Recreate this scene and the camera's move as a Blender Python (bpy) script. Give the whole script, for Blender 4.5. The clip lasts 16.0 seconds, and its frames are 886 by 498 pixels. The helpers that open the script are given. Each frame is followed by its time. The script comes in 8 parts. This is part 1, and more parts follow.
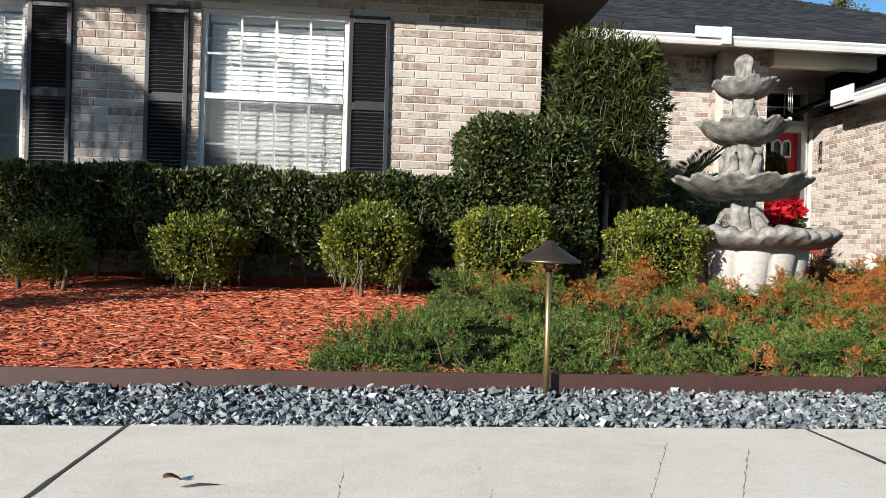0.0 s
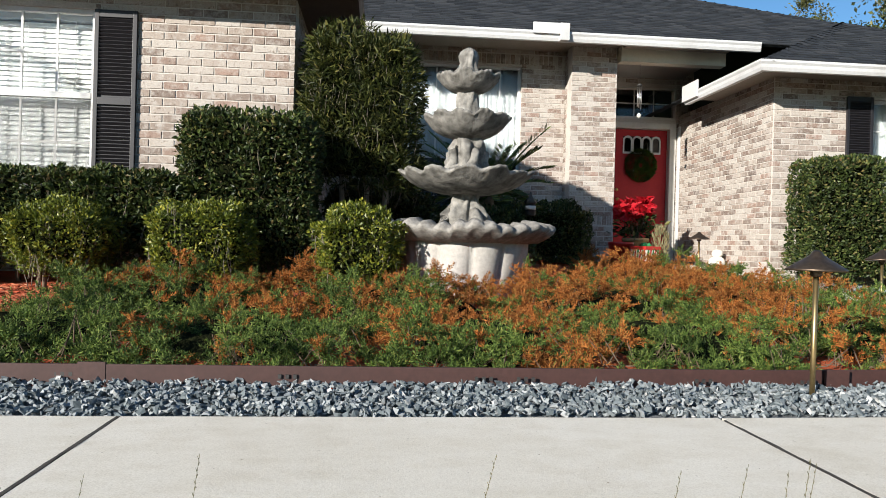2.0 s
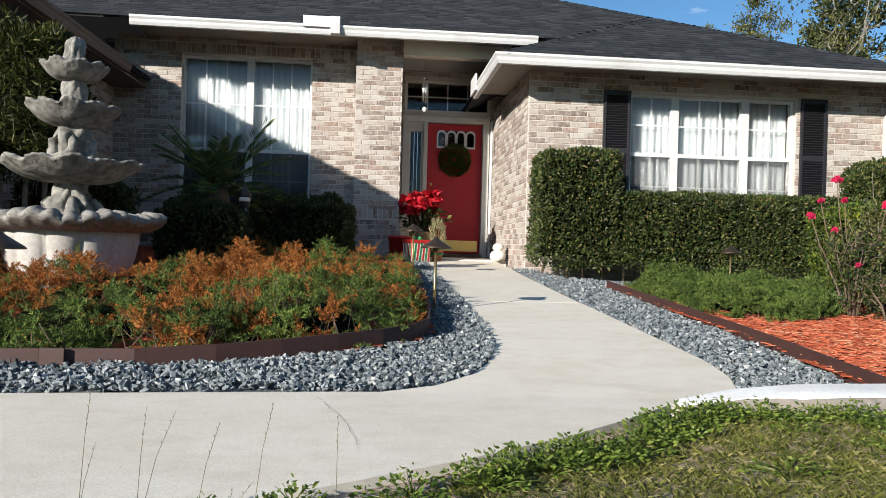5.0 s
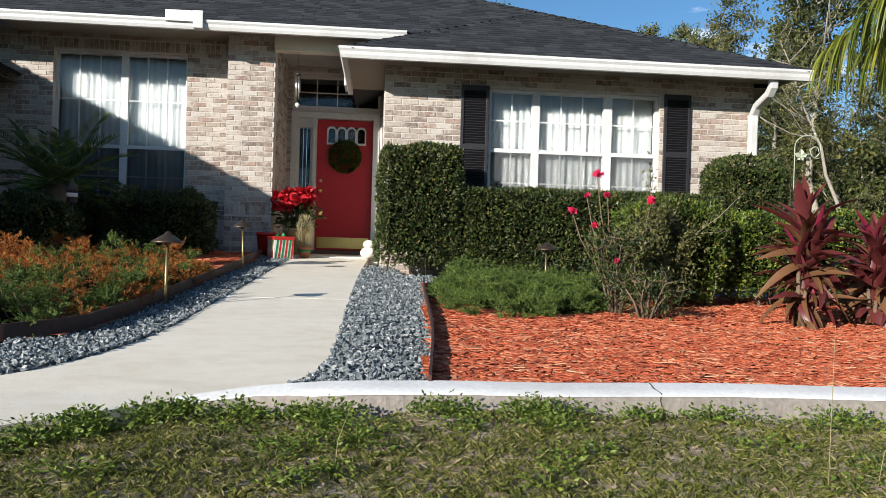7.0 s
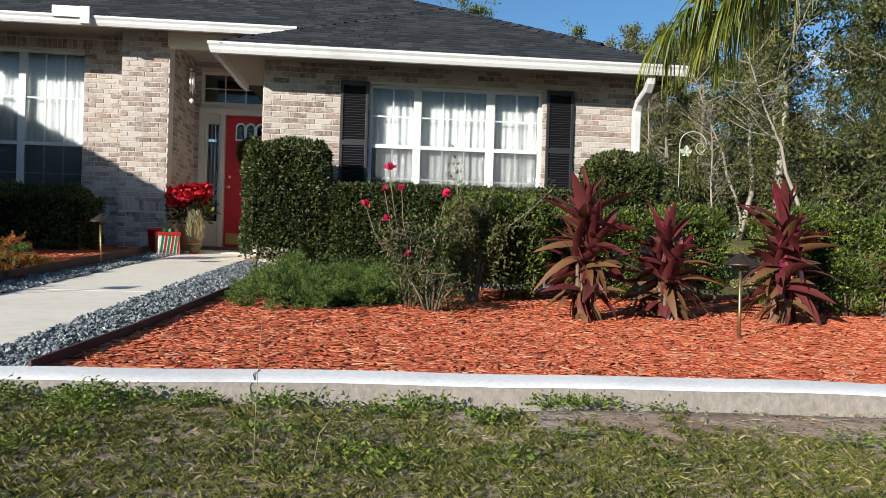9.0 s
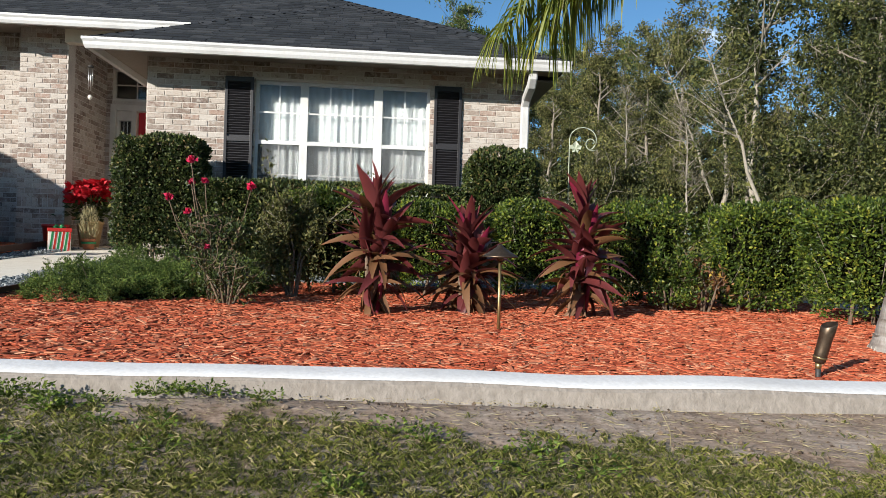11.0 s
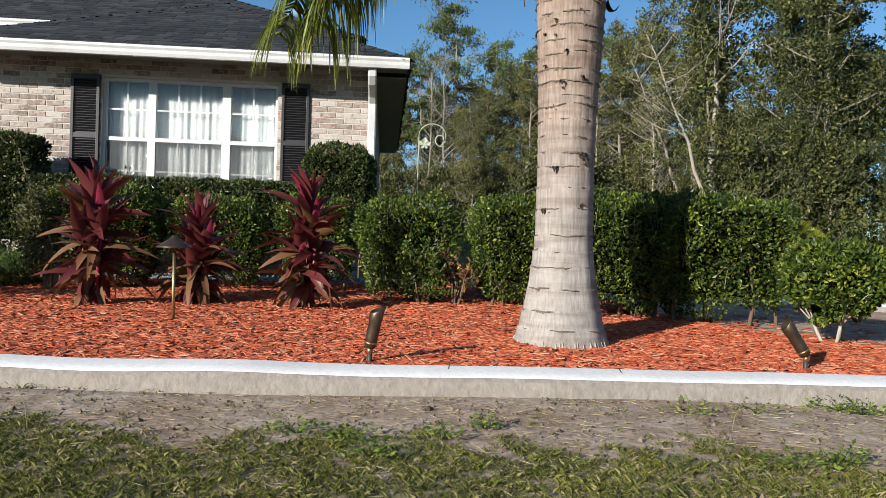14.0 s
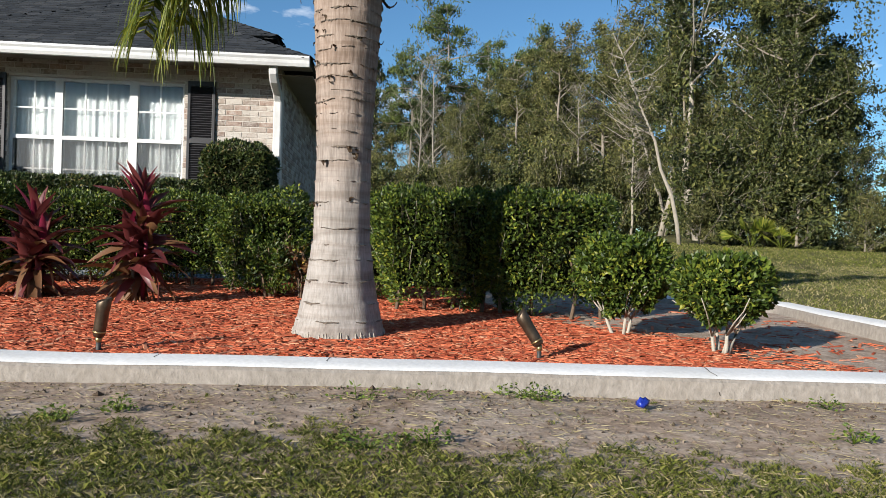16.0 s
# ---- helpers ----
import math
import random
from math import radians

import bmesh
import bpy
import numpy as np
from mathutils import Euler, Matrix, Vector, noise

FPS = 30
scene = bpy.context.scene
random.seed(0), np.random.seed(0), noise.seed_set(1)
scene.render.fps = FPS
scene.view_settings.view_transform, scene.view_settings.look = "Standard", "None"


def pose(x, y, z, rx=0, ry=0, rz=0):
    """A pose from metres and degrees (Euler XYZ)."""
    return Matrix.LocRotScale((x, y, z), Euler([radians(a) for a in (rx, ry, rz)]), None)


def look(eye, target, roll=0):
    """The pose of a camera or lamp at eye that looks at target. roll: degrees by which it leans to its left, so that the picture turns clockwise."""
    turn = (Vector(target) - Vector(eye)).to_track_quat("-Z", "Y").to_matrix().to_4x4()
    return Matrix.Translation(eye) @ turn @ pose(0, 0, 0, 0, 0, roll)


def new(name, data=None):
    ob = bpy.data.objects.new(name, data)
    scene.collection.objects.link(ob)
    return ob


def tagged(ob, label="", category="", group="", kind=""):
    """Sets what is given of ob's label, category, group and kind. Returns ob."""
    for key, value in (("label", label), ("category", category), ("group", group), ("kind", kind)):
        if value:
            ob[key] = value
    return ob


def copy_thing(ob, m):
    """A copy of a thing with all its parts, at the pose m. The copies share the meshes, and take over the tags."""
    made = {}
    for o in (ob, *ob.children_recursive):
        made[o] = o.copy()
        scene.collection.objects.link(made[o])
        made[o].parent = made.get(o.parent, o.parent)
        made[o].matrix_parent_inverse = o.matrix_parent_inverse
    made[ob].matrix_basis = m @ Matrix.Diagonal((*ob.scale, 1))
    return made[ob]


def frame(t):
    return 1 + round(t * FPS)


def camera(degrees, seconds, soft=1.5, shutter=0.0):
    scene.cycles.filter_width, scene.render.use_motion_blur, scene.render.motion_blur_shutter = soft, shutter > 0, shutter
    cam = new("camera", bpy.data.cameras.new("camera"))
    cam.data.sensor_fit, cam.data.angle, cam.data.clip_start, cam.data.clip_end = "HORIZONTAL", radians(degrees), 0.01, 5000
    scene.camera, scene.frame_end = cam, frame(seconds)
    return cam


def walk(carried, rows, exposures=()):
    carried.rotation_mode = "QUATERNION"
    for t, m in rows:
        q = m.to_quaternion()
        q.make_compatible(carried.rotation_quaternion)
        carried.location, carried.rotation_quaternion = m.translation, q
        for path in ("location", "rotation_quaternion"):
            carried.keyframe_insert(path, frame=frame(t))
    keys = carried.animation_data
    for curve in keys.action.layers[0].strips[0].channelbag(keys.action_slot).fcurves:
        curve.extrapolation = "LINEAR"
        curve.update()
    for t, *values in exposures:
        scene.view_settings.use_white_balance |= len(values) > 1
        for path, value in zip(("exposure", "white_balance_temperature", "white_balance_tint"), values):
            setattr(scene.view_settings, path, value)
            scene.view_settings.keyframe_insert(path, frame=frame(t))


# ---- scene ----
cam = camera(62.0, 16.0, soft=0.6)
METRES, EYE, TILT, LEAN, TURN = 12.7, 0.5715, 0.0, 0.0, -5.0
ROWS = [
    (0.0, 0.0000, 0.0000, 0.0000, 0.01, -0.26, -1.63),
    (0.5, 0.0393, 0.0011, 0.0001, -0.03, -0.28, -1.61),
    (1.0, 0.0803, 0.0010, 0.0004, -0.09, -0.29, -1.58),
    (1.5, 0.1211, 0.0010, 0.0008, -0.09, -0.26, -1.58),
    (2.0, 0.1617, 0.0018, 0.0010, -0.08, -0.24, -1.56),
    (2.5, 0.2015, 0.0024, 0.0013, -0.12, -0.26, -1.58),
    (3.0, 0.2418, 0.0017, 0.0010, -0.13, -0.25, -1.59),
    (3.5, 0.2817, 0.0002, 0.0010, -0.11, -0.24, -1.59),
    (4.0, 0.3200, -0.0010, 0.0009, -0.12, -0.23, -1.57),
    (6.5, 0.4948, 0.0078, 0.0021, -0.13, -0.34, -1.66),
    (7.0, 0.5285, 0.0086, 0.0027, -0.07, -0.34, -1.67),
    (7.5, 0.5589, 0.0091, 0.0029, -0.02, -0.31, -1.69),
    (8.0, 0.5872, 0.0090, 0.0024, 0.02, -0.34, -1.70),
    (8.5, 0.6152, 0.0087, 0.0023, 0.07, -0.34, -1.74),
    (9.0, 0.6441, 0.0087, 0.0021, 0.11, -0.35, -1.76),
    (11.5, 0.7793, 0.0093, 0.0019, 0.22, -0.38, -1.77),
    (12.0, 0.8048, 0.0080, 0.0024, 0.26, -0.39, -1.77),
    (12.5, 0.8306, 0.0066, 0.0023, 0.33, -0.40, -1.75),
    (13.0, 0.8557, 0.0065, 0.0025, 0.35, -0.42, -1.75),
    (13.5, 0.8795, 0.0059, 0.0028, 0.38, -0.43, -1.74),
    (14.0, 0.9040, 0.0049, 0.0024, 0.42, -0.41, -1.73),
    (14.5, 0.9289, 0.0033, 0.0020, 0.47, -0.41, -1.73),
    (15.0, 0.9531, 0.0022, 0.0018, 0.50, -0.41, -1.76),
    (15.5, 0.9769, 0.0018, 0.0022, 0.55, -0.41, -1.76),
    (16.0, 0.9993, 0.0008, 0.0022, 0.60, -0.41, -1.75),
]
walk(cam, [(t, pose(0, 0, EYE, TILT, LEAN, TURN) @ pose(METRES * x, METRES * y, METRES * z, 90 + pitch, roll, yaw)) for t, x, y, z, yaw, pitch, roll in ROWS], exposures=((0.0, 0.88), (3.0, 0.83), (7.0, 0.78), (12.5, 0.74), (16.0, 0.76)))

# ---- light ----
SUN_WAY = Vector((1.0, 0.98, -0.46)).normalized()
sun_data = bpy.data.lights.new("sun", "SUN")
sun_data.energy, sun_data.angle, sun_data.color = 5.0, radians(0.55), (1.0, 0.945, 0.86)
sun = new("sun", sun_data)
sun.matrix_world = look((-20, -20, 12), Vector((-20, -20, 12)) + SUN_WAY)
world = bpy.data.worlds.new("sky")
scene.world = world
world.use_nodes = True
wn = world.node_tree
wn.nodes.clear()
sky = wn.nodes.new("ShaderNodeTexSky")
sky.sky_type, sky.sun_disc = "NISHITA", False
sky.sun_elevation = math.asin(-SUN_WAY.z)
sky.sun_rotation = math.atan2(-SUN_WAY.x, -SUN_WAY.y)
sky.air_density, sky.dust_density, sky.ozone_density = 1.0, 0.2, 3.0
bg = wn.nodes.new("ShaderNodeBackground")
bg.inputs["Strength"].default_value = 0.059
wo = wn.nodes.new("ShaderNodeOutputWorld")
tint = wn.nodes.new("ShaderNodeMix")
tint.data_type, tint.blend_type = "RGBA", "MULTIPLY"
tint.inputs[0].default_value = 1.0
tint.inputs[7].default_value = (0.85, 1.18, 1.36, 1)
wn.links.new(sky.outputs[0], tint.inputs[6])
# a few small fair-weather clouds, spread over the whole sky
cloud_co = wn.nodes.new("ShaderNodeTexCoord")
cloud_map = wn.nodes.new("ShaderNodeMapping")
cloud_map.inputs["Scale"].default_value = (1.0, 1.0, 2.6)
cloud_map.inputs["Location"].default_value = (0.37, 0.11, 0.0)
cloud_noise = wn.nodes.new("ShaderNodeTexNoise")
cloud_noise.inputs["Scale"].default_value, cloud_noise.inputs["Detail"].default_value, cloud_noise.inputs["Roughness"].default_value = 4.6, 7.0, 0.55
cloud_cut = wn.nodes.new("ShaderNodeMapRange")
cloud_cut.inputs[1].default_value, cloud_cut.inputs[2].default_value, cloud_cut.inputs[4].default_value = 0.585, 0.7, 0.85
cloud_mix = wn.nodes.new("ShaderNodeMix")
cloud_mix.data_type = "RGBA"
cloud_mix.inputs[7].default_value = (14.0, 14.4, 15.0, 1)
wn.links.new(cloud_co.outputs["Generated"], cloud_map.inputs["Vector"])
wn.links.new(cloud_map.outputs[0], cloud_noise.inputs["Vector"])
wn.links.new(cloud_noise.outputs["Fac"], cloud_cut.inputs[0])
wn.links.new(cloud_cut.outputs[0], cloud_mix.inputs[0])
wn.links.new(tint.outputs[2], cloud_mix.inputs[6])
wn.links.new(cloud_mix.outputs[2], bg.inputs["Color"])
wn.links.new(bg.outputs[0], wo.inputs["Surface"])


# ---- materials ----
def nodes_of(name):
    m = bpy.data.materials.new(name)
    m.use_nodes = True
    t = m.node_tree
    return m, t, t.nodes["Principled BSDF"]


def ramp(t, fac, stops):
    r = t.nodes.new("ShaderNodeValToRGB")
    e = r.color_ramp.elements
    while len(e) < len(stops):
        e.new(0.5)
    for el, (p, c) in zip(e, stops):
        el.position, el.color = p, (*c, 1)
    t.links.new(fac, r.inputs["Fac"])
    return r.outputs["Color"]


def tex_noise(t, scale, detail=5, stretch=None, rough=0.6):
    co = t.nodes.new("ShaderNodeTexCoord")
    n = t.nodes.new("ShaderNodeTexNoise")
    n.inputs["Scale"].default_value, n.inputs["Detail"].default_value, n.inputs["Roughness"].default_value = scale, detail, rough
    if stretch:
        mp = t.nodes.new("ShaderNodeMapping")
        mp.inputs["Scale"].default_value = stretch
        t.links.new(co.outputs["Object"], mp.inputs["Vector"])
        t.links.new(mp.outputs[0], n.inputs["Vector"])
    else:
        t.links.new(co.outputs["Object"], n.inputs["Vector"])
    return n.outputs["Fac"]


def mixcol(t, a, b, fac, mode="MIX"):
    m = t.nodes.new("ShaderNodeMix")
    m.data_type, m.blend_type = "RGBA", mode
    for sock, v in ((m.inputs[6], a), (m.inputs[7], b), (m.inputs[0], fac)):
        if isinstance(v, (tuple, list)):
            sock.default_value = (*v, 1)
        elif isinstance(v, (int, float)):
            sock.default_value = v
        else:
            t.links.new(v, sock)
    return m.outputs[2]


def bumped(t, bsdf, fac, strength, dist=0.01):
    b = t.nodes.new("ShaderNodeBump")
    b.inputs["Strength"].default_value, b.inputs["Distance"].default_value = strength, dist
    t.links.new(fac, b.inputs["Height"])
    t.links.new(b.outputs[0], bsdf.inputs["Normal"])


def surf(name, c1, c2, rough=0.8, fine=60.0, coarse=2.0, bump=0.3, dist=0.004, metal=0.0, spec=0.5, stretch=None, stain=None):
    """A plain surface: grain between two colours, large stains, fine relief."""
    m, t, b = nodes_of(name)
    f = tex_noise(t, fine, 6, stretch)
    g = tex_noise(t, coarse, 4)
    col = ramp(t, f, [(0.3, c1), (0.72, c2)])
    dark = stain or tuple(v * 0.72 for v in c1)
    gm = t.nodes.new("ShaderNodeMapRange")
    gm.inputs[1].default_value, gm.inputs[2].default_value, gm.inputs[4].default_value = 0.5, 0.75, 0.55
    t.links.new(g, gm.inputs[0])
    col = mixcol(t, col, dark, gm.outputs[0])
    t.links.new(col, b.inputs["Base Color"])
    b.inputs["Roughness"].default_value, b.inputs["Metallic"].default_value = rough, metal
    b.inputs["Specular IOR Level"].default_value = spec
    if bump:
        bumped(t, b, f, bump, dist)
    return m


def pieces(name, stops, rough=0.85, by="island", fine=90.0, bump=0.5, spec=0.3, grain=0.35, stretch=None):
    """Loose or laid pieces: each one its own tone, with grain."""
    m, t, b = nodes_of(name)
    if by == "island":
        r = t.nodes.new("ShaderNodeNewGeometry").outputs["Random Per Island"]
    else:
        r = t.nodes.new("ShaderNodeObjectInfo").outputs["Random"]
    col = ramp(t, r, stops)
    f = tex_noise(t, fine, 5, stretch)
    tone = ramp(t, f, [(0.25, (1 - grain,) * 3), (0.75, (1 + 0.0,) * 3)])
    col = mixcol(t, col, tone, 1.0, "MULTIPLY")
    t.links.new(col, b.inputs["Base Color"])
    b.inputs["Roughness"].default_value, b.inputs["Specular IOR Level"].default_value = rough, spec
    bumped(t, b, f, bump, 0.003)
    return m


def foliage(name, stops, rough=0.45, through_light=0.3, spec=0.4, patch=3.0, low=0.7):
    """Leaves: tone by leaf, some light through the blade."""
    m, t, b = nodes_of(name)
    r = t.nodes.new("ShaderNodeNewGeometry").outputs["Random Per Island"]
    col = ramp(t, r, stops)
    big = tex_noise(t, patch, 3)
    col = mixcol(t, col, ramp(t, big, [(0.35, (low * 0.9, low, low)), (0.65, (1, 1, 1))]), 1.0, "MULTIPLY")
    t.links.new(col, b.inputs["Base Color"])
    b.inputs["Roughness"].default_value, b.inputs["Specular IOR Level"].default_value = rough, spec
    tr = t.nodes.new("ShaderNodeBsdfTranslucent")
    t.links.new(col, tr.inputs["Color"])
    mx = t.nodes.new("ShaderNodeMixShader")
    mx.inputs[0].default_value = through_light
    t.links.new(b.outputs[0], mx.inputs[1])
    t.links.new(tr.outputs[0], mx.inputs[2])
    t.links.new(mx.outputs[0], t.nodes["Material Output"].inputs["Surface"])
    return m


BRICK_STOPS = [(0.0, (0.43, 0.378, 0.332)), (0.22, (0.49, 0.447, 0.402)), (0.42, (0.39, 0.328, 0.282)), (0.6, (0.315, 0.258, 0.217)), (0.76, (0.215, 0.167, 0.14)), (0.9, (0.345, 0.245, 0.198)), (1.0, (0.16, 0.13, 0.114))]


def brick_mat(name, by):
    """Tumbled brick with smeared mortar, soot spots and a rough face."""
    m, t, b = nodes_of(name)
    if by == "island":
        r = t.nodes.new("ShaderNodeNewGeometry").outputs["Random Per Island"]
    else:
        r = t.nodes.new("ShaderNodeObjectInfo").outputs["Random"]
    shift = t.nodes.new("ShaderNodeVectorMath")
    shift.operation = "ADD"
    geo = t.nodes.new("ShaderNodeNewGeometry")
    t.links.new(geo.outputs["Position"], shift.inputs[0])

    def field(scale, detail, rough):
        n = t.nodes.new("ShaderNodeTexNoise")
        n.inputs["Scale"].default_value, n.inputs["Detail"].default_value, n.inputs["Roughness"].default_value = scale, detail, rough
        t.links.new(shift.outputs[0], n.inputs["Vector"])
        return n.outputs["Fac"]
    col = ramp(t, r, BRICK_STOPS)
    smear = t.nodes.new("ShaderNodeMapRange")
    smear.inputs[1].default_value, smear.inputs[2].default_value, smear.inputs[4].default_value = 0.46, 0.68, 0.75
    t.links.new(field(17, 5, 0.7), smear.inputs[0])
    col = mixcol(t, col, (0.52, 0.485, 0.445), smear.outputs[0])
    soot = ramp(t, field(33, 4, 0.65), [(0.3, (0.45, 0.41, 0.38)), (0.43, (1, 1, 1))])
    col = mixcol(t, col, soot, 1.0, "MULTIPLY")
    fine = field(120, 4, 0.6)
    col = mixcol(t, col, ramp(t, fine, [(0.3, (0.72, 0.72, 0.72)), (0.65, (1, 1, 1))]), 1.0, "MULTIPLY")
    t.links.new(col, b.inputs["Base Color"])
    b.inputs["Roughness"].default_value, b.inputs["Specular IOR Level"].default_value = 0.92, 0.2
    bumped(t, b, field(45, 5, 0.7), 0.8, 0.006)
    return m


M_BRICK = brick_mat("brick_faces", "object")
M_BRICK_CUT = brick_mat("brick_cut_faces", "island")
M_MORTAR = surf("mortar", (0.4, 0.365, 0.325), (0.58, 0.54, 0.495), 0.95, 60, 3, 0.6, 0.004)
M_WHITE = surf("white_paint", (0.52, 0.52, 0.515), (0.59, 0.59, 0.585), 0.45, 30, 1.2, 0.05, 0.002, stain=(0.36, 0.35, 0.33))
M_CREAM = surf("cream_paint", (0.6, 0.55, 0.45), (0.66, 0.61, 0.5), 0.6, 30, 1.5, 0.08, 0.002)
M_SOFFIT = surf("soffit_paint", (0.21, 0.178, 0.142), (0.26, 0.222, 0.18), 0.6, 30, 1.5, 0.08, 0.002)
# Brown for the left eaves: their shade is put into the colour.
M_BROWN = surf("shaded_eave_brown", (0.1, 0.065, 0.045), (0.13, 0.085, 0.06), 0.6, 30, 1.5, 0.08, 0.002)
M_SHUTTER = surf("shutter_paint", (0.012, 0.011, 0.014), (0.02, 0.019, 0.022), 0.5, 40, 2, 0.1, 0.001)
M_DOOR = surf("red_door_paint", (0.36, 0.005, 0.01), (0.42, 0.008, 0.014), 0.6, 20, 2, 0.08, 0.001)
M_BRASS = surf("polished_brass", (0.55, 0.38, 0.13), (0.65, 0.46, 0.18), 0.3, 60, 4, 0.05, 0.001, metal=1.0)
M_BRONZE = surf("weathered_bronze", (0.09, 0.065, 0.045), (0.14, 0.1, 0.07), 0.42, 50, 6, 0.12, 0.001, metal=0.85)
M_POLE = surf("aged_brass_stem", (0.3, 0.22, 0.1), (0.4, 0.3, 0.15), 0.4, 60, 6, 0.1, 0.001, metal=0.9)
M_STEEL = surf("bright_metal", (0.6, 0.6, 0.6), (0.7, 0.7, 0.7), 0.3, 60, 4, 0.05, 0.001, metal=1.0)
M_IRON = surf("dark_iron", (0.02, 0.02, 0.02), (0.035, 0.033, 0.03), 0.6, 60, 4, 0.2, 0.001)
SHINGLE_STOPS = [(0.0, (0.023, 0.026, 0.031)), (0.4, (0.032, 0.036, 0.041)), (0.75, (0.043, 0.047, 0.053)), (1.0, (0.058, 0.061, 0.066))]
M_SHINGLE = pieces("shingle", SHINGLE_STOPS, 0.95, "island", 160, 0.8, 0.2, 0.45)
M_SHINGLE_ONE = pieces("shingle_single", SHINGLE_STOPS, 0.95, "object", 160, 0.8, 0.2, 0.45)
M_FELT = surf("roof_felt", (0.02, 0.02, 0.022), (0.03, 0.03, 0.032), 0.95)


def concrete_mat():
    """Broomed walk concrete: mottled, faintly stained, with fine sand and pits."""
    m, t, b = nodes_of("walk_concrete")
    sand, mottle, cloud = tex_noise(t, 260, 3), tex_noise(t, 8, 6, (0.9, 1.3, 1.0)), tex_noise(t, 1.6, 4, (0.8, 1.3, 1.0))
    col = ramp(t, sand, [(0.3, (0.6, 0.55, 0.46)), (0.5, (0.7, 0.65, 0.555)), (0.7, (0.77, 0.725, 0.63))])
    col = mixcol(t, col, ramp(t, mottle, [(0.32, (0.92, 0.905, 0.88)), (0.55, (1, 1, 1))]), 1.0, "MULTIPLY")
    col = mixcol(t, col, ramp(t, cloud, [(0.34, (0.94, 0.93, 0.91)), (0.6, (1.0, 1.0, 1.0))]), 1.0, "MULTIPLY")
    pits = ramp(t, tex_noise(t, 70, 2), [(0.22, (0.45, 0.42, 0.38)), (0.27, (1, 1, 1))])
    col = mixcol(t, col, pits, 1.0, "MULTIPLY")
    t.links.new(col, b.inputs["Base Color"])
    b.inputs["Roughness"].default_value, b.inputs["Specular IOR Level"].default_value = 0.92, 0.2
    bumped(t, b, sand, 0.4, 0.002)
    return m


M_CONCRETE = concrete_mat()
M_KERB = surf("kerb_concrete", (0.2, 0.177, 0.153), (0.3, 0.27, 0.24), 0.92, 34, 2.2, 0.9, 0.008, spec=0.2, stretch=(1.0, 1.0, 0.75), stain=(0.24, 0.205, 0.17))
M_KERBTOP = surf("kerb_top_paint", (0.55, 0.55, 0.545), (0.68, 0.68, 0.675), 0.85, 50, 1.6, 0.3, 0.003, stain=(0.36, 0.35, 0.33))
M_EDGING = surf("brown_plastic_edging", (0.038, 0.015, 0.012), (0.055, 0.022, 0.018), 0.65, 50, 3, 0.2, 0.002)
M_CRACK = surf("joint_dirt", (0.035, 0.03, 0.024), (0.06, 0.05, 0.04), 0.95)
STONE_STOPS = [(0.0, (0.085, 0.105, 0.115)), (0.35, (0.16, 0.185, 0.195)), (0.7, (0.25, 0.275, 0.285)), (0.92, (0.34, 0.36, 0.365)), (1.0, (0.52, 0.52, 0.5))]
M_STONE = pieces("slate_gravel", STONE_STOPS, 0.8, "island", 70, 0.5, 0.25, 0.35)
M_STONE_ONE = pieces("slate_gravel_single", STONE_STOPS, 0.8, "object", 70, 0.5, 0.25, 0.35)
M_GRAVELBED = surf("gravel_bed", (0.08, 0.09, 0.095), (0.18, 0.195, 0.2), 0.95, 70, 3, 1.0, 0.02)
CHIP_STOPS = [(0.0, (0.34, 0.062, 0.028)), (0.3, (0.46, 0.098, 0.044)), (0.65, (0.56, 0.148, 0.069)), (0.9, (0.62, 0.225, 0.118)), (1.0, (0.63, 0.33, 0.2))]
M_CHIP = pieces("red_mulch_chip", CHIP_STOPS, 0.9, "island", 60, 0.5, 0.2, 0.4)
M_CHIP_ONE = pieces("red_mulch_single", CHIP_STOPS, 0.9, "object", 60, 0.5, 0.2, 0.4)
M_MULCH = surf("mulch_bed", (0.38, 0.078, 0.034), (0.54, 0.14, 0.064), 0.95, 55, 2.5, 1.0, 0.02, spec=0.1, stretch=(1, 2.2, 1), stain=(0.3, 0.055, 0.024))


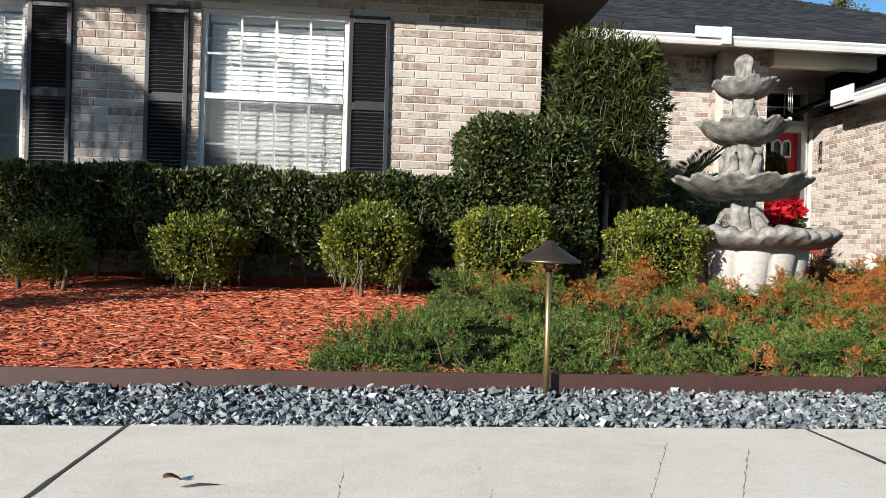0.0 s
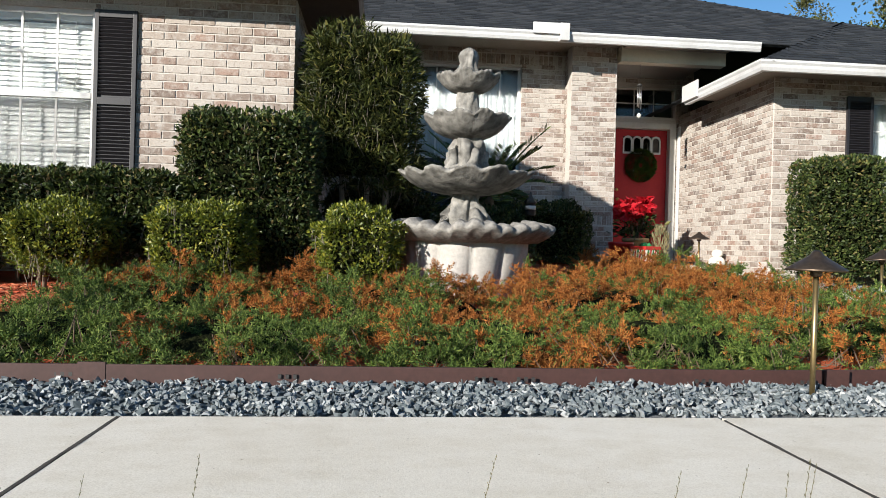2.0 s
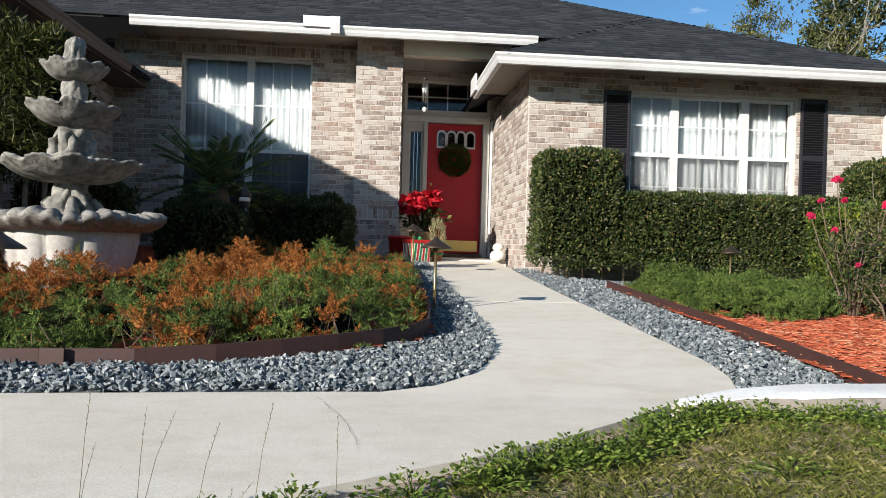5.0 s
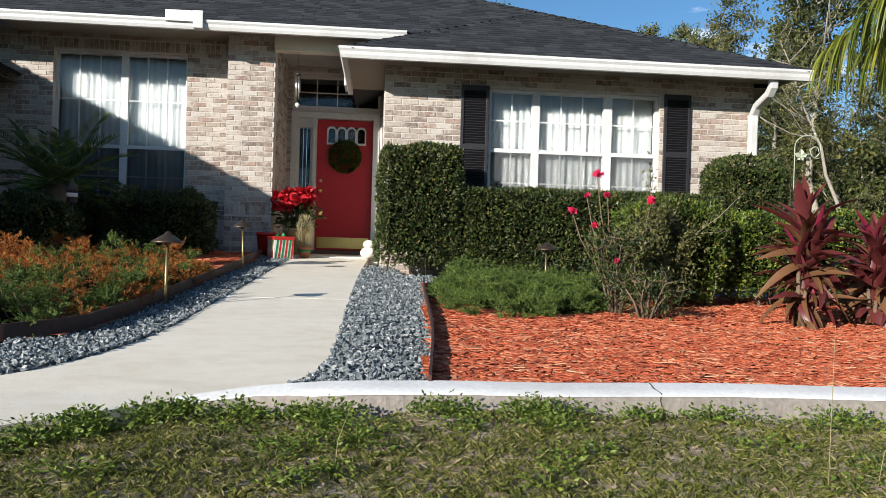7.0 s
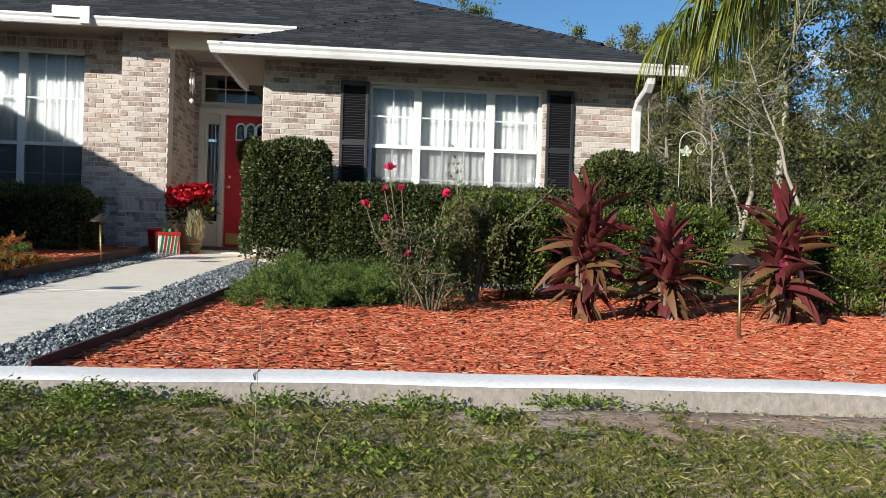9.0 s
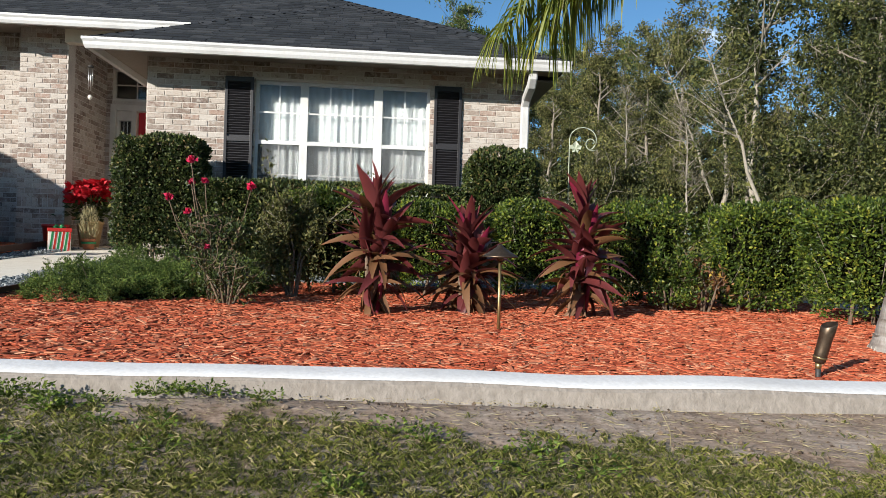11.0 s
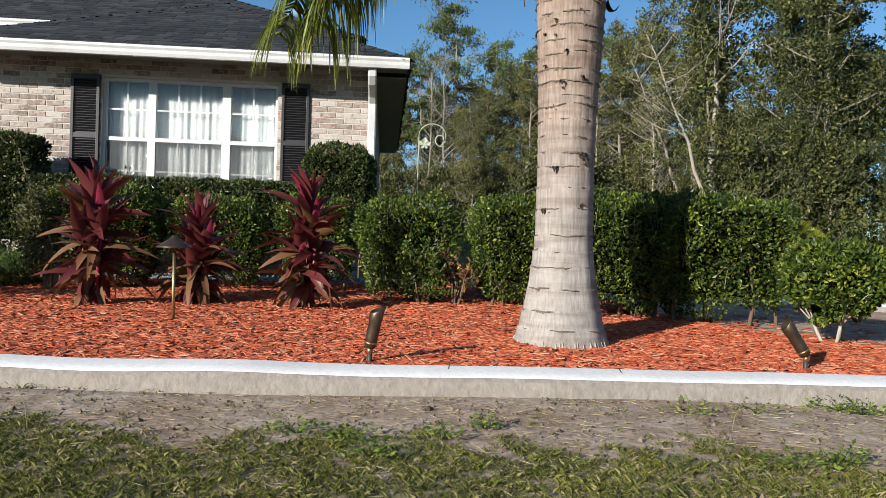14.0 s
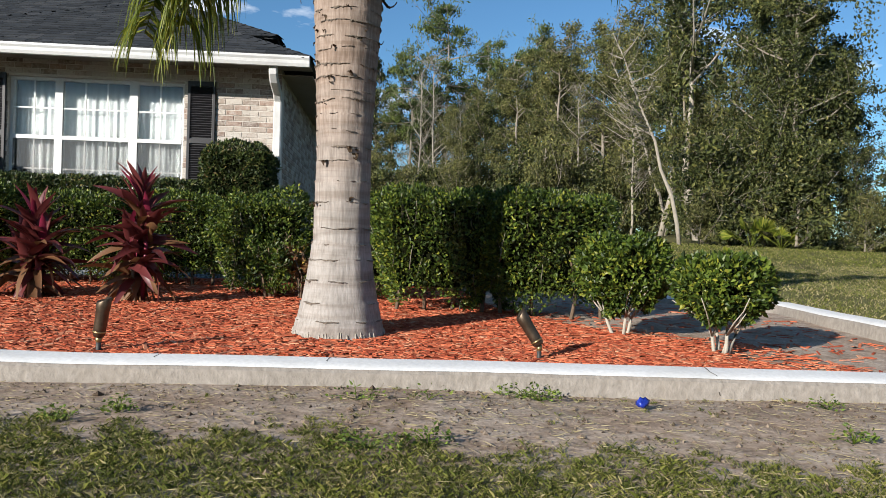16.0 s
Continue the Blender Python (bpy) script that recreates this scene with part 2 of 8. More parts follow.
def ground_mat():
    """Sandy soil near the kerb, turning to olive lawn thatch out in the yard."""
    m, t, b = nodes_of("yard_ground")
    fine, mid, big = tex_noise(t, 60, 6), tex_noise(t, 9, 5), tex_noise(t, 1.7, 4)
    soil = ramp(t, fine, [(0.3, (0.27, 0.212, 0.165)), (0.52, (0.415, 0.338, 0.272)), (0.72, (0.54, 0.453, 0.372))])
    soil = mixcol(t, soil, ramp(t, mid, [(0.34, (0.66, 0.62, 0.58)), (0.6, (1, 1, 1))]), 1.0, "MULTIPLY")
    soil = mixcol(t, soil, ramp(t, big, [(0.36, (0.82, 0.74, 0.68)), (0.6, (1, 1, 1))]), 1.0, "MULTIPLY")
    thatch = ramp(t, fine, [(0.3, (0.075, 0.075, 0.026)), (0.55, (0.15, 0.14, 0.055)), (0.75, (0.24, 0.205, 0.105))])
    thatch = mixcol(t, thatch, ramp(t, big, [(0.36, (0.7, 0.72, 0.7)), (0.6, (1, 1, 1))]), 1.0, "MULTIPLY")
    geo = t.nodes.new("ShaderNodeNewGeometry")
    sep = t.nodes.new("ShaderNodeSeparateXYZ")
    t.links.new(geo.outputs["Position"], sep.inputs[0])
    reach = None
    for axis, a, c in ((1, 0.85, 0.35), (0, 16.0, 16.6), (1, 5.6, 6.6)):
        r = t.nodes.new("ShaderNodeMapRange")
        r.inputs[1].default_value, r.inputs[2].default_value = a, c
        t.links.new(sep.outputs[axis], r.inputs[0])
        if reach is None:
            reach = r.outputs[0]
        else:
            mx = t.nodes.new("ShaderNodeMath")
            mx.operation = "MAXIMUM"
            t.links.new(reach, mx.inputs[0])
            t.links.new(r.outputs[0], mx.inputs[1])
            reach = mx.outputs[0]
    t.links.new(mixcol(t, soil, thatch, reach), b.inputs["Base Color"])
    b.inputs["Roughness"].default_value, b.inputs["Specular IOR Level"].default_value = 0.95, 0.1
    bumped(t, b, mid, 0.7, 0.02)
    return m


M_GROUND = ground_mat()
M_CRUMB = pieces("soil_crumb", [(0.0, (0.07, 0.05, 0.036)), (0.5, (0.17, 0.125, 0.09)), (1.0, (0.3, 0.235, 0.18))], 0.95, "island", 90, 0.5, 0.1)
M_CASTSTONE = surf("cast_stone", (0.07, 0.067, 0.06), (0.33, 0.314, 0.285), 0.88, 14, 4.5, 0.9, 0.012, spec=0.2, stain=(0.1, 0.095, 0.083))
M_BASIN = surf("pale_cast_stone", (0.36, 0.34, 0.315), (0.5, 0.475, 0.44), 0.8, 35, 3.0, 0.3, 0.004, spec=0.25, stain=(0.3, 0.28, 0.24))
M_RIM = surf("weathered_rim_stone", (0.13, 0.122, 0.11), (0.34, 0.32, 0.29), 0.85, 30, 4.0, 0.4, 0.005, spec=0.25, stain=(0.12, 0.112, 0.1))
M_BARK = surf("grey_bark", (0.16, 0.13, 0.1), (0.34, 0.3, 0.25), 0.95, 25, 2, 0.8, 0.02, stretch=(3, 3, 0.6))
M_PALEBARK = surf("pale_bark", (0.26, 0.23, 0.185), (0.42, 0.38, 0.32), 0.9, 25, 2, 0.5, 0.01, stretch=(3, 3, 0.6))
M_PALMSCAR = surf("palm_leaf_scar", (0.07, 0.054, 0.042), (0.2, 0.16, 0.125), 0.95, 60, 6, 0.8, 0.006, stretch=(1, 1, 4))
M_FIBRE = surf("torn_palm_fibre", (0.05, 0.032, 0.02), (0.17, 0.11, 0.065), 0.95, 70, 8, 0.6, 0.003)


def palm_bark():
    """Grey weathered bark with upright fibres, browner where it is younger."""
    m, t, b = nodes_of("palm_trunk_bark")
    fibre = tex_noise(t, 16, 6, (5.0, 5.0, 0.5))
    blotch = tex_noise(t, 5.0, 5, (1.0, 1.0, 2.6))
    band = tex_noise(t, 7.0, 3, (0.25, 0.25, 3.2))
    old = ramp(t, fibre, [(0.28, (0.23, 0.21, 0.192)), (0.5, (0.315, 0.29, 0.268)), (0.72, (0.38, 0.354, 0.33))])
    young = ramp(t, fibre, [(0.28, (0.18, 0.132, 0.103)), (0.5, (0.275, 0.212, 0.172)), (0.72, (0.37, 0.298, 0.25))])
    sep = t.nodes.new("ShaderNodeSeparateXYZ")
    co = t.nodes.new("ShaderNodeTexCoord")
    t.links.new(co.outputs["Object"], sep.inputs[0])
    add = t.nodes.new("ShaderNodeMath")
    add.operation = "ADD"
    t.links.new(sep.outputs[2], add.inputs[0])
    t.links.new(blotch, add.inputs[1])
    age = t.nodes.new("ShaderNodeMapRange")
    age.inputs[1].default_value, age.inputs[2].default_value = 1.05, 1.9
    t.links.new(add.outputs[0], age.inputs[0])
    col = mixcol(t, old, young, age.outputs[0])
    col = mixcol(t, col, ramp(t, band, [(0.38, (0.78, 0.74, 0.71)), (0.55, (1, 1, 1))]), 1.0, "MULTIPLY")
    col = mixcol(t, col, ramp(t, blotch, [(0.3, (0.72, 0.7, 0.68)), (0.6, (1, 1, 1))]), 1.0, "MULTIPLY")
    t.links.new(col, b.inputs["Base Color"])
    b.inputs["Roughness"].default_value, b.inputs["Specular IOR Level"].default_value = 0.93, 0.2
    bumped(t, b, fibre, 0.5, 0.005)
    return m


M_PALM = palm_bark()
M_WOODPALE = surf("pale_woodland_bark", (0.2, 0.175, 0.14), (0.36, 0.32, 0.265), 0.95, 12, 2, 0.6, 0.01, stretch=(3, 3, 0.6))
M_TREEBARK = surf("weathered_grey_bark", (0.14, 0.12, 0.095), (0.27, 0.235, 0.19), 0.95, 25, 2, 0.6, 0.01, stretch=(3, 3, 0.6))
M_TWIG = surf("twig_bark", (0.09, 0.06, 0.04), (0.17, 0.12, 0.08), 0.9, 60, 5, 0.4, 0.003)
# Near-black: the shade deep inside plants and the hall, put into the colour.
M_INNER_SHADE = surf("inner_shade_black", (0.006, 0.008, 0.003), (0.016, 0.018, 0.008), 0.98, 30, 4, 1.0, 0.03, spec=0.02)
M_CURTAIN = surf("white_voile", (0.265, 0.285, 0.295), (0.315, 0.335, 0.345), 0.9, 200, 2, 0.1, 0.001, stain=(0.34, 0.355, 0.355))
M_BLIND = surf("white_vinyl_slat", (0.4, 0.415, 0.415), (0.45, 0.465, 0.465), 0.5, 60, 2, 0.03, 0.001, stain=(0.38, 0.39, 0.39))
M_ROOM = surf("room_paint", (0.35, 0.34, 0.32), (0.4, 0.39, 0.37), 0.9)
M_TERRACOTTA = surf("terracotta", (0.36, 0.13, 0.06), (0.46, 0.18, 0.09), 0.85, 50, 5, 0.3, 0.002)
M_WICKER = surf("woven_wicker", (0.3, 0.19, 0.08), (0.45, 0.3, 0.14), 0.8, 80, 5, 0.8, 0.004)
M_REDWRAP = surf("red_wrapping", (0.4, 0.015, 0.015), (0.48, 0.03, 0.02), 0.4, 60, 5, 0.05, 0.001)
M_GREENWRAP = surf("green_wrapping", (0.01, 0.16, 0.05), (0.015, 0.22, 0.07), 0.4, 60, 5, 0.05, 0.001)
M_WHITESTONE = surf("white_stone", (0.66, 0.62, 0.55), (0.76, 0.72, 0.65), 0.85, 50, 5, 0.3, 0.002)
M_BLUE = surf("blue_foil", (0.01, 0.02, 0.2), (0.02, 0.05, 0.4), 0.25, 60, 20, 0.6, 0.003)

HEDGE_DARK = foliage("viburnum_leaf", [(0.0, (0.018, 0.03, 0.009)), (0.5, (0.046, 0.069, 0.017)), (0.8, (0.1, 0.128, 0.03)), (0.93, (0.19, 0.17, 0.055)), (1.0, (0.17, 0.105, 0.05))], 0.46, 0.16, 0.3, 5.0, 0.55)
HEDGE_BRIGHT = foliage("boxwood_leaf", [(0.0, (0.021, 0.038, 0.007)), (0.5, (0.068, 0.11, 0.015)), (0.85, (0.155, 0.2, 0.026)), (1.0, (0.31, 0.3, 0.04))], 0.45, 0.2, 0.32, 5.0, 0.5)
HEDGE_YELLOW = foliage("golden_boxwood_leaf", [(0.0, (0.046, 0.062, 0.008)), (0.5, (0.122, 0.148, 0.016)), (0.85, (0.24, 0.25, 0.027)), (1.0, (0.391, 0.345, 0.046))], 0.42, 0.28, 0.4)
SHRUB_OLIVE = foliage("podocarpus_leaf", [(0.0, (0.018, 0.026, 0.006)), (0.5, (0.05, 0.064, 0.013)), (0.85, (0.115, 0.12, 0.026)), (1.0, (0.2, 0.175, 0.055))], 0.5, 0.2, 0.2, 3.0, 0.4)
JUNIPER = foliage("juniper_spray", [(0.0, (0.03, 0.056, 0.011)), (0.5, (0.095, 0.155, 0.028)), (0.85, (0.185, 0.245, 0.05)), (1.0, (0.26, 0.29, 0.075))], 0.6, 0.2, 0.25, 6.0, 0.5)
JUNIPER_RUST = foliage("browned_juniper_spray", [(0.0, (0.17, 0.05, 0.014)), (0.5, (0.41, 0.135, 0.03)), (0.85, (0.56, 0.215, 0.05)), (1.0, (0.42, 0.24, 0.08))], 0.7, 0.25, 0.2, 6.0, 0.6)
GRASS = foliage("lawn_grass", [(0.0, (0.07, 0.083, 0.015)), (0.4, (0.14, 0.155, 0.028)), (0.72, (0.225, 0.222, 0.05)), (0.9, (0.34, 0.29, 0.12)), (1.0, (0.44, 0.36, 0.19))], 0.55, 0.3, 0.2, 4.0, 0.65)
WEED = foliage("broadleaf_weed", [(0.0, (0.07, 0.115, 0.014)), (0.5, (0.145, 0.215, 0.028)), (1.0, (0.28, 0.32, 0.06))], 0.5, 0.3, 0.3, 3.0, 0.55)
STALK = foliage("seed_stalk", [(0.0, (0.11, 0.095, 0.04)), (1.0, (0.26, 0.22, 0.1))], 0.6, 0.15, 0.3)
DRYGRASS = foliage("dry_grass", [(0.0, (0.3, 0.24, 0.12)), (1.0, (0.5, 0.42, 0.24))], 0.7, 0.2, 0.2)
TI_RED = foliage("ti_leaf_red", [(0.0, (0.085, 0.02, 0.02)), (0.35, (0.17, 0.036, 0.036)), (0.65, (0.27, 0.068, 0.058)), (0.85, (0.36, 0.16, 0.08)), (1.0, (0.47, 0.27, 0.12))], 0.38, 0.25, 0.45)
TI_PINK = foliage("ti_leaf_new", [(0.0, (0.26, 0.02, 0.055)), (1.0, (0.34, 0.04, 0.08))], 0.4, 0.3)
TI_BROWN = foliage("ti_leaf_dying", [(0.0, (0.12, 0.05, 0.025)), (0.45, (0.22, 0.1, 0.04)), (0.8, (0.34, 0.17, 0.06)), (1.0, (0.55, 0.38, 0.06))], 0.6, 0.2)
PALMLEAF = foliage("palm_leaflet", [(0.0, (0.08, 0.115, 0.014)), (0.5, (0.19, 0.225, 0.026)), (1.0, (0.38, 0.35, 0.06))], 0.4, 0.4)
SAGOLEAF = foliage("sago_leaflet", [(0.0, (0.02, 0.05, 0.01)), (0.6, (0.06, 0.11, 0.02)), (1.0, (0.2, 0.22, 0.03))], 0.4, 0.2)
POINSETTIA = foliage("poinsettia_bract", [(0.0, (0.4, 0.006, 0.012)), (1.0, (0.62, 0.015, 0.03))], 0.5, 0.2)
ROSE = foliage("rose_petal", [(0.0, (0.55, 0.01, 0.06)), (1.0, (0.7, 0.03, 0.12))], 0.5, 0.2)
TREE_A = foliage("oak_leaf", [(0.0, (0.025, 0.033, 0.01)), (0.5, (0.07, 0.085, 0.024)), (0.85, (0.145, 0.155, 0.044)), (1.0, (0.26, 0.235, 0.08))], 0.5, 0.25, 0.3, 1.1, 0.42)
TREE_B = foliage("olive_tree_leaf", [(0.0, (0.06, 0.065, 0.022)), (0.5, (0.14, 0.145, 0.044)), (0.85, (0.23, 0.22, 0.07)), (1.0, (0.32, 0.27, 0.12))], 0.6, 0.28, 0.3, 1.1, 0.4)
TREE_C = foliage("pine_needles", [(0.0, (0.045, 0.07, 0.018)), (0.6, (0.115, 0.155, 0.036)), (1.0, (0.2, 0.225, 0.06))], 0.6, 0.15, 0.3, 1.1, 0.4)
TREE_D = foliage("grey_twigs", [(0.0, (0.1, 0.085, 0.065)), (1.0, (0.24, 0.21, 0.16))], 0.8, 0.1, 0.2)


def glass_mat():
    m, t, b = nodes_of("window_glass")
    b.inputs["Base Color"].default_value = (0.95, 0.98, 0.97, 1)
    b.inputs["Roughness"].default_value = 0.02
    b.inputs["Transmission Weight"].default_value = 1.0
    b.inputs["IOR"].default_value = 1.35
    return m


M_GLASS = glass_mat()


def screen_mat():
    m, t, b = nodes_of("insect_screen")
    b.inputs["Base Color"].default_value, b.inputs["Roughness"].default_value = (0.05, 0.055, 0.06, 1), 0.8
    tr = t.nodes.new("ShaderNodeBsdfTransparent")
    mx = t.nodes.new("ShaderNodeMixShader")
    mx.inputs[0].default_value = 0.36
    t.links.new(tr.outputs[0], mx.inputs[1])
    t.links.new(b.outputs[0], mx.inputs[2])
    t.links.new(mx.outputs[0], t.nodes["Material Output"].inputs["Surface"])
    return m


M_SCREEN = screen_mat()


# ---- building helpers ----
def part(name, bm, material, parent=None, label=""):
    """A bmesh as one mesh object, under a thing or a part."""
    me = bpy.data.meshes.new(name)
    bm.to_mesh(me)
    bm.free()
    return piece(name, me, material, parent, label)


def piece(name, me, material=None, parent=None, label="", m=None):
    if material and not me.materials:
        me.materials.append(material)
    ob = new(name, me)
    if parent:
        ob.parent = parent
    if m is not None:
        ob.matrix_basis = m
    if label:
        ob["label"] = label
    return ob


def thing(name, m, label, category, group=""):
    ob = new(name)
    ob.empty_display_size = 0.1
    ob.matrix_basis = m
    return tagged(ob, label, category, group)


def soft(bm, angle=40):
    for fc in bm.faces:
        fc.smooth = True
    for e in bm.edges:
        if len(e.link_faces) == 2 and e.calc_face_angle(0) > radians(angle):
            e.smooth = False
    return bm


def box(lo, hi, bm=None, bevel=0.0):
    bm = bm or bmesh.new()
    r = bmesh.ops.create_cube(bm, size=1.0)
    c, s = [(a + b) / 2 for a, b in zip(lo, hi)], [b - a for a, b in zip(lo, hi)]
    for v in r["verts"]:
        v.co = Vector((c[0] + v.co.x * s[0], c[1] + v.co.y * s[1], c[2] + v.co.z * s[2]))
    if bevel:
        es = {e for v in r["verts"] for e in v.link_edges}
        bmesh.ops.bevel(bm, geom=list(es), offset=bevel, segments=2, affect="EDGES", profile=0.6)
    return bm


def np_mesh(name, verts, faces, mats=(), midx=None, smooth=False):
    """A mesh from number arrays; all faces with the same count of corners."""
    me = bpy.data.meshes.new(name)
    verts, faces = np.asarray(verts, np.float32), np.asarray(faces, np.int32)
    n, k = faces.shape
    me.vertices.add(len(verts))
    me.vertices.foreach_set("co", verts.ravel())
    me.loops.add(n * k)
    me.loops.foreach_set("vertex_index", faces.ravel())
    me.polygons.add(n)
    me.polygons.foreach_set("loop_start", np.arange(0, n * k, k, dtype=np.int32))
    me.polygons.foreach_set("loop_total", np.full(n, k, np.int32))
    for m in mats:
        me.materials.append(m)
    if midx is not None:
        me.polygons.foreach_set("material_index", np.asarray(midx, np.int32))
    me.polygons.foreach_set("use_smooth", np.full(n, smooth, bool))
    me.update(calc_edges=True)
    return me


def lathe(profile, n=32, wave=None, bm=None, caps=True):
    """Turned form; wave(angle, r, z) may change radius and height."""
    bm = bm or bmesh.new()
    rings = []
    for r, z in profile:
        ring = []
        for i in range(n):
            a = 2 * math.pi * i / n
            rr, zz = wave(a, r, z) if wave else (r, z)
            ring.append(bm.verts.new((rr * math.cos(a), rr * math.sin(a), zz)))
        rings.append(ring)
    for lo, hi in zip(rings, rings[1:]):
        for i in range(n):
            bm.faces.new((lo[i], lo[(i + 1) % n], hi[(i + 1) % n], hi[i]))
    if caps:
        bm.faces.new(rings[0][::-1])
        bm.faces.new(rings[-1])
    return soft(bm, 50)


def tube(points, radii, n=7, bm=None):
    """A tapered round limb along points."""
    bm = bm or bmesh.new()
    pts = [Vector(p) for p in points]
    rings = []
    for i, p in enumerate(pts):
        d = (pts[min(i + 1, len(pts) - 1)] - pts[max(i - 1, 0)]).normalized()
        s = d.cross(Vector((0.31, 0.2, 0.93)) if abs(d.z) < 0.9 else Vector((1, 0, 0))).normalized()
        u = d.cross(s)
        rings.append([bm.verts.new(p + (s * math.cos(a) + u * math.sin(a)) * radii[i]) for a in [2 * math.pi * k / n for k in range(n)]])
    for lo, hi in zip(rings, rings[1:]):
        for k in range(n):
            f = bm.faces.new((lo[k], lo[(k + 1) % n], hi[(k + 1) % n], hi[k]))
            f.smooth = True
    bm.faces.new(rings[0][::-1])
    bm.faces.new(rings[-1])
    return bm


def slab(poly, z_of, thick, bm=None, bevel=0.0):
    """A plate over a plan outline, its top at z_of(x, y)."""
    bm = bm or bmesh.new()
    top = [bm.verts.new((x, y, z_of(x, y))) for x, y in poly]
    low = [bm.verts.new((x, y, z_of(x, y) - thick)) for x, y in poly]
    tf = bm.faces.new(top)
    bm.faces.new(low[::-1])
    k = len(poly)
    for i in range(k):
        bm.faces.new((top[i], low[i], low[(i + 1) % k], top[(i + 1) % k]))
    bmesh.ops.recalc_face_normals(bm, faces=bm.faces[:])
    if bevel:
        bmesh.ops.bevel(bm, geom=[e for e in tf.edges], offset=bevel, segments=2, affect="EDGES")
    bmesh.ops.triangulate(bm, faces=[f for f in bm.faces if len(f.verts) > 4])
    return bm


def inside(poly, p):
    """Which of the points p (n x 2) lie in the outline."""
    res = np.zeros(len(p), bool)
    q = np.asarray(poly)
    for (x1, y1), (x2, y2) in zip(q, np.roll(q, -1, 0)):
        if y1 != y2:
            c = ((y1 > p[:, 1]) != (y2 > p[:, 1])) & (p[:, 0] < (x2 - x1) * (p[:, 1] - y1) / (y2 - y1) + x1)
            res ^= c
    return res


def scatter(outline, per_m2, rng):
    q = np.array(outline)
    lo, hi = q.min(0), q.max(0)
    n = int(np.prod(hi - lo) * per_m2)
    p = lo + rng.random((n, 2)) * (hi - lo)
    return p[inside(outline, p)]


def unit(v):
    return v / np.maximum(np.linalg.norm(v, axis=1, keepdims=True), 1e-9)


def leaf_arrays(base, way, length, width, rng, fold=0.25):
    """Folded leaf blades: four corners each, from base along way."""
    n = len(base)
    way = unit(way)
    side = unit(np.cross(way, rng.normal(size=(n, 3))))
    nor = np.cross(side, way)
    length, width = np.broadcast_to(length, n)[:, None], np.broadcast_to(width, n)[:, None]
    mid = base + way * length * 0.48 + nor * width * fold
    v = np.stack([base, mid + side * width * 0.5, base + way * length, mid - side * width * 0.5], 1).reshape(-1, 3)
    return v, np.arange(4 * n).reshape(n, 4)


def ground_slope(x):
    return np.interp(x, [-2, 0, 3, 6.5, 9, 12], [0.055, 0.055, 0.05, 0.046, 0.026, 0.024])


def bed(x, y):
    """Height of the planted ground."""
    y = np.asarray(y, float)
    near = 0.055 + ground_slope(x) * np.clip(y - 2.1, 0, 7)
    return near + np.clip(y - 9.1, 0, 40) * 0.04


def bedf(x, y):
    return float(bed(x, y))


# ---- ground, walks, beds ----
def ground_height(x, y):
    h = bed(x, y)
    in_bed = (x < 16.4) & (y > 1.95) & (y < 12)
    lawn = 0.012 + 0.012 * np.sin(x * 1.7 + 1.3 * y) * np.cos(y * 2.1 - x * 0.6)
    lawn = lawn + np.interp(x, [7, 9, 12, 16], [0.04, 0.022, -0.006, -0.016]) * np.clip((y - 1.3) / 0.5, 0, 1) ** 1.5 * np.clip((x - 6.4) / 0.6, 0, 1) * (1 + 0.35 * np.sin(x * 2.9) * np.cos(x * 1.3 + 1))
    lawn = lawn + 0.022 * np.clip((y - 0.6) / 0.3, 0, 1) * np.clip((x - 4.3) / 0.3, 0, 1) * np.clip((6.6 - x) / 0.5, 0, 1)
    h = np.where(in_bed, h - 0.07, np.where(y <= 1.95, lawn, h))
    return np.where((y <= 1.95) & (x < 4.6), np.minimum(h, -0.02), h)


xs = np.concatenate([np.linspace(-400, -10, 14), np.arange(-9, 20, 0.25), np.linspace(20.5, 60, 40), np.linspace(70, 400, 14)])
ys = np.concatenate([np.linspace(-400, -5, 14), np.arange(-4, 0.4, 0.4), np.arange(0.5, 2.6, 0.1), np.arange(2.75, 13, 0.25), np.linspace(13.5, 60, 45), np.linspace(70, 500, 14)])
gx, gy = np.meshgrid(xs, ys, indexing="ij")
gz = ground_height(gx, gy)
nx, ny = len(xs), len(ys)
ii, jj = np.meshgrid(np.arange(nx - 1), np.arange(ny - 1), indexing="ij")
q = (ii * ny + jj).ravel()
ground_me = np_mesh("ground", np.stack([gx, gy, gz], -1).reshape(-1, 3), np.stack([q, q + ny, q + ny + 1, q + 1], 1), [M_GROUND], smooth=True)
tagged(piece("ground", ground_me), "sandy lawn soil with thin patchy grass", "ground", kind="structure")

# the walk: slabs between joints, then the curve up to the door
pavement = tagged(new("pavement"), "pale concrete garden walk with dark expansion joints", "pavement", kind="structure")
JOINTS = [-8.6, -6.62, -4.65, -2.66, -0.677, 1.295, 3.165]


def flat(x, y):
    return 0.052


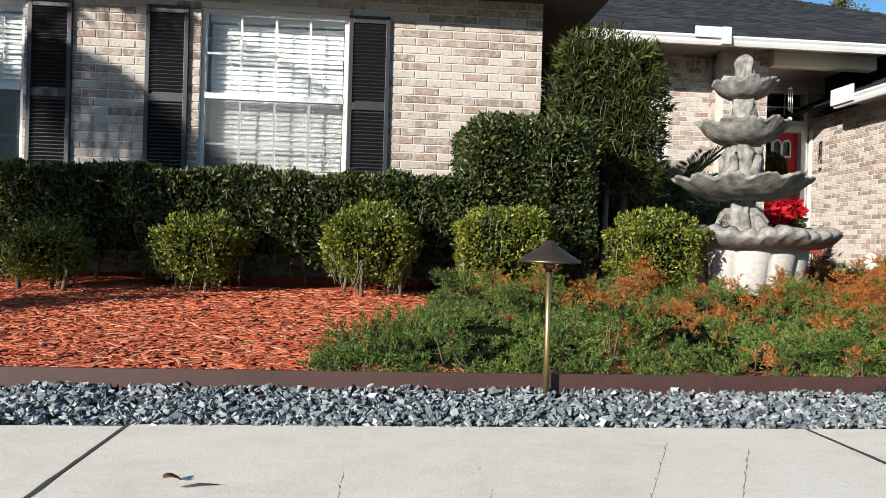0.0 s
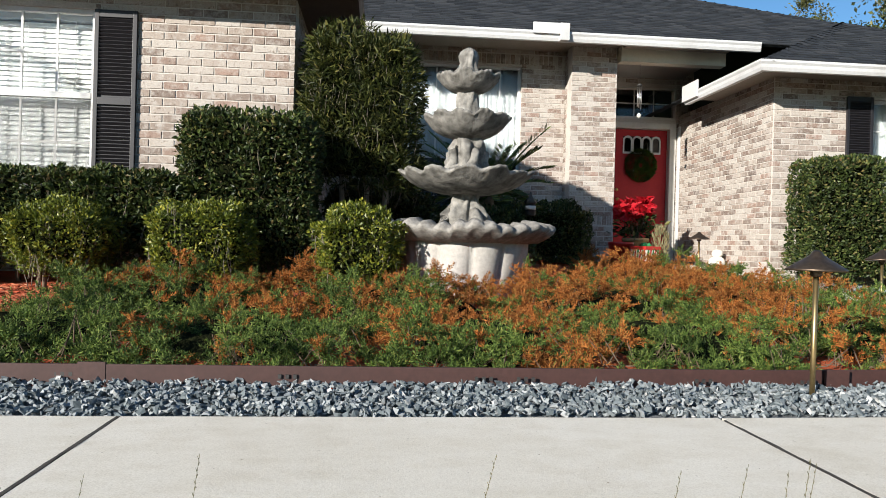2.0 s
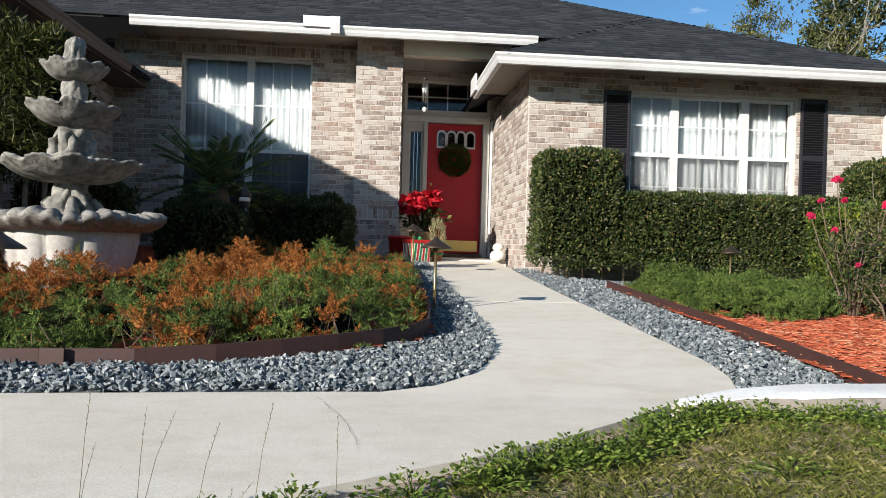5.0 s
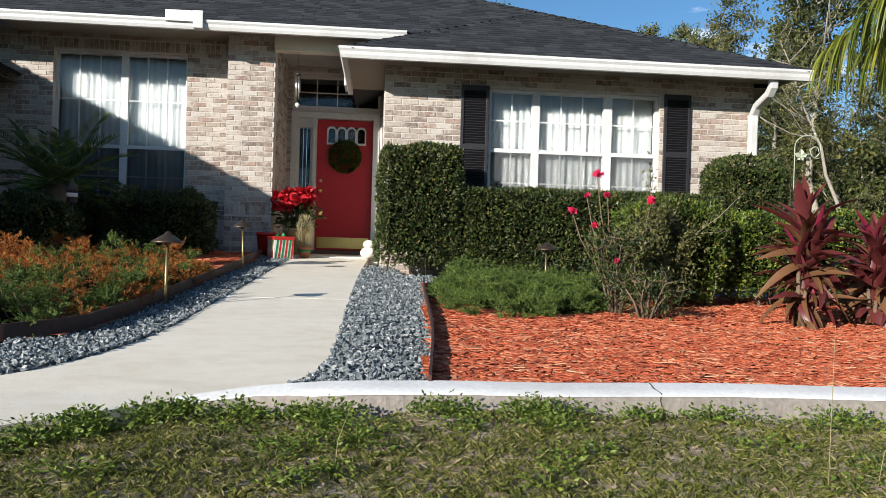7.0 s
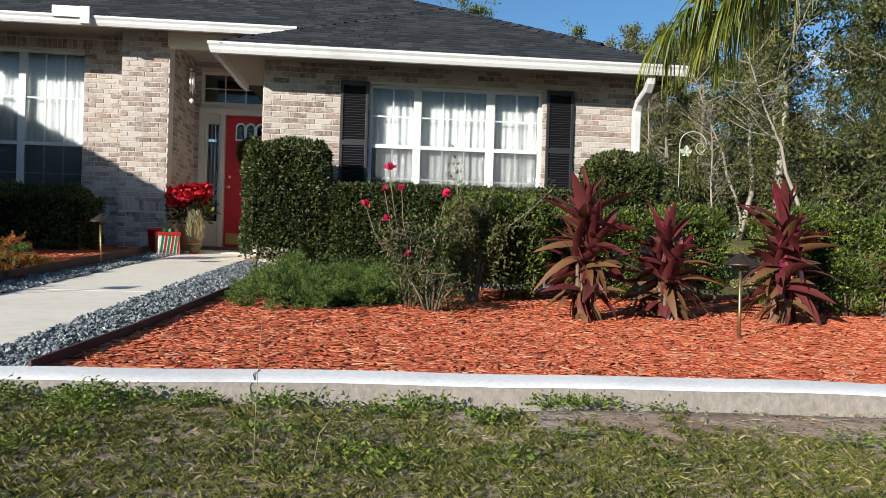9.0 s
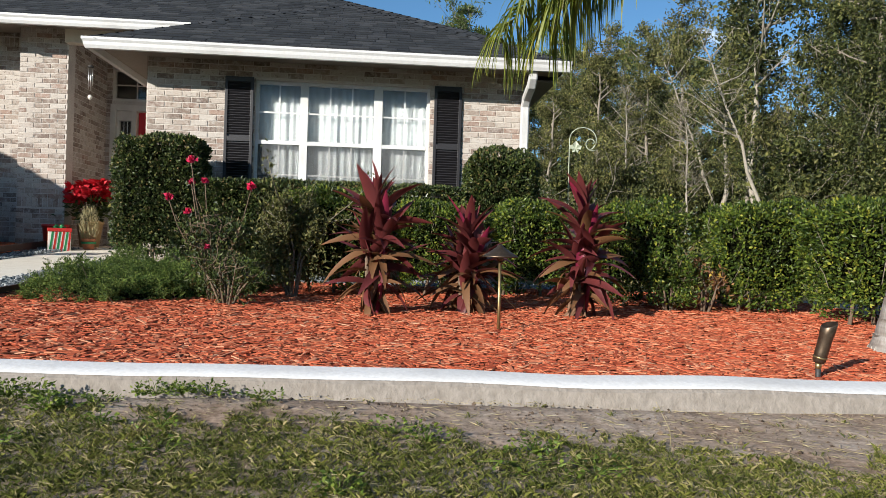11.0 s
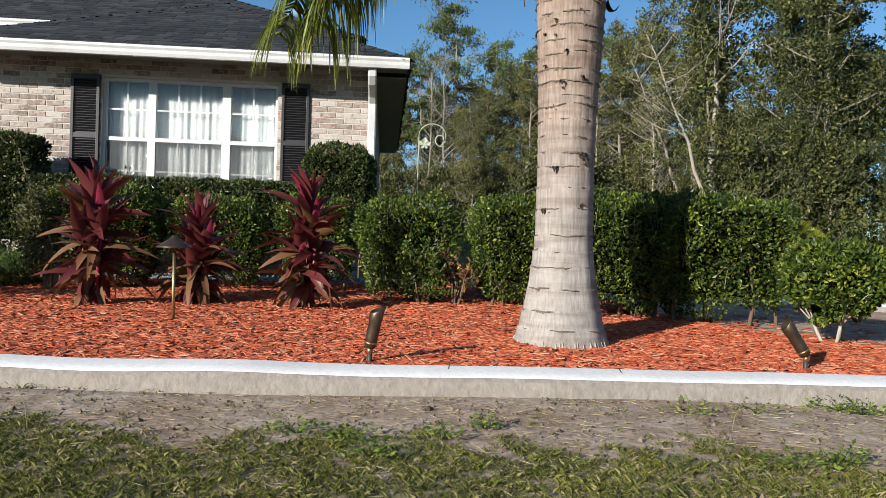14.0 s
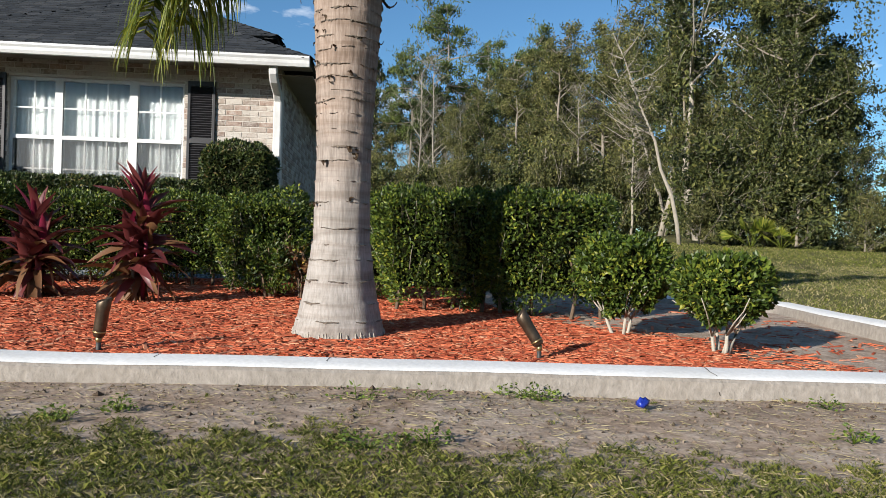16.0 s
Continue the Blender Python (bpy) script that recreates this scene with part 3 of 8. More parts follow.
for a, b in zip(JOINTS, JOINTS[1:]):
    part("slab", slab([(a + 0.006, 0.86), (b - 0.006, 0.86), (b - 0.006, 2.09 + 0.018 * (b > 0) + 0.03 * (b > 3)), (a + 0.006, 2.09 + 0.02 * (b > 1))], flat, 0.1, bevel=0.0012), M_CONCRETE, pavement)
near_edge = [(3.173, 0.86), (4.0, 0.88), (4.45, 0.98), (4.83, 1.18), (5.2, 1.41), (5.54, 1.65), (5.78, 1.86), (6.0, 2.07), (6.2, 2.13)]
far_edge = [(6.28, 2.145), (4.99, 2.24), (4.82, 2.235), (3.83, 2.165), (3.173, 2.135)]
part("slab", slab(near_edge + far_edge, flat, 0.1), M_CONCRETE, pavement)


def walk_z(x, y):
    return 0.052 + max(0.0, y - 2.25) * 0.047


WALK_R = [(6.28, 2.145), (6.36, 2.3), (6.45, 2.55), (6.5, 2.9), (6.5, 3.6), (6.5, 5.0)]
WALK_L = [(5.6, 5.0), (5.6, 3.9), (5.585, 3.4), (5.53, 3.05), (5.46, 2.78), (5.36, 2.55), (5.2, 2.35), (4.99, 2.24)]
part("slab", slab(WALK_R + WALK_L, walk_z, 0.1), M_CONCRETE, pavement)
part("slab", slab([(5.6, 5.01), (6.5, 5.01), (6.52, 7.2), (6.58, 9.42), (5.6, 9.42), (5.6, 7.2)], walk_z, 0.1, bevel=0.006), M_CONCRETE, pavement)
for xj in JOINTS[1:]:
    part("joint_filler", box((xj - 0.0065, 0.86, -0.04), (xj + 0.0065, 2.1, 0.0512)), M_CRACK, pavement)
for k, xj in enumerate(JOINTS[1:]):
    bm = bmesh.new()
    pr = None
    for i in range(61):
        y = 0.87 + 1.235 * i / 60
        a = 0.0055 + 0.004 * noise.noise((y * 9, k * 3.0, 1)) + 0.002 * noise.noise((y * 40, k, 2))
        c = 0.0055 + 0.0045 * noise.noise((y * 8, k * 3.0, 7)) + 0.002 * noise.noise((y * 37, k, 5))
        cur = (bm.verts.new((xj - a, y, 0.0532)), bm.verts.new((xj + c, y, 0.0532)))
        if pr:
            bm.faces.new((pr[0], pr[1], cur[1], cur[0]))
        pr = cur
    part("joint_dirt", bm, M_CRACK, pavement)
# hairline cracks and a small spall in the slabs
CRACKS = ([(4.77, 2.13), (4.86, 1.87), (4.91, 1.64), (4.93, 1.475)], [(5.6, 3.21), (5.93, 3.28)])
for seed, pts in enumerate(CRACKS):
    bm = bmesh.new()
    pr = None
    n = 26
    for i in range(n + 1):
        u = i / n
        k = [q / (len(pts) - 1) for q in range(len(pts))]
        x, y = (float(np.interp(u, k, [p[c] for p in pts])) for c in (0, 1))
        x += 0.009 * noise.noise((u * 7, seed * 3.1, 0)) + 0.004 * noise.noise((u * 23, seed, 5))
        w = max(0.00025, 0.0008 * (0.7 + noise.noise((u * 9, seed, 9))))
        a, b = bm.verts.new((x - w, y, 0.0545)), bm.verts.new((x + w, y, 0.0545))
        if pr:
            bm.faces.new((pr[0], pr[1], b, a))
        pr = (a, b)
    part("hairline_crack", bm, M_CRACK, pavement)

EDGE_L = [(-9, 2.42), (-4, 2.41), (0.07, 2.4), (2.0, 2.42), (3.5, 2.45), (4.05, 2.49), (4.33, 2.6), (4.57, 2.74), (4.8, 2.9), (5.0, 3.06), (5.15, 3.22), (5.24, 3.42), (5.28, 3.9), (5.28, 4.8), (5.28, 6.0), (5.27, 7.4), (5.2, 9.3)]
EDGE_R = [(6.9, 2.2), (6.97, 3.0), (7.01, 3.6), (7.05, 4.6), (7.09, 5.6), (7.13, 6.35)]


def strip(poly, height, thick, name, label):
    """Board on edge that follows a line in plan."""
    bm = bmesh.new()
    rows = []
    pts = [Vector((x, y, 0)) for x, y in poly]
    for i, p in enumerate(pts):
        d = (pts[min(i + 1, len(pts) - 1)] - pts[max(i - 1, 0)]).normalized()
        s = Vector((-d.y, d.x, 0)) * thick / 2
        z = bedf(p.x, p.y)
        rows.append([bm.verts.new((p + s).to_tuple()[:2] + (z - 0.12,)), bm.verts.new((p + s).to_tuple()[:2] + (z + height,)), bm.verts.new((p - s).to_tuple()[:2] + (z + height,)), bm.verts.new((p - s).to_tuple()[:2] + (z - 0.12,))])
    for a, b in zip(rows, rows[1:]):
        for k in range(4):
            bm.faces.new((a[k], a[(k + 1) % 4], b[(k + 1) % 4], b[k]))
    bm.faces.new(rows[0])
    bm.faces.new(rows[-1][::-1])
    bmesh.ops.recalc_face_normals(bm, faces=bm.faces[:])
    return tagged(part(name, bm, M_EDGING), label, "edging", kind="structure")


def dense(poly, step=0.15):
    out = []
    for (x1, y1), (x2, y2) in zip(poly, poly[1:]):
        k = max(1, int(math.hypot(x2 - x1, y2 - y1) / step))
        out += [(x1 + (x2 - x1) * i / k, y1 + (y2 - y1) * i / k) for i in range(k)]
    return out + [poly[-1]]


edging_left = strip(dense(EDGE_L), 0.085, 0.012, "edging_left", "dark brown plastic landscape edging along gravel")
edging_right = strip(dense(EDGE_R), 0.07, 0.012, "edging_right", "dark brown plastic landscape edging beside the walk")
# moulded slots, flush blocks dark as the shade inside, and overlaps of the edging
for x in (-0.62, -0.42, 0.98, 1.72, 2.4, 2.55, 3.2, 3.6, -1.9, -3.1):
    z = bedf(x, 2.41)
    for k in range(3):
        part("slot", box((x + 0.026 * k, 2.4035, z + 0.044), (x + 0.026 * k + 0.012, 2.408, z + 0.058)), M_IRON, edging_left)
for x in (1.06, 3.72, -2.4):
    part("joint_sleeve", box((x, 2.403 if x < 3 else 2.44, bedf(x, 2.41) - 0.05), (x + 0.09, 2.416 if x < 3 else 2.452, bedf(x, 2.41) + 0.092)), M_EDGING, edging_left)

GRAVEL_L = [(-9, 2.1), (0.0, 2.1), (3.2, 2.15), (3.83, 2.175), (4.82, 2.245), (5.0, 2.25), (5.2, 2.36), (5.36, 2.56), (5.46, 2.79), (5.53, 3.06), (5.585, 3.4), (5.6, 3.9), (5.6, 9.4), (5.2, 9.4)] + EDGE_L[::-1][1:]
GRAVEL_R = [(6.3, 2.15), (6.88, 2.2)] + EDGE_R[1:] + [(11.5, 6.35), (11.5, 7.3), (7.0, 7.3), (6.9, 8.25), (6.56, 8.25), (6.52, 7.2), (6.5, 5.0), (6.5, 3.6), (6.5, 2.9), (6.45, 2.55), (6.36, 2.3)]


def draped(name, poly, z_of, material, label, category, lift=0.0, step=0.2):
    """A sheet over a plan outline that follows the ground, made of small cells."""
    q = np.asarray(poly)
    x0, y0, x1, y1 = q[:, 0].min(), q[:, 1].min(), q[:, 0].max(), q[:, 1].max()
    gxx, gyy = np.arange(x0, x1 + step, step), np.arange(y0, y1 + step, step)
    gxx, gyy = np.append(gxx[gxx < x1], x1), np.append(gyy[gyy < y1], y1)
    px, py = np.meshgrid(gxx, gyy, indexing="ij")
    i, j = np.meshgrid(np.arange(len(gxx) - 1), np.arange(len(gyy) - 1), indexing="ij")
    mid = np.stack([(gxx[i] + gxx[i + 1]).ravel() / 2, (gyy[j] + gyy[j + 1]).ravel() / 2], 1)
    k = (i * len(gyy) + j).ravel()[inside(poly, mid)]
    f = np.stack([k, k + len(gyy), k + len(gyy) + 1, k + 1], 1)
    used, f = np.unique(f, return_inverse=True)
    v = np.stack([px, py, z_of(px, py) + lift], -1).reshape(-1, 3)[used]
    me = np_mesh(name, v, f.reshape(-1, 4), [material], smooth=True)
    return tagged(piece(name, me), label, category, kind="structure")


def gravel_z(x, y):
    """Top of the gravel: banked up against the plastic edging."""
    x, y = np.asarray(x, float), np.asarray(y, float)
    front = np.clip((y - 2.12) / 0.26, 0, 1) * np.clip((5.0 - x) / 1.2, 0, 1) * (y < 2.9)
    return bed(x, y) - 0.02 + 0.03 * front


KERB_BACK = [(6.02, 2.1), (6.28, 2.19), (6.9, 2.21), (8.16, 2.22), (9.37, 2.17), (11.1, 2.06), (13.0, 2.01), (14.6, 1.9), (16.5, 1.8), (19.0, 1.66)]
BED_L = [(-9, 2.42)] + EDGE_L[1:-1] + [(5.2, 9.9), (-9, 9.9)]
BED_R = [(6.92, 2.2)] + KERB_BACK[3:7] + [(14.62, 1.92), (14.66, 1.93), (14.5, 2.14), (14.33, 2.4), (14.38, 2.85), (14.0, 3.2), (13.77, 3.66), (13.46, 4.3), (13.3, 6.35), (12.0, 6.35), (7.13, 6.35)] + EDGE_R[::-1][1:]
mulch_left = draped("mulch_bed_left", BED_L, bed, M_MULCH, "red dyed wood mulch covering the planting bed", "mulch", 0.012, 0.1)
mulch_right = draped("mulch_bed_right", BED_R, bed, M_MULCH, "red dyed wood mulch behind the concrete kerb", "mulch", 0.02, 0.1)
draped("bare_soil", [(14.45, 1.95), (15.6, 1.88), (15.75, 4.0), (15.7, 5.2), (14.9, 5.6), (13.0, 6.3), (13.2, 4.5), (13.7, 3.3), (14.2, 2.5)], bed, M_GROUND, "bare grey sandy soil at the end of the bed", "soil", 0.008, 0.1)
gravel_left = draped("gravel_bed_left", GRAVEL_L, gravel_z, M_GRAVELBED, "blue-grey crushed slate gravel beside the walk", "gravel", 0.0, 0.06)
gravel_right = draped("gravel_bed_right", GRAVEL_R, gravel_z, M_GRAVELBED, "blue-grey crushed slate gravel strip by the walk", "gravel", 0.0, 0.06)

# kerb: formed concrete, its top face painted white
kerb = tagged(new("kerb"), "concrete garden kerb with a white painted top", "kerb", kind="structure")


def kerb_run(back, depth, top, low):
    pts = dense(back, 0.12)
    body, cap = bmesh.new(), bmesh.new()
    prev = None
    for i, (x, y) in enumerate(pts):
        a, b = pts[max(i - 1, 0)], pts[min(i + 1, len(pts) - 1)]
        d = Vector((b[0] - a[0], b[1] - a[1], 0)).normalized()
        s = Vector((d.y, -d.x, 0))
        w = 0.013 * noise.noise((x * 2.2, y * 3, 0)) + 0.006 * noise.noise((x * 11, 0, 3))
        ease = min(1.0, max(0.0, (x - 6.02) / 0.55))
        w -= (1 - ease) * (depth - 0.03)
        t = top - (1 - ease) * 0.045 + 0.009 * noise.noise((x * 1.7, 5, 0))
        p = Vector((x, y, 0))
        f = depth + w
        ring = [p + Vector((0, 0, low)), p + Vector((0, 0, t)), p + s * (f * 0.55) + Vector((0, 0, t - 0.007)), p + s * (f * 0.9) + Vector((0, 0, t - 0.017)), p + s * (f + 0.004) + Vector((0, 0, t - 0.034)), p + s * (f + 0.02) + Vector((0, 0, low))]
        cr = [p + Vector((0, 0, t + 0.003)), p + s * (f * 0.55) + Vector((0, 0, t - 0.004)), p + s * (f * 0.9) + Vector((0, 0, t - 0.014)), p + s * (f * 0.97) + Vector((0, 0, t - 0.02 - 0.25 * abs(w))), p + Vector((0, 0, t - 0.006))]
        rv, cv = [body.verts.new(v) for v in ring], [cap.verts.new(v) for v in cr]
        if prev:
            for k in range(5):
                body.faces.new((prev[0][k], rv[k], rv[k + 1], prev[0][k + 1]))
            for k in range(5):
                cap.faces.new((prev[1][k], cv[k], cv[(k + 1) % 5], prev[1][(k + 1) % 5]))
        else:
            body.faces.new(rv)
        prev = (rv, cv)
    body.faces.new(prev[0][::-1])
    for b in (body, cap):
        bmesh.ops.recalc_face_normals(b, faces=b.faces[:])
    part("kerb_body", soft(body, 30), M_KERB, kerb)
    part("painted_top", soft(cap, 30), M_KERBTOP, kerb, "white painted kerb top")


kerb_run(KERB_BACK, 0.15, 0.105, -0.12)
kerb_run([(14.7, 5.36), (15.1, 5.3), (15.6, 5.2), (15.86, 5.05), (15.95, 4.7), (15.82, 3.8), (15.78, 3.2), (15.78, 2.5), (15.8, 2.0)], 0.12, 0.2, 0.02)
for x, y in ((7.72, 2.07), (11.72, 1.93), (12.42, 1.91), (9.75, 2.03), (14.0, 1.8)):
    bm = bmesh.new()
    w = 0.0022
    zz = [0.1095, 0.104, 0.0945, 0.073, 0.02]
    yy = [y + 0.135, y + 0.06, y + 0.015, y - 0.007, y - 0.02]
    pr = None
    for k in range(5):
        o = 0.006 * ((-1) ** k)
        a, b = bm.verts.new((x - w + o, yy[k], zz[k])), bm.verts.new((x + w + o, yy[k], zz[k]))
        if pr:
            bm.faces.new((pr[0], pr[1], b, a))
        pr = (a, b)
    part("crack", bm, M_CRACK, kerb)


# ---- house ----
BL, BH = 0.2035, 0.0678
GAP = 0.009


def brick_mesh(length, height=BH - GAP):
    l, h, d, c = length / 2, height / 2, 0.007, 0.003
    v = [(-l, 0, -h), (l, 0, -h), (l, 0, h), (-l, 0, h), (-l + c, -d, -h + c), (l - c, -d, -h + c), (l - c, -d, h - c), (-l + c, -d, h - c)]
    return v, [(4, 5, 6, 7), (0, 1, 5, 4), (1, 2, 6, 5), (2, 3, 7, 6), (3, 0, 4, 7)]


STRETCHER = np_mesh("stretcher", *brick_mesh(BL - GAP), [M_BRICK])


def brick_wall(name, label, start, end, z0, z1, thick, holes=(), soldier=(), phase=0.0):
    """A brick wall from start to end in plan, its outer face to the right of that way. Holes: (u0, u1, z0, z1)."""
    sx, sy = start
    d = Vector((end[0] - sx, end[1] - sy, 0))
    run = d.length
    d.normalize()
    inn = Vector((-d.y, d.x, 0))
    turn = Matrix(((d.x, inn.x, 0, sx), (d.y, inn.y, 0, sy), (0, 0, 1, 0), (0, 0, 0, 1)))
    bm = bmesh.new()
    us = sorted({0.0, run, *[h[0] for h in holes], *[h[1] for h in holes]})
    zs = sorted({z0, z1, *[h[2] for h in holes], *[h[3] for h in holes]})
    for ua, ub in zip(us, us[1:]):
        for za, zb in zip(zs, zs[1:]):
            um, zm = (ua + ub) / 2, (za + zb) / 2
            if not any(h[0] < um < h[1] and h[2] < zm < h[3] for h in holes) and z0 < zm < z1:
                box((ua, 0, za), (ub, thick, zb), bm)
    bmesh.ops.remove_doubles(bm, verts=bm.verts[:], dist=0.0005)
    seen = {}
    for fc in bm.faces[:]:
        seen.setdefault(tuple(round(c, 3) for c in fc.calc_center_median()), []).append(fc)
    bmesh.ops.delete(bm, geom=[f for fs in seen.values() if len(fs) > 1 for f in fs], context="FACES_ONLY")
    wall = tagged(part(name, bm, M_MORTAR), label, "wall", kind="structure")
    wall.matrix_basis = turn
    full, cut_v, cut_f = [], [], []
    nrow = int((z1 - z0) / BH)
    for r in range(nrow):
        zc = z1 - (r + 0.5) * BH
        if any(a < zc < b for a, b in soldier):
            continue
        off = (BL / 2 if r % 2 else 0.0) + phase
        k = -2
        while k * BL + off < run:
            a, b = k * BL + off + GAP / 2, (k + 1) * BL + off - GAP / 2
            k += 1
            a, b = max(a, 0.0), min(b, run)
            spans = [(a, b)] if b - a > 0.02 else []
            for h in holes:
                if h[2] < zc + BH * 0.4 and h[3] > zc - BH * 0.4:
                    nxt = []
                    for p, q2 in spans:
                        if q2 <= h[0] or p >= h[1]:
                            nxt.append((p, q2))
                        else:
                            if h[0] - p > 0.02:
                                nxt.append((p, h[0]))
                            if q2 - h[1] > 0.02:
                                nxt.append((h[1], q2))
                    spans = nxt
            for p, q2 in spans:
                if abs(q2 - p - (BL - GAP)) < 0.001 and len(full) < 300:
                    full.append(((p + q2) / 2, zc))
                else:
                    v, f = brick_mesh(q2 - p)
                    base = len(cut_v)
                    cut_v += [(x + (p + q2) / 2, y, z + zc) for x, y, z in v]
                    cut_f += [tuple(i + base for i in t) for t in f]
    for a, b in soldier:
        u = 0.005
        while u + 0.06 < run:
            if not any(h[0] - 0.03 < u + 0.03 < h[1] + 0.03 and h[2] < (a + b) / 2 < h[3] for h in holes):
                v, f = brick_mesh(BH - GAP, b - a - GAP)
                base = len(cut_v)
                cut_v += [(x + u + 0.03, y, z + (a + b) / 2) for x, y, z in v]
                cut_f += [tuple(i + base for i in t) for t in f]
            u += BH
    for u, z in full:
        piece("brick", STRETCHER, None, wall, m=Matrix.Translation((u, 0.0, z + random.uniform(-0.0008, 0.0008))))
    if cut_v:
        tagged(piece("brickwork", np_mesh("brickwork", cut_v, cut_f, [M_BRICK_CUT]), None, wall), kind="stuff")
    return wall


def louvred_shutter():
    """Two louvred panels in a frame, origin at the lower left front, 0.335 wide and 1.46 high."""
    w, h = 0.335, 1.46
    t = thing("shutter", Matrix(), "black louvred window shutter fixed to the brick wall", "shutter", "black window shutters")
    bm = box((0, -0.03, 0), (0.035, 0.0, h), bevel=0.003)
    part("stile", bm, M_SHUTTER, t)
    part("stile", box((w - 0.035, -0.03, 0), (w, 0.0, h), bevel=0.003), M_SHUTTER, t)
    for z0, z1 in ((0, 0.07), (0.69, 0.75), (h - 0.06, h)):
        part("rail", box((0.035, -0.028, z0), (w - 0.035, 0.0, z1), bevel=0.003), M_SHUTTER, t)
    part("backing", box((0.035, -0.006, 0.07), (w - 0.035, -0.001, h - 0.06)), M_SHUTTER, t)
    bm = box((0.035, -0.019, -0.001), (w - 0.035, 0.019, 0.004))
    me = bpy.data.meshes.new("louvre")
    bm.transform(Matrix.Rotation(radians(-42), 4, "X"))
    bm.to_mesh(me)
    bm.free()
    z = 0.085
    while z < h - 0.07:
        if not 0.68 < z < 0.755:
            piece("louvre", me, M_SHUTTER, t, m=Matrix.Translation((0, -0.014, z)))
        z += 0.03
    return t


# walls: left wing front, left wing side, main front, pier, porch, right wing side and front, far side
WL, WM, WP, WD, WW = 6.1, 10.05, 9.7, 11.1, 8.3
wall_left = brick_wall("wall_left_wing", "tan tumbled brick wall of the left wing", (-9.0, WL), (1.32, WL), 0.1, 2.62, 0.22,
                       [(7.53, 8.71, 0.95, 2.44), (4.85, 6.17, 0.95, 2.44)])
wall_left_side = brick_wall("wall_left_wing_side", "shaded brick side wall of the left wing", (1.32, WL + 0.22), (1.32, WM), 0.1, 2.62, 0.22)
wall_main = brick_wall("wall_main", "tan brick wall round the tall front window", (1.32, WM), (4.62, WM), 0.1, 3.3678, 0.22,
                       [(0.9, 2.68, 1.0, 3.13)], [(3.15, 3.29)])
wall_pier = brick_wall("wall_pier", "tan brick pier beside the porch", (4.62, WP), (5.25, WP), 0.1, 3.42, 0.22, soldier=[(0.93, 1.07), (3.28, 3.41)])
wall_pier_in = brick_wall("wall_porch_inner", "shaded brick return of the porch", (5.25, WP + 0.22), (5.25, WD), 0.1, 3.42, 0.22)
wall_pier_out = brick_wall("wall_pier_side", "brick side of the porch pier", (4.62, WM), (4.62, WP + 0.22), 0.1, 3.42, 0.1)
wall_door = brick_wall("wall_door", "shaded brick wall over the front door", (5.03, WD), (6.95, WD), 0.1, 3.42, 0.22,
                       [(0.29, 1.65, 0.42, 2.6), (0.31, 1.65, 2.66, 3.16)])
wall_wing_side = brick_wall("wall_right_wing_side", "sunlit tan brick side wall beside the front door", (6.73, WD), (6.73, WW + 0.006), 0.1, 2.7278, 0.22)
wall_wing = brick_wall("wall_right_wing", "tan brick front wall of the right wing", (6.734, WW), (11.28, WW), 0.1, 2.7278, 0.22,
                       [(1.256, 3.356, 0.98, 2.5)])
wall_far = brick_wall("wall_right_end", "shaded brick end wall of the right wing", (11.28, WW + 0.22), (11.28, 16.0), 0.1, 2.66, 0.22)
for nm, lo, hi in (("wall_back", (-9, 16.0, 0), (11.28, 16.2, 2.7)), ("wall_left_end", (-9.2, 6.1, 0), (-9.0, 16.2, 2.7))):
    tagged(part(nm, box(lo, hi), M_MORTAR), "plain rear wall of the house", "wall", kind="structure")
for nm, lo, hi in (("floor_left", (-8.9, 6.33, 0.3), (1.09, 15.9, 0.4)), ("floor_main", (1.55, 10.28, 0.3), (6.7, 15.9, 0.4)), ("floor_right", (6.96, 8.53, 0.3), (11.05, 15.9, 0.4))):
    tagged(part(nm, box(lo, hi), M_ROOM), "house floor slab", "floor", kind="structure")
tagged(part("porch_floor", box((5.27, 9.43, 0.28), (6.72, 11.08, 0.405), bevel=0.006), M_CONCRETE), "concrete porch floor", "floor", kind="structure")
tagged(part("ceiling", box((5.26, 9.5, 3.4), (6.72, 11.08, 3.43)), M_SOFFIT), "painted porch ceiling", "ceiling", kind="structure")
for nm, lo, hi in (("ceiling_left", (-8.9, 6.33, 2.6), (1.1, 15.9, 2.66)), ("ceiling_main", (1.1, 10.28, 3.3), (6.73, 15.9, 3.36)), ("ceiling_right", (6.96, 8.53, 2.6), (11.05, 15.9, 2.66))):
    tagged(part(nm, box(lo, hi), M_ROOM), "plain room ceiling", "ceiling", kind="structure")
# room partitions behind the windows
for lo, hi in (((-8.9, 7.6, 0.4), (1.09, 7.7, 2.6)), ((1.55, 11.3, 0.4), (4.9, 11.4, 3.3)), ((7.0, 9.9, 0.4), (11.0, 10.0, 2.6))):
    tagged(part("wall_partition", box(lo, hi), M_ROOM), "plain room wall behind the window", "wall", kind="structure")

shutter = louvred_shutter()
shutter.matrix_basis = pose(-1.895, WL - 0.008, 0.97)
for x, y, z in ((-0.285, WL - 0.008, 0.97), (-2.795, WL - 0.008, 0.97), (7.64, WW - 0.008, 1.06), (10.14, WW - 0.008, 1.06)):
    copy_thing(shutter, pose(x, y, z))


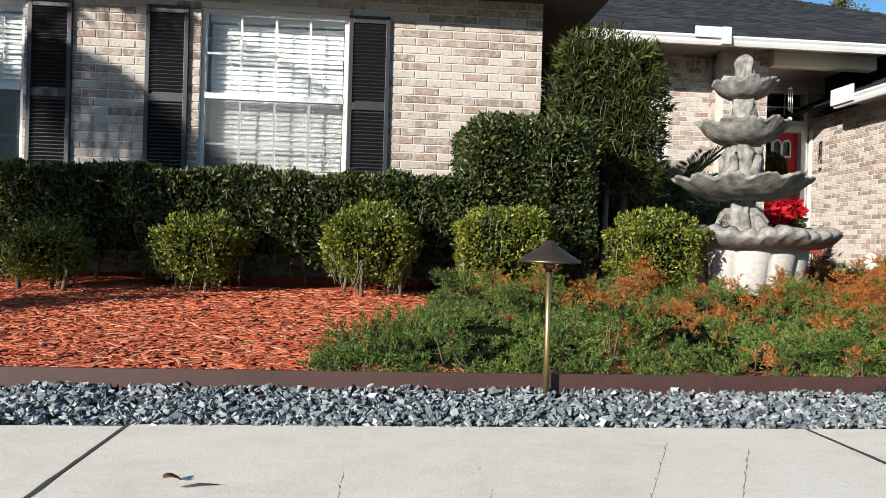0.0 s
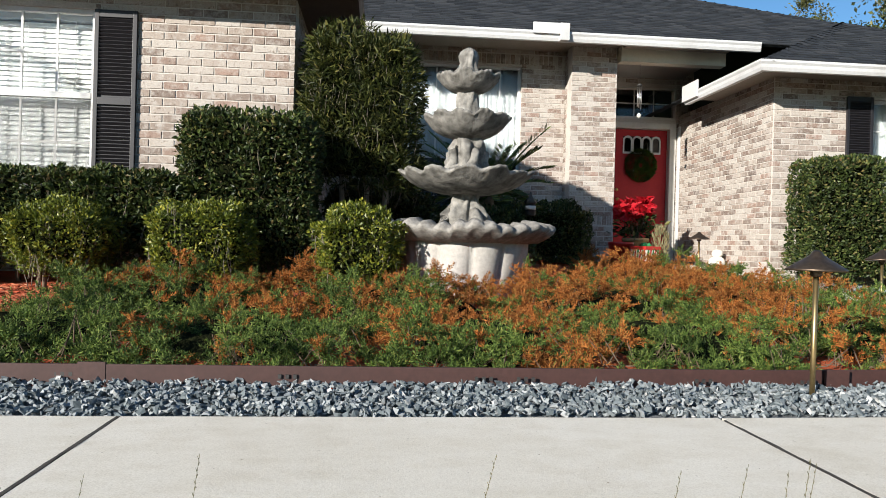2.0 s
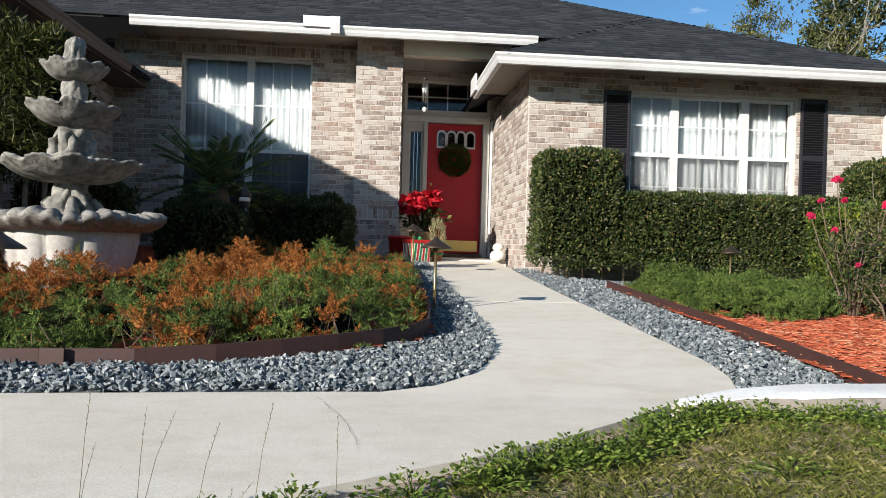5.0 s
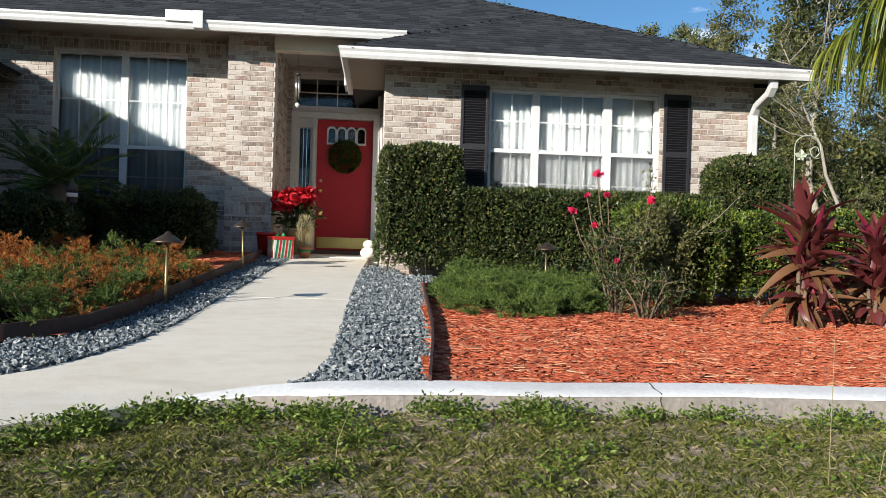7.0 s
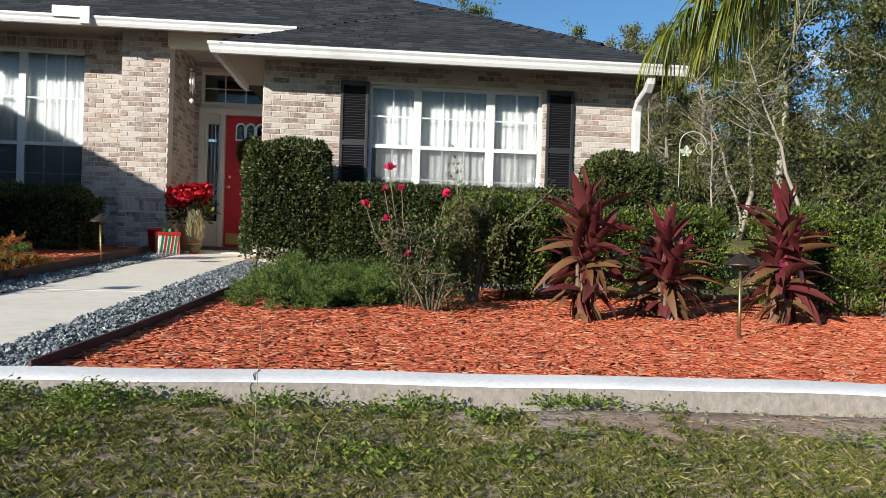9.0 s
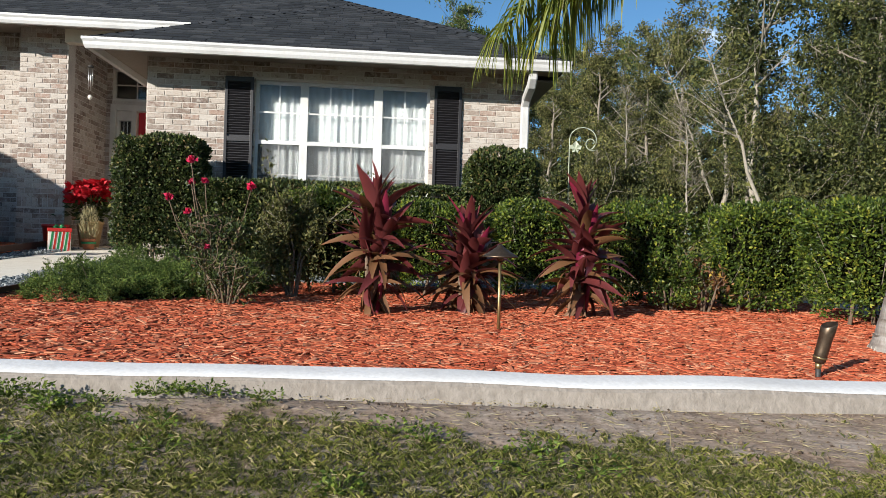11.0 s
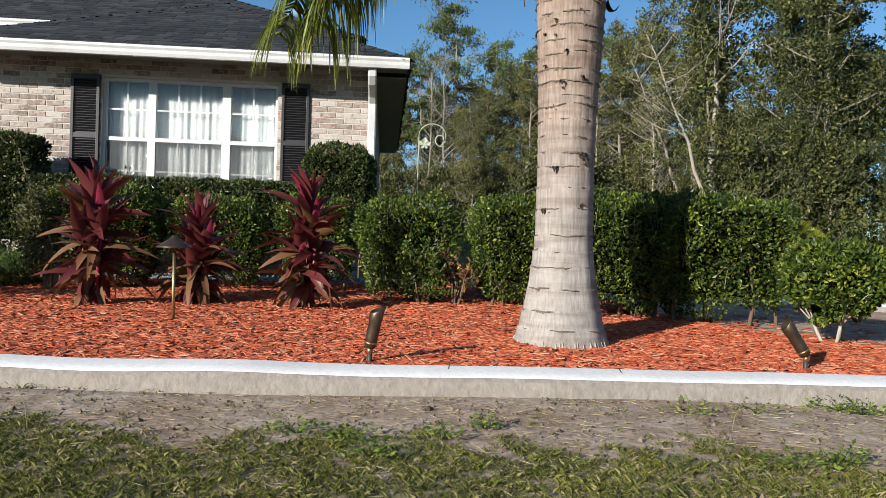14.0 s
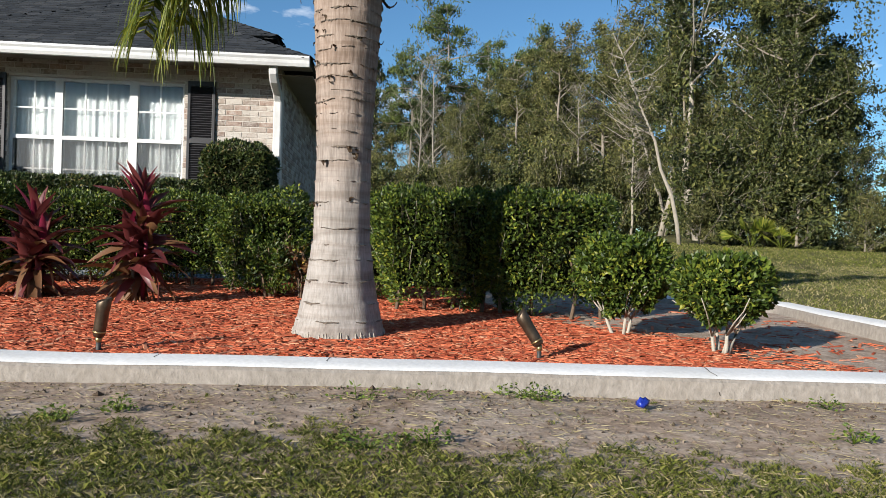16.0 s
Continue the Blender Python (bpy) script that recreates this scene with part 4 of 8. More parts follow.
def sash_window(name, x0, x1, z0, z1, y, cols, rail, grid, label, reveal=0.06):
    """Window of tall lights side by side: frame, mullions, meeting rail, muntins, panes."""
    w = tagged(new(name), label, "window", kind="structure")
    yf, yb = y + reveal, y + reveal + 0.06
    fr = 0.035
    for nm, lo, hi in (("window_frame", (x0, yf, z0), (x0 + fr, yb, z1)), ("window_frame", (x1 - fr, yf, z0), (x1, yb, z1)), ("window_frame", (x0 + fr, yf, z1 - fr), (x1 - fr, yb, z1)), ("window_sill", (x0, yf - 0.05, z0 - 0.02), (x1, yb, z0 + fr))):
        part(nm, box(lo, hi, bevel=0.003), M_WHITE, w)
    edges = [x0 + fr] + [c for pair in cols for c in pair] + [x1 - fr]
    for a, b in cols:
        part("mullion", box((a, yf - 0.004, z0 + fr), (b, yb, z1 - fr), bevel=0.004), M_WHITE, w)
    for a, b, g in zip(edges[::2], edges[1::2], grid):
        part("meeting_rail", box((a, yf - 0.006, rail - 0.024), (b, yb - 0.01, rail + 0.024), bevel=0.003), M_WHITE, w)
        for za, zb in ((z0 + fr, rail - 0.024), (rail + 0.024, z1 - fr)):
            if za < rail - 0.1:
                part("insect_screen", box((a, yf + 0.004, za), (b, yf + 0.006, zb)), M_SCREEN, w, "fine dark insect screen").visible_shadow = False
            pane = part("pane", box((a, yf + 0.022, za), (b, yf + 0.026, zb)), M_GLASS, w)
            pane.visible_shadow = False
            for k in range(1, g):
                xm = a + (b - a) * k / g
                part("muntin", box((xm - 0.009, yf + 0.009, za), (xm + 0.009, yf + 0.02, zb)), M_WHITE, w)
            zm = (za + zb) / 2
            part("muntin", box((a, yf + 0.0095, zm - 0.009), (b, yf + 0.0195, zm + 0.009)), M_WHITE, w)
    return w


def pleated_curtain(x0, x1, z0, z1, y, pitch, depth, seed, label):
    rng = np.random.default_rng(seed)
    n = int((x1 - x0) / 0.008)
    u = np.linspace(0, 1, n)
    ph = np.cumsum(rng.uniform(0.7, 1.3, n)) * (x1 - x0) / n / pitch * 2 * np.pi
    wav = np.sin(ph) * depth * 0.5 + np.sin(ph * 0.37 + 1) * depth * 0.4
    zs2 = np.linspace(z0, z1, 9)
    v = np.array([[x0 + uu * (x1 - x0), y + wv * (0.55 + 0.45 * (z1 - z) / (z1 - z0)), z] for z in zs2 for uu, wv in zip(u, wav)])
    i, j = np.meshgrid(np.arange(8), np.arange(n - 1), indexing="ij")
    a = (i * n + j).ravel()
    me = np_mesh("curtain", v, np.stack([a, a + 1, a + n + 1, a + n], 1), [M_CURTAIN], smooth=True)
    ob = piece("curtain", me)
    md = ob.modifiers.new("cloth", "SOLIDIFY")
    md.thickness = 0.002
    return tagged(ob, label, "curtain", "white window curtains")


sash_window("window_1", -1.47, -0.29, 0.95, 2.44, WL, [], 1.735, [4], "white sash window with muntins and closed blinds", 0.03)
sash_window("window_2", -4.15, -2.83, 0.95, 2.44, WL, [], 1.735, [4], "white sash window beside a black shutter", 0.03)
sash_window("window_3", 2.22, 4.0, 1.0, 3.13, WM, [(3.09, 3.19)], 1.835, [3, 3], "tall white double window with sheer curtains", 0.08)
sash_window("window_4", 7.99, 10.09, 0.98, 2.5, WW, [(8.52, 8.615), (9.41, 9.515)], 1.765, [2, 3, 2], "white triple window with sheer curtains", 0.06)
pleated_curtain(2.25, 3.98, 1.02, 3.1, WM + 0.19, 0.09, 0.013, 3, "sheer white pleated curtain behind the tall window")
pleated_curtain(8.02, 10.06, 1.0, 2.48, WW + 0.17, 0.09, 0.013, 4, "sheer white pleated curtain behind the triple window")


def venetian_blind(x0, x1, z0, z1, y):
    t = thing("window_blind", pose(x0, y, z0), "closed white horizontal slat blind behind the window", "blind", "white window blinds")
    w = x1 - x0
    bm = box((0.01, -0.024, -0.0012), (w - 0.01, 0.024, 0.0012))
    bm.transform(Matrix.Rotation(radians(66), 4, "X"))
    me = bpy.data.meshes.new("slat")
    bm.to_mesh(me)
    bm.free()
    z = 0.05
    while z < z1 - z0 - 0.06:
        piece("slat", me, M_BLIND, t, m=Matrix.Translation((0, 0, z)) @ Matrix.Rotation(radians(random.uniform(-2, 2)), 4, "X"))
        z += 0.041
    part("headrail", box((0, -0.03, z1 - z0 - 0.05), (w, 0.03, z1 - z0)), M_BLIND, t)
    for k in (0.15, 0.5, 0.85):
        part("ladder_cord", box((w * k - 0.002, -0.03, 0.04), (w * k + 0.002, -0.028, z1 - z0 - 0.05)), M_BLIND, t)
    return t


venetian_blind(-1.43, -0.33, 0.97, 2.42, WL + 0.17)
venetian_blind(-4.11, -2.87, 0.97, 2.42, WL + 0.17)


# ---- roofs ----
PITCH = 0.5


def shingle_plane(name, label, poly, up, singles=0, seed=1):
    """A roof plane over a plan outline; up: plan direction uphill, z given at each corner by the outline."""
    rng = random.Random(seed)
    base = Vector(poly[0])
    ax = Vector((up[1], -up[0], 0)).normalized()
    nrm = (Vector(poly[1]) - base).cross(Vector(poly[2]) - base).normalized()
    if nrm.z < 0:
        nrm = -nrm
    sl = nrm.cross(ax)
    if sl.z < 0:
        sl = -sl
    flat_poly = [((Vector(p) - base).dot(ax), (Vector(p) - base).dot(sl)) for p in poly]
    bm = bmesh.new()
    top = [bm.verts.new(Vector(p)) for p in poly]
    low = [bm.verts.new(Vector(p) - nrm * 0.04) for p in poly]
    bm.faces.new(top)
    bm.faces.new(low[::-1])
    for i in range(len(poly)):
        j = (i + 1) % len(poly)
        bm.faces.new((top[i], low[i], low[j], top[j]))
    bmesh.ops.recalc_face_normals(bm, faces=bm.faces[:])
    roof = tagged(part(name, bm, M_FELT), label, "roof", kind="structure")

    def span(v):
        hits = []
        for (u1, v1), (u2, v2) in zip(flat_poly, flat_poly[1:] + flat_poly[:1]):
            if (v1 - v) * (v2 - v) < 0:
                hits.append(u1 + (u2 - u1) * (v - v1) / (v2 - v1))
        return (min(hits), max(hits)) if len(hits) > 1 else None
    vs, fs = [], []
    v0, v1 = min(p[1] for p in flat_poly), max(p[1] for p in flat_poly)
    v, row = v0 - 0.02, 0
    loose = 0
    while v < v1:
        sp = span(min(max(v + 0.07, v0 + 0.005), v1 - 0.005))
        if sp:
            u = sp[0] - rng.uniform(0, 0.2)
            while u < sp[1]:
                w = rng.choice((0.14, 0.18, 0.24, 0.3))
                a, b = max(u, sp[0]), min(u + w - 0.006, sp[1])
                u += w
                if b - a < 0.03:
                    continue
                drop = rng.choice((0.0, 0.0, 0.012, 0.02))
                th = 0.009 + rng.uniform(0, 0.006)
                c = [base + ax * s + sl * (v + e) + nrm * h for s, e, h in ((a, -drop, th), (b, -drop, th), (b, 0.15, 0.003), (a, 0.15, 0.003), (a, -drop, 0.0), (b, -drop, 0.0))]
                k = len(vs)
                quads = [(0, 1, 2, 3), (4, 5, 1, 0), (4, 0, 3, 3), (5, 2, 1, 1)]
                if loose < singles and rng.random() < 0.5:
                    me = bpy.data.meshes.new("shingle")
                    me.from_pydata([tuple(p) for p in c], [], [(0, 1, 2, 3), (4, 5, 1, 0), (4, 0, 3), (5, 2, 1)])
                    piece("shingle", me, M_SHINGLE_ONE, roof)
                    loose += 1
                else:
                    vs += c
                    fs += [tuple(i + k for i in f) for f in ((0, 1, 2, 3), (4, 5, 1, 0))]
        v += 0.14
        row += 1
    if fs:
        tagged(piece("shingle_courses", np_mesh("shingle_courses", vs, fs, [M_SHINGLE]), None, roof), kind="stuff")
    return roof


# right wing: hip roof with a front slope between two side slopes
EX0, EX1, EY, EZ = 6.28, 11.68, 7.72, 2.75
APX, APY = (EX0 + EX1) / 2, EY + (EX1 - EX0) / 2
APZ = EZ + (EX1 - EX0) / 2 * PITCH
shingle_plane("roof_right_front", "charcoal asphalt shingle front hip slope", [(EX0, EY, EZ), (EX1, EY, EZ), (APX, APY, APZ)], (0, 1), 200, 2)
shingle_plane("roof_right_west", "charcoal asphalt shingle slope facing the porch", [(EX0, 13.5, EZ), (EX0, EY, EZ), (APX, APY, APZ), (APX, 13.5, APZ)], (1, 0), 0, 3)
shingle_plane("roof_right_east", "charcoal asphalt shingle slope of the end wall", [(EX1, EY, EZ), (EX1, 16.5, EZ), (APX, 16.5, APZ), (APX, APY, APZ)], (-1, 0), 0, 4)
# main roof: front slope with a hip running down to the right
MY, MZ = 9.18, 3.37
RZ = 6.2
RY = MY + (RZ - MZ) / PITCH
HX = 7.36 + (12.9 - MY)
shingle_plane("roof_main_front", "charcoal asphalt shingle main roof slope", [(-2.0, MY, MZ), (HX, MY, MZ), (HX - (RY - MY), RY, RZ), (-2.0, RY, RZ)], (0, 1), 0, 5)
shingle_plane("roof_main_east", "charcoal asphalt shingle hip end of the main roof", [(HX, MY, MZ), (HX, 2 * RY - MY, MZ), (HX - (RY - MY), RY, RZ)], (-1, 0), 0, 6)
shingle_plane("roof_main_back", "charcoal asphalt shingle rear roof slope", [(HX, 2 * RY - MY, MZ), (-2.0, 2 * RY - MY, MZ), (-2.0, RY, RZ), (HX - (RY - MY), RY, RZ)], (0, -1), 0, 7)
# left wing: hip roof over its eaves
LX1, LY = 1.8, 5.6
LZ = 2.76
shingle_plane("roof_left_front", "charcoal asphalt shingle slope over the left wing", [(-9.5, LY, LZ), (LX1, LY, LZ), (LX1 - 3.4, LY + 3.4, LZ + 1.7), (-6.1, LY + 3.4, LZ + 1.7)], (0, 1), 0, 8)
shingle_plane("roof_left_east", "charcoal asphalt shingle slope beside the main roof", [(LX1, LY, LZ), (LX1, 12.4, LZ), (LX1 - 3.4, 12.4, LZ + 1.7), (LX1 - 3.4, LY + 3.4, LZ + 1.7)], (-1, 0), 0, 9)
# ridge caps
for a, b in (((EX0, EY, EZ), (APX, APY, APZ)), ((EX1, EY, EZ), (APX, APY, APZ)), ((HX, MY, MZ), (HX - (RY - MY), RY, RZ))):
    a, b = Vector(a), Vector(b)
    n = int((b - a).length / 0.2)
    d = (b - a).normalized()
    s = d.cross(Vector((0, 0, 1))).normalized()
    cap = bmesh.new()
    for i in range(n):
        p0, p1 = a + d * (0.2 * i), a + d * (0.2 * i + 0.22)
        f0, f1 = 0.026, 0.016
        vv = [cap.verts.new(v) for v in (p0 + Vector((0, 0, f0)), p0 + s * 0.11 + Vector((0, 0, f0 - 0.05)), p1 + s * 0.11 + Vector((0, 0, f1 - 0.05)), p1 + Vector((0, 0, f1)), p1 - s * 0.11 + Vector((0, 0, f1 - 0.05)), p0 - s * 0.11 + Vector((0, 0, f0 - 0.05)))]
        cap.faces.new((vv[0], vv[1], vv[2], vv[3]))
        cap.faces.new((vv[0], vv[3], vv[4], vv[5]))
    tagged(part("roof_hip_cap", cap, M_SHINGLE), "overlapping shingle caps along the hip", "roof", kind="structure")


def gutter(name, pts, label, h=0.12, lip=0.09):
    """Moulded white gutter along a level line; its face looks to the right of the way."""
    bm = bmesh.new()
    prof = [(0.0, 0.0), (-0.055, 0.0), (-0.07, 0.035), (-0.075, 0.07), (-lip, 0.095), (-lip, h), (-lip + 0.008, h), (-lip + 0.008, 0.1), (-0.03, 0.085), (0.0, h)]
    rings = []
    P = [Vector(p) for p in pts]
    for i, p in enumerate(P):
        d1 = (P[i] - P[i - 1]).normalized() if i else (P[1] - P[0]).normalized()
        d2 = (P[i + 1] - P[i]).normalized() if i + 1 < len(P) else d1
        n1, n2 = Vector((d1.y, -d1.x, 0)), Vector((d2.y, -d2.x, 0))
        m = (n1 + n2).normalized()
        m = m / max(0.3, m.dot(n1))
        rings.append([bm.verts.new(p + m * -u + Vector((0, 0, v))) for u, v in prof])
    k = len(prof)
    for a, b in zip(rings, rings[1:]):
        for i in range(k):
            bm.faces.new((a[i], a[(i + 1) % k], b[(i + 1) % k], b[i]))
    bm.faces.new(rings[0])
    bm.faces.new(rings[-1][::-1])
    bmesh.ops.recalc_face_normals(bm, faces=bm.faces[:])
    return tagged(part(name, bm, M_WHITE), label, "gutter", kind="structure")


gutter("gutter_right", [(EX0 + 0.02, 9.75, 2.63), (EX0 + 0.02, EY + 0.03, 2.63), (EX1, EY + 0.03, 2.63)], "white metal gutter along the right wing eaves")
gutter("gutter_main", [(1.8, MY + 0.03, 3.25), (7.0, MY + 0.03, 3.25)], "white metal gutter along the main roof eaves")
gutter_left = gutter("gutter_left", [(-9.4, LY + 0.03, 2.63), (LX1 - 0.02, LY + 0.03, 2.63), (LX1 - 0.02, 9.1, 2.63)], "gutter along the left wing eaves, coloured dark for its shade")
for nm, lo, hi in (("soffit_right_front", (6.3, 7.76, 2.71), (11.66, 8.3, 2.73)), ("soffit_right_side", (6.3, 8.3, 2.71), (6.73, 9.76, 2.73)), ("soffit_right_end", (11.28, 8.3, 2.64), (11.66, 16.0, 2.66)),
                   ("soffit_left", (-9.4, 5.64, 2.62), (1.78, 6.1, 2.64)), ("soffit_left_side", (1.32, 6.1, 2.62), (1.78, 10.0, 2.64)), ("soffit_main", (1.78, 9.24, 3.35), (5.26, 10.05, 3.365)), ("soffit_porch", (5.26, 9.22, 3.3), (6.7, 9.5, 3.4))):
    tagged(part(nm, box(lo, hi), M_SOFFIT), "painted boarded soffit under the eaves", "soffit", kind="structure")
# Left eaves swap white and soffit paint for a brown that holds their shade.
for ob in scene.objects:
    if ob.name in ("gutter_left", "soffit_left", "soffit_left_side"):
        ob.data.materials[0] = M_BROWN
tagged(part("porch_beam", box((5.255, 9.55, 3.14), (6.72, 9.72, 3.4), bevel=0.004), M_CREAM), "cream painted beam across the porch opening", "beam", kind="structure")
tagged(part("fascia_main", box((1.8, 9.215, 3.26), (6.72, 9.235, 3.36)), M_CREAM), "painted fascia board under the main gutter", "fascia", kind="structure")
tagged(part("wall_over_pier", box((4.63, 10.06, 3.3), (6.72, 10.2, 3.7)), M_MORTAR), "wall above the ceiling line", "wall", kind="structure")


# ---- planting ----
def box_points(lo, hi, n, rng, faces="tflrb"):
    """Points on the faces of a box, with their outward ways."""
    lo, hi = np.array(lo), np.array(hi)
    s = hi - lo
    spec = {"t": (2, 1), "f": (1, 0), "b": (1, 1), "l": (0, 0), "r": (0, 1)}
    area = {k: np.prod(np.delete(s, spec[k][0])) for k in faces}
    tot = sum(area.values())
    P, N = [], []
    for k in faces:
        m = int(n * area[k] / tot)
        p = lo + rng.random((m, 3)) * s
        ax, side = spec[k]
        p[:, ax] = hi[ax] if side else lo[ax]
        nn = np.zeros((m, 3))
        nn[:, ax] = 1 if side else -1
        P.append(p)
        N.append(nn)
    return np.concatenate(P), np.concatenate(N)


def wobble(p, scale, amp, seed):
    """Slow uneven offset of points."""
    q = p * scale + seed * 7.3
    return amp * (np.sin(q[:, 0] * 2.1 + 1.7 * np.sin(q[:, 1] * 1.3 + q[:, 2])) + np.sin(q[:, 2] * 2.7 + 1.1 * np.sin(q[:, 0] * 1.9)) + 0.6 * np.sin(q[:, 1] * 3.3 + q[:, 0] * 2.9)) / 2.2


def bumpy_box(lo, hi, inset, seed, step=0.08):
    lo, hi = [a + inset for a in lo[:2]] + [lo[2] + inset * 0.5], [b - inset for b in hi]
    bm = box(lo, hi)
    bmesh.ops.subdivide_edges(bm, edges=bm.edges[:], cuts=5, use_grid_fill=True)
    for v in bm.verts:
        v.co += Vector(noise.noise_vector(v.co * 5 + Vector((seed, 0, 0)))) * 0.03
    return bm


def clipped_shrub(name, lo, hi, material, per_m2, leaf, seed, label, category="hedge", group="", round_=0.06, stems=4, bare=0.12, faces="tflrb", narrow=0.58, ragged=1.0, taper=0.0, twiggy=0):
    """Sheared shrub or hedge: leafy shell round a near-black shade core, on stems."""
    rng = np.random.default_rng(seed)
    lo, hi = list(lo), list(hi)
    base = bedf((lo[0] + hi[0]) / 2, (lo[1] + hi[1]) / 2)
    t = thing(name, pose((lo[0] + hi[0]) / 2, (lo[1] + hi[1]) / 2, base), label, category, group)
    org = np.array(t.matrix_basis.translation)
    s = [b - a for a, b in zip(lo, hi)]
    area = s[0] * s[1] + s[0] * s[2] * 2 + s[1] * s[2] * 2
    n = int(area * per_m2)
    P, N = box_points(lo, hi, n, rng, faces)
    c = (np.array(lo) + np.array(hi)) / 2
    half = np.array(s) / 2
    # round the edges off
    rel = np.abs(P - c) / half
    corner = np.sort(rel, 1)[:, 1]
    pull = np.clip((corner - (1 - round_ * 2.2 / min(s))) / (round_ * 2.2 / min(s)), 0, 1) ** 2 * round_
    P = P - unit(P - c) * pull[:, None]
    N = unit(N + unit(P - c) * (pull / max(round_, 1e-3))[:, None])
    depth = (rng.exponential(0.026, len(P)) - 0.022) * ragged
    P = P + N * ((wobble(P, 3.0, 0.024, seed) + wobble(P, 9.0, 0.016, seed + 3) + wobble(P, 23.0, 0.01, seed + 5)) * ragged)[:, None] - N * depth[:, None]
    keep = (P[:, 2] - lo[2]) / s[2] > bare * (0.4 + rng.random(len(P)) * 1.2 + 0.5 * np.sin(P[:, 0] * 5 + seed))
    keep &= rng.random(len(P)) < 1.02 - 0.75 * np.clip(wobble(P, 7.0, 1.0, seed + 8) + 0.5 * wobble(P, 17.0, 1.0, seed + 1) - 0.15, 0, 1)
    P, N = P[keep], N[keep]
    low = np.clip(1 - (P[:, 2] - lo[2]) / (s[2] * 0.75), 0, 1) ** 1.4
    P[:, :2] = c[:2] + (P[:, :2] - c[:2]) * (1 - taper * low)[:, None]
    way = N * 0.55 + rng.normal(size=P.shape) * 0.55 + np.array([0, 0, 0.25])
    L = leaf * rng.uniform(0.65, 1.25, len(P))
    v, f = leaf_arrays(P, way, L, L * narrow, rng)
    piece("foliage", np_mesh("foliage", v - org, f, [material]), None, t)
    # Solid core, coloured as the shade between the inner twigs.
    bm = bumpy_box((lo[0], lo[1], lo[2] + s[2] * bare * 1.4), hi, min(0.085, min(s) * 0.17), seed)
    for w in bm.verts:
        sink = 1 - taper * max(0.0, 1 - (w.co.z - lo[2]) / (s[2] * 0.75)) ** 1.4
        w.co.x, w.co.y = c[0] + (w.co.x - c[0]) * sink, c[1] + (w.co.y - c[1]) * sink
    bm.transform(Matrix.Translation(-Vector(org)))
    part("shade_core", bm, M_INNER_SHADE, t, "near-black core for the shade among the inner twigs")
    if twiggy:
        bm = bmesh.new()
        for i in rng.integers(0, len(P), int(area * twiggy)):
            e = P[i] + N[i] * 0.012
            b = e - N[i] * 0.05 + np.array([rng.normal() * 0.03, rng.normal() * 0.02, -rng.uniform(0.06, 0.2)])
            tube([tuple(b - org), tuple((b + e) / 2 + rng.normal(size=3) * 0.008 - org), tuple(e - org)], [0.003, 0.0025, 0.0014], 4, bm)
        tagged(part("branchwork", bm, M_TREEBARK, t, "thin grey twigs among the leaves"), kind="stuff")
    for k in range(stems):
        x = lo[0] + s[0] * (k + 0.5 + rng.uniform(-0.25, 0.25)) / stems
        y = (lo[1] + hi[1]) / 2 + rng.uniform(-0.3, 0.1) * s[1]
        z = bedf(x, y)
        bm = tube([(x, y, z - 0.03), (x + rng.uniform(-0.04, 0.04), y, z + 0.15), (x + rng.uniform(-0.1, 0.1), y + rng.uniform(-0.05, 0.05), lo[2] + s[2] * 0.6)], [0.016, 0.013, 0.006], 6)
        bm.transform(Matrix.Translation(-Vector(org)))
        part("stem", bm, M_TWIG, t)
    return t


HEDGES = "clipped hedges"
clipped_shrub("hedge", (-7.2, 5.2, 0.22), (0.66, 5.86, 1.03), HEDGE_DARK, 4300, 0.04, 11, "long clipped dark green hedge under the windows", group=HEDGES, stems=22, bare=0.2, faces="tfr", ragged=1.5, twiggy=45)
clipped_shrub("hedge", (0.64, 5.18, 0.24), (1.54, 5.95, 1.5), HEDGE_DARK, 4800, 0.04, 12, "tall square-clipped dark green hedge block", group=HEDGES, stems=5, bare=0.1, ragged=1.3, twiggy=25)
clipped_shrub("hedge", (6.72, 7.3, 0.32), (7.56, 7.95, 1.64), HEDGE_DARK, 4400, 0.04, 13, "tall square-clipped hedge block by the porch corner", group=HEDGES, stems=4, bare=0.08)
clipped_shrub("hedge", (7.55, 7.35, 0.32), (10.5, 7.95, 1.2), HEDGE_DARK, 4200, 0.04, 14, "clipped dark green hedge under the triple window", group=HEDGES, stems=10, bare=0.08, faces="tfr")
clipped_shrub("shrub", (10.5, 7.42, 0.5), (11.3, 8.1, 1.67), HEDGE_DARK, 4400, 0.04, 15, "rounded clipped shrub at the house corner", "shrub", "rounded shrubs", 0.14, 3, 0.1)
BOX = "bright boxwood hedges"
for i, (x0, x1, y0, y1, z1) in enumerate(((8.7, 9.52, 5.2, 5.75, 0.97), (9.66, 10.36, 5.35, 5.95, 0.9), (10.56, 11.16, 5.45, 6.0, 0.92), (11.3, 11.98, 4.95, 5.45, 0.92), (12.16, 12.85, 4.6, 5.2, 0.95), (12.6, 13.4, 3.82, 4.5, 0.94), (13.36, 14.2, 3.72, 4.35, 0.95))):
    clipped_shrub("boxwood", (x0, y0, bedf(x0, y0) + 0.015), (x1, y1, z1), HEDGE_BRIGHT, 6400, 0.031, 20 + i, "clipped light green boxwood hedge plant" if i else "leafy green shrub with pale stems", "hedge", BOX, 0.07, 4, 0.13 if i != 3 else 0.16, ragged=2.2 if i == 3 else 1.6, taper=0.3, twiggy=14)


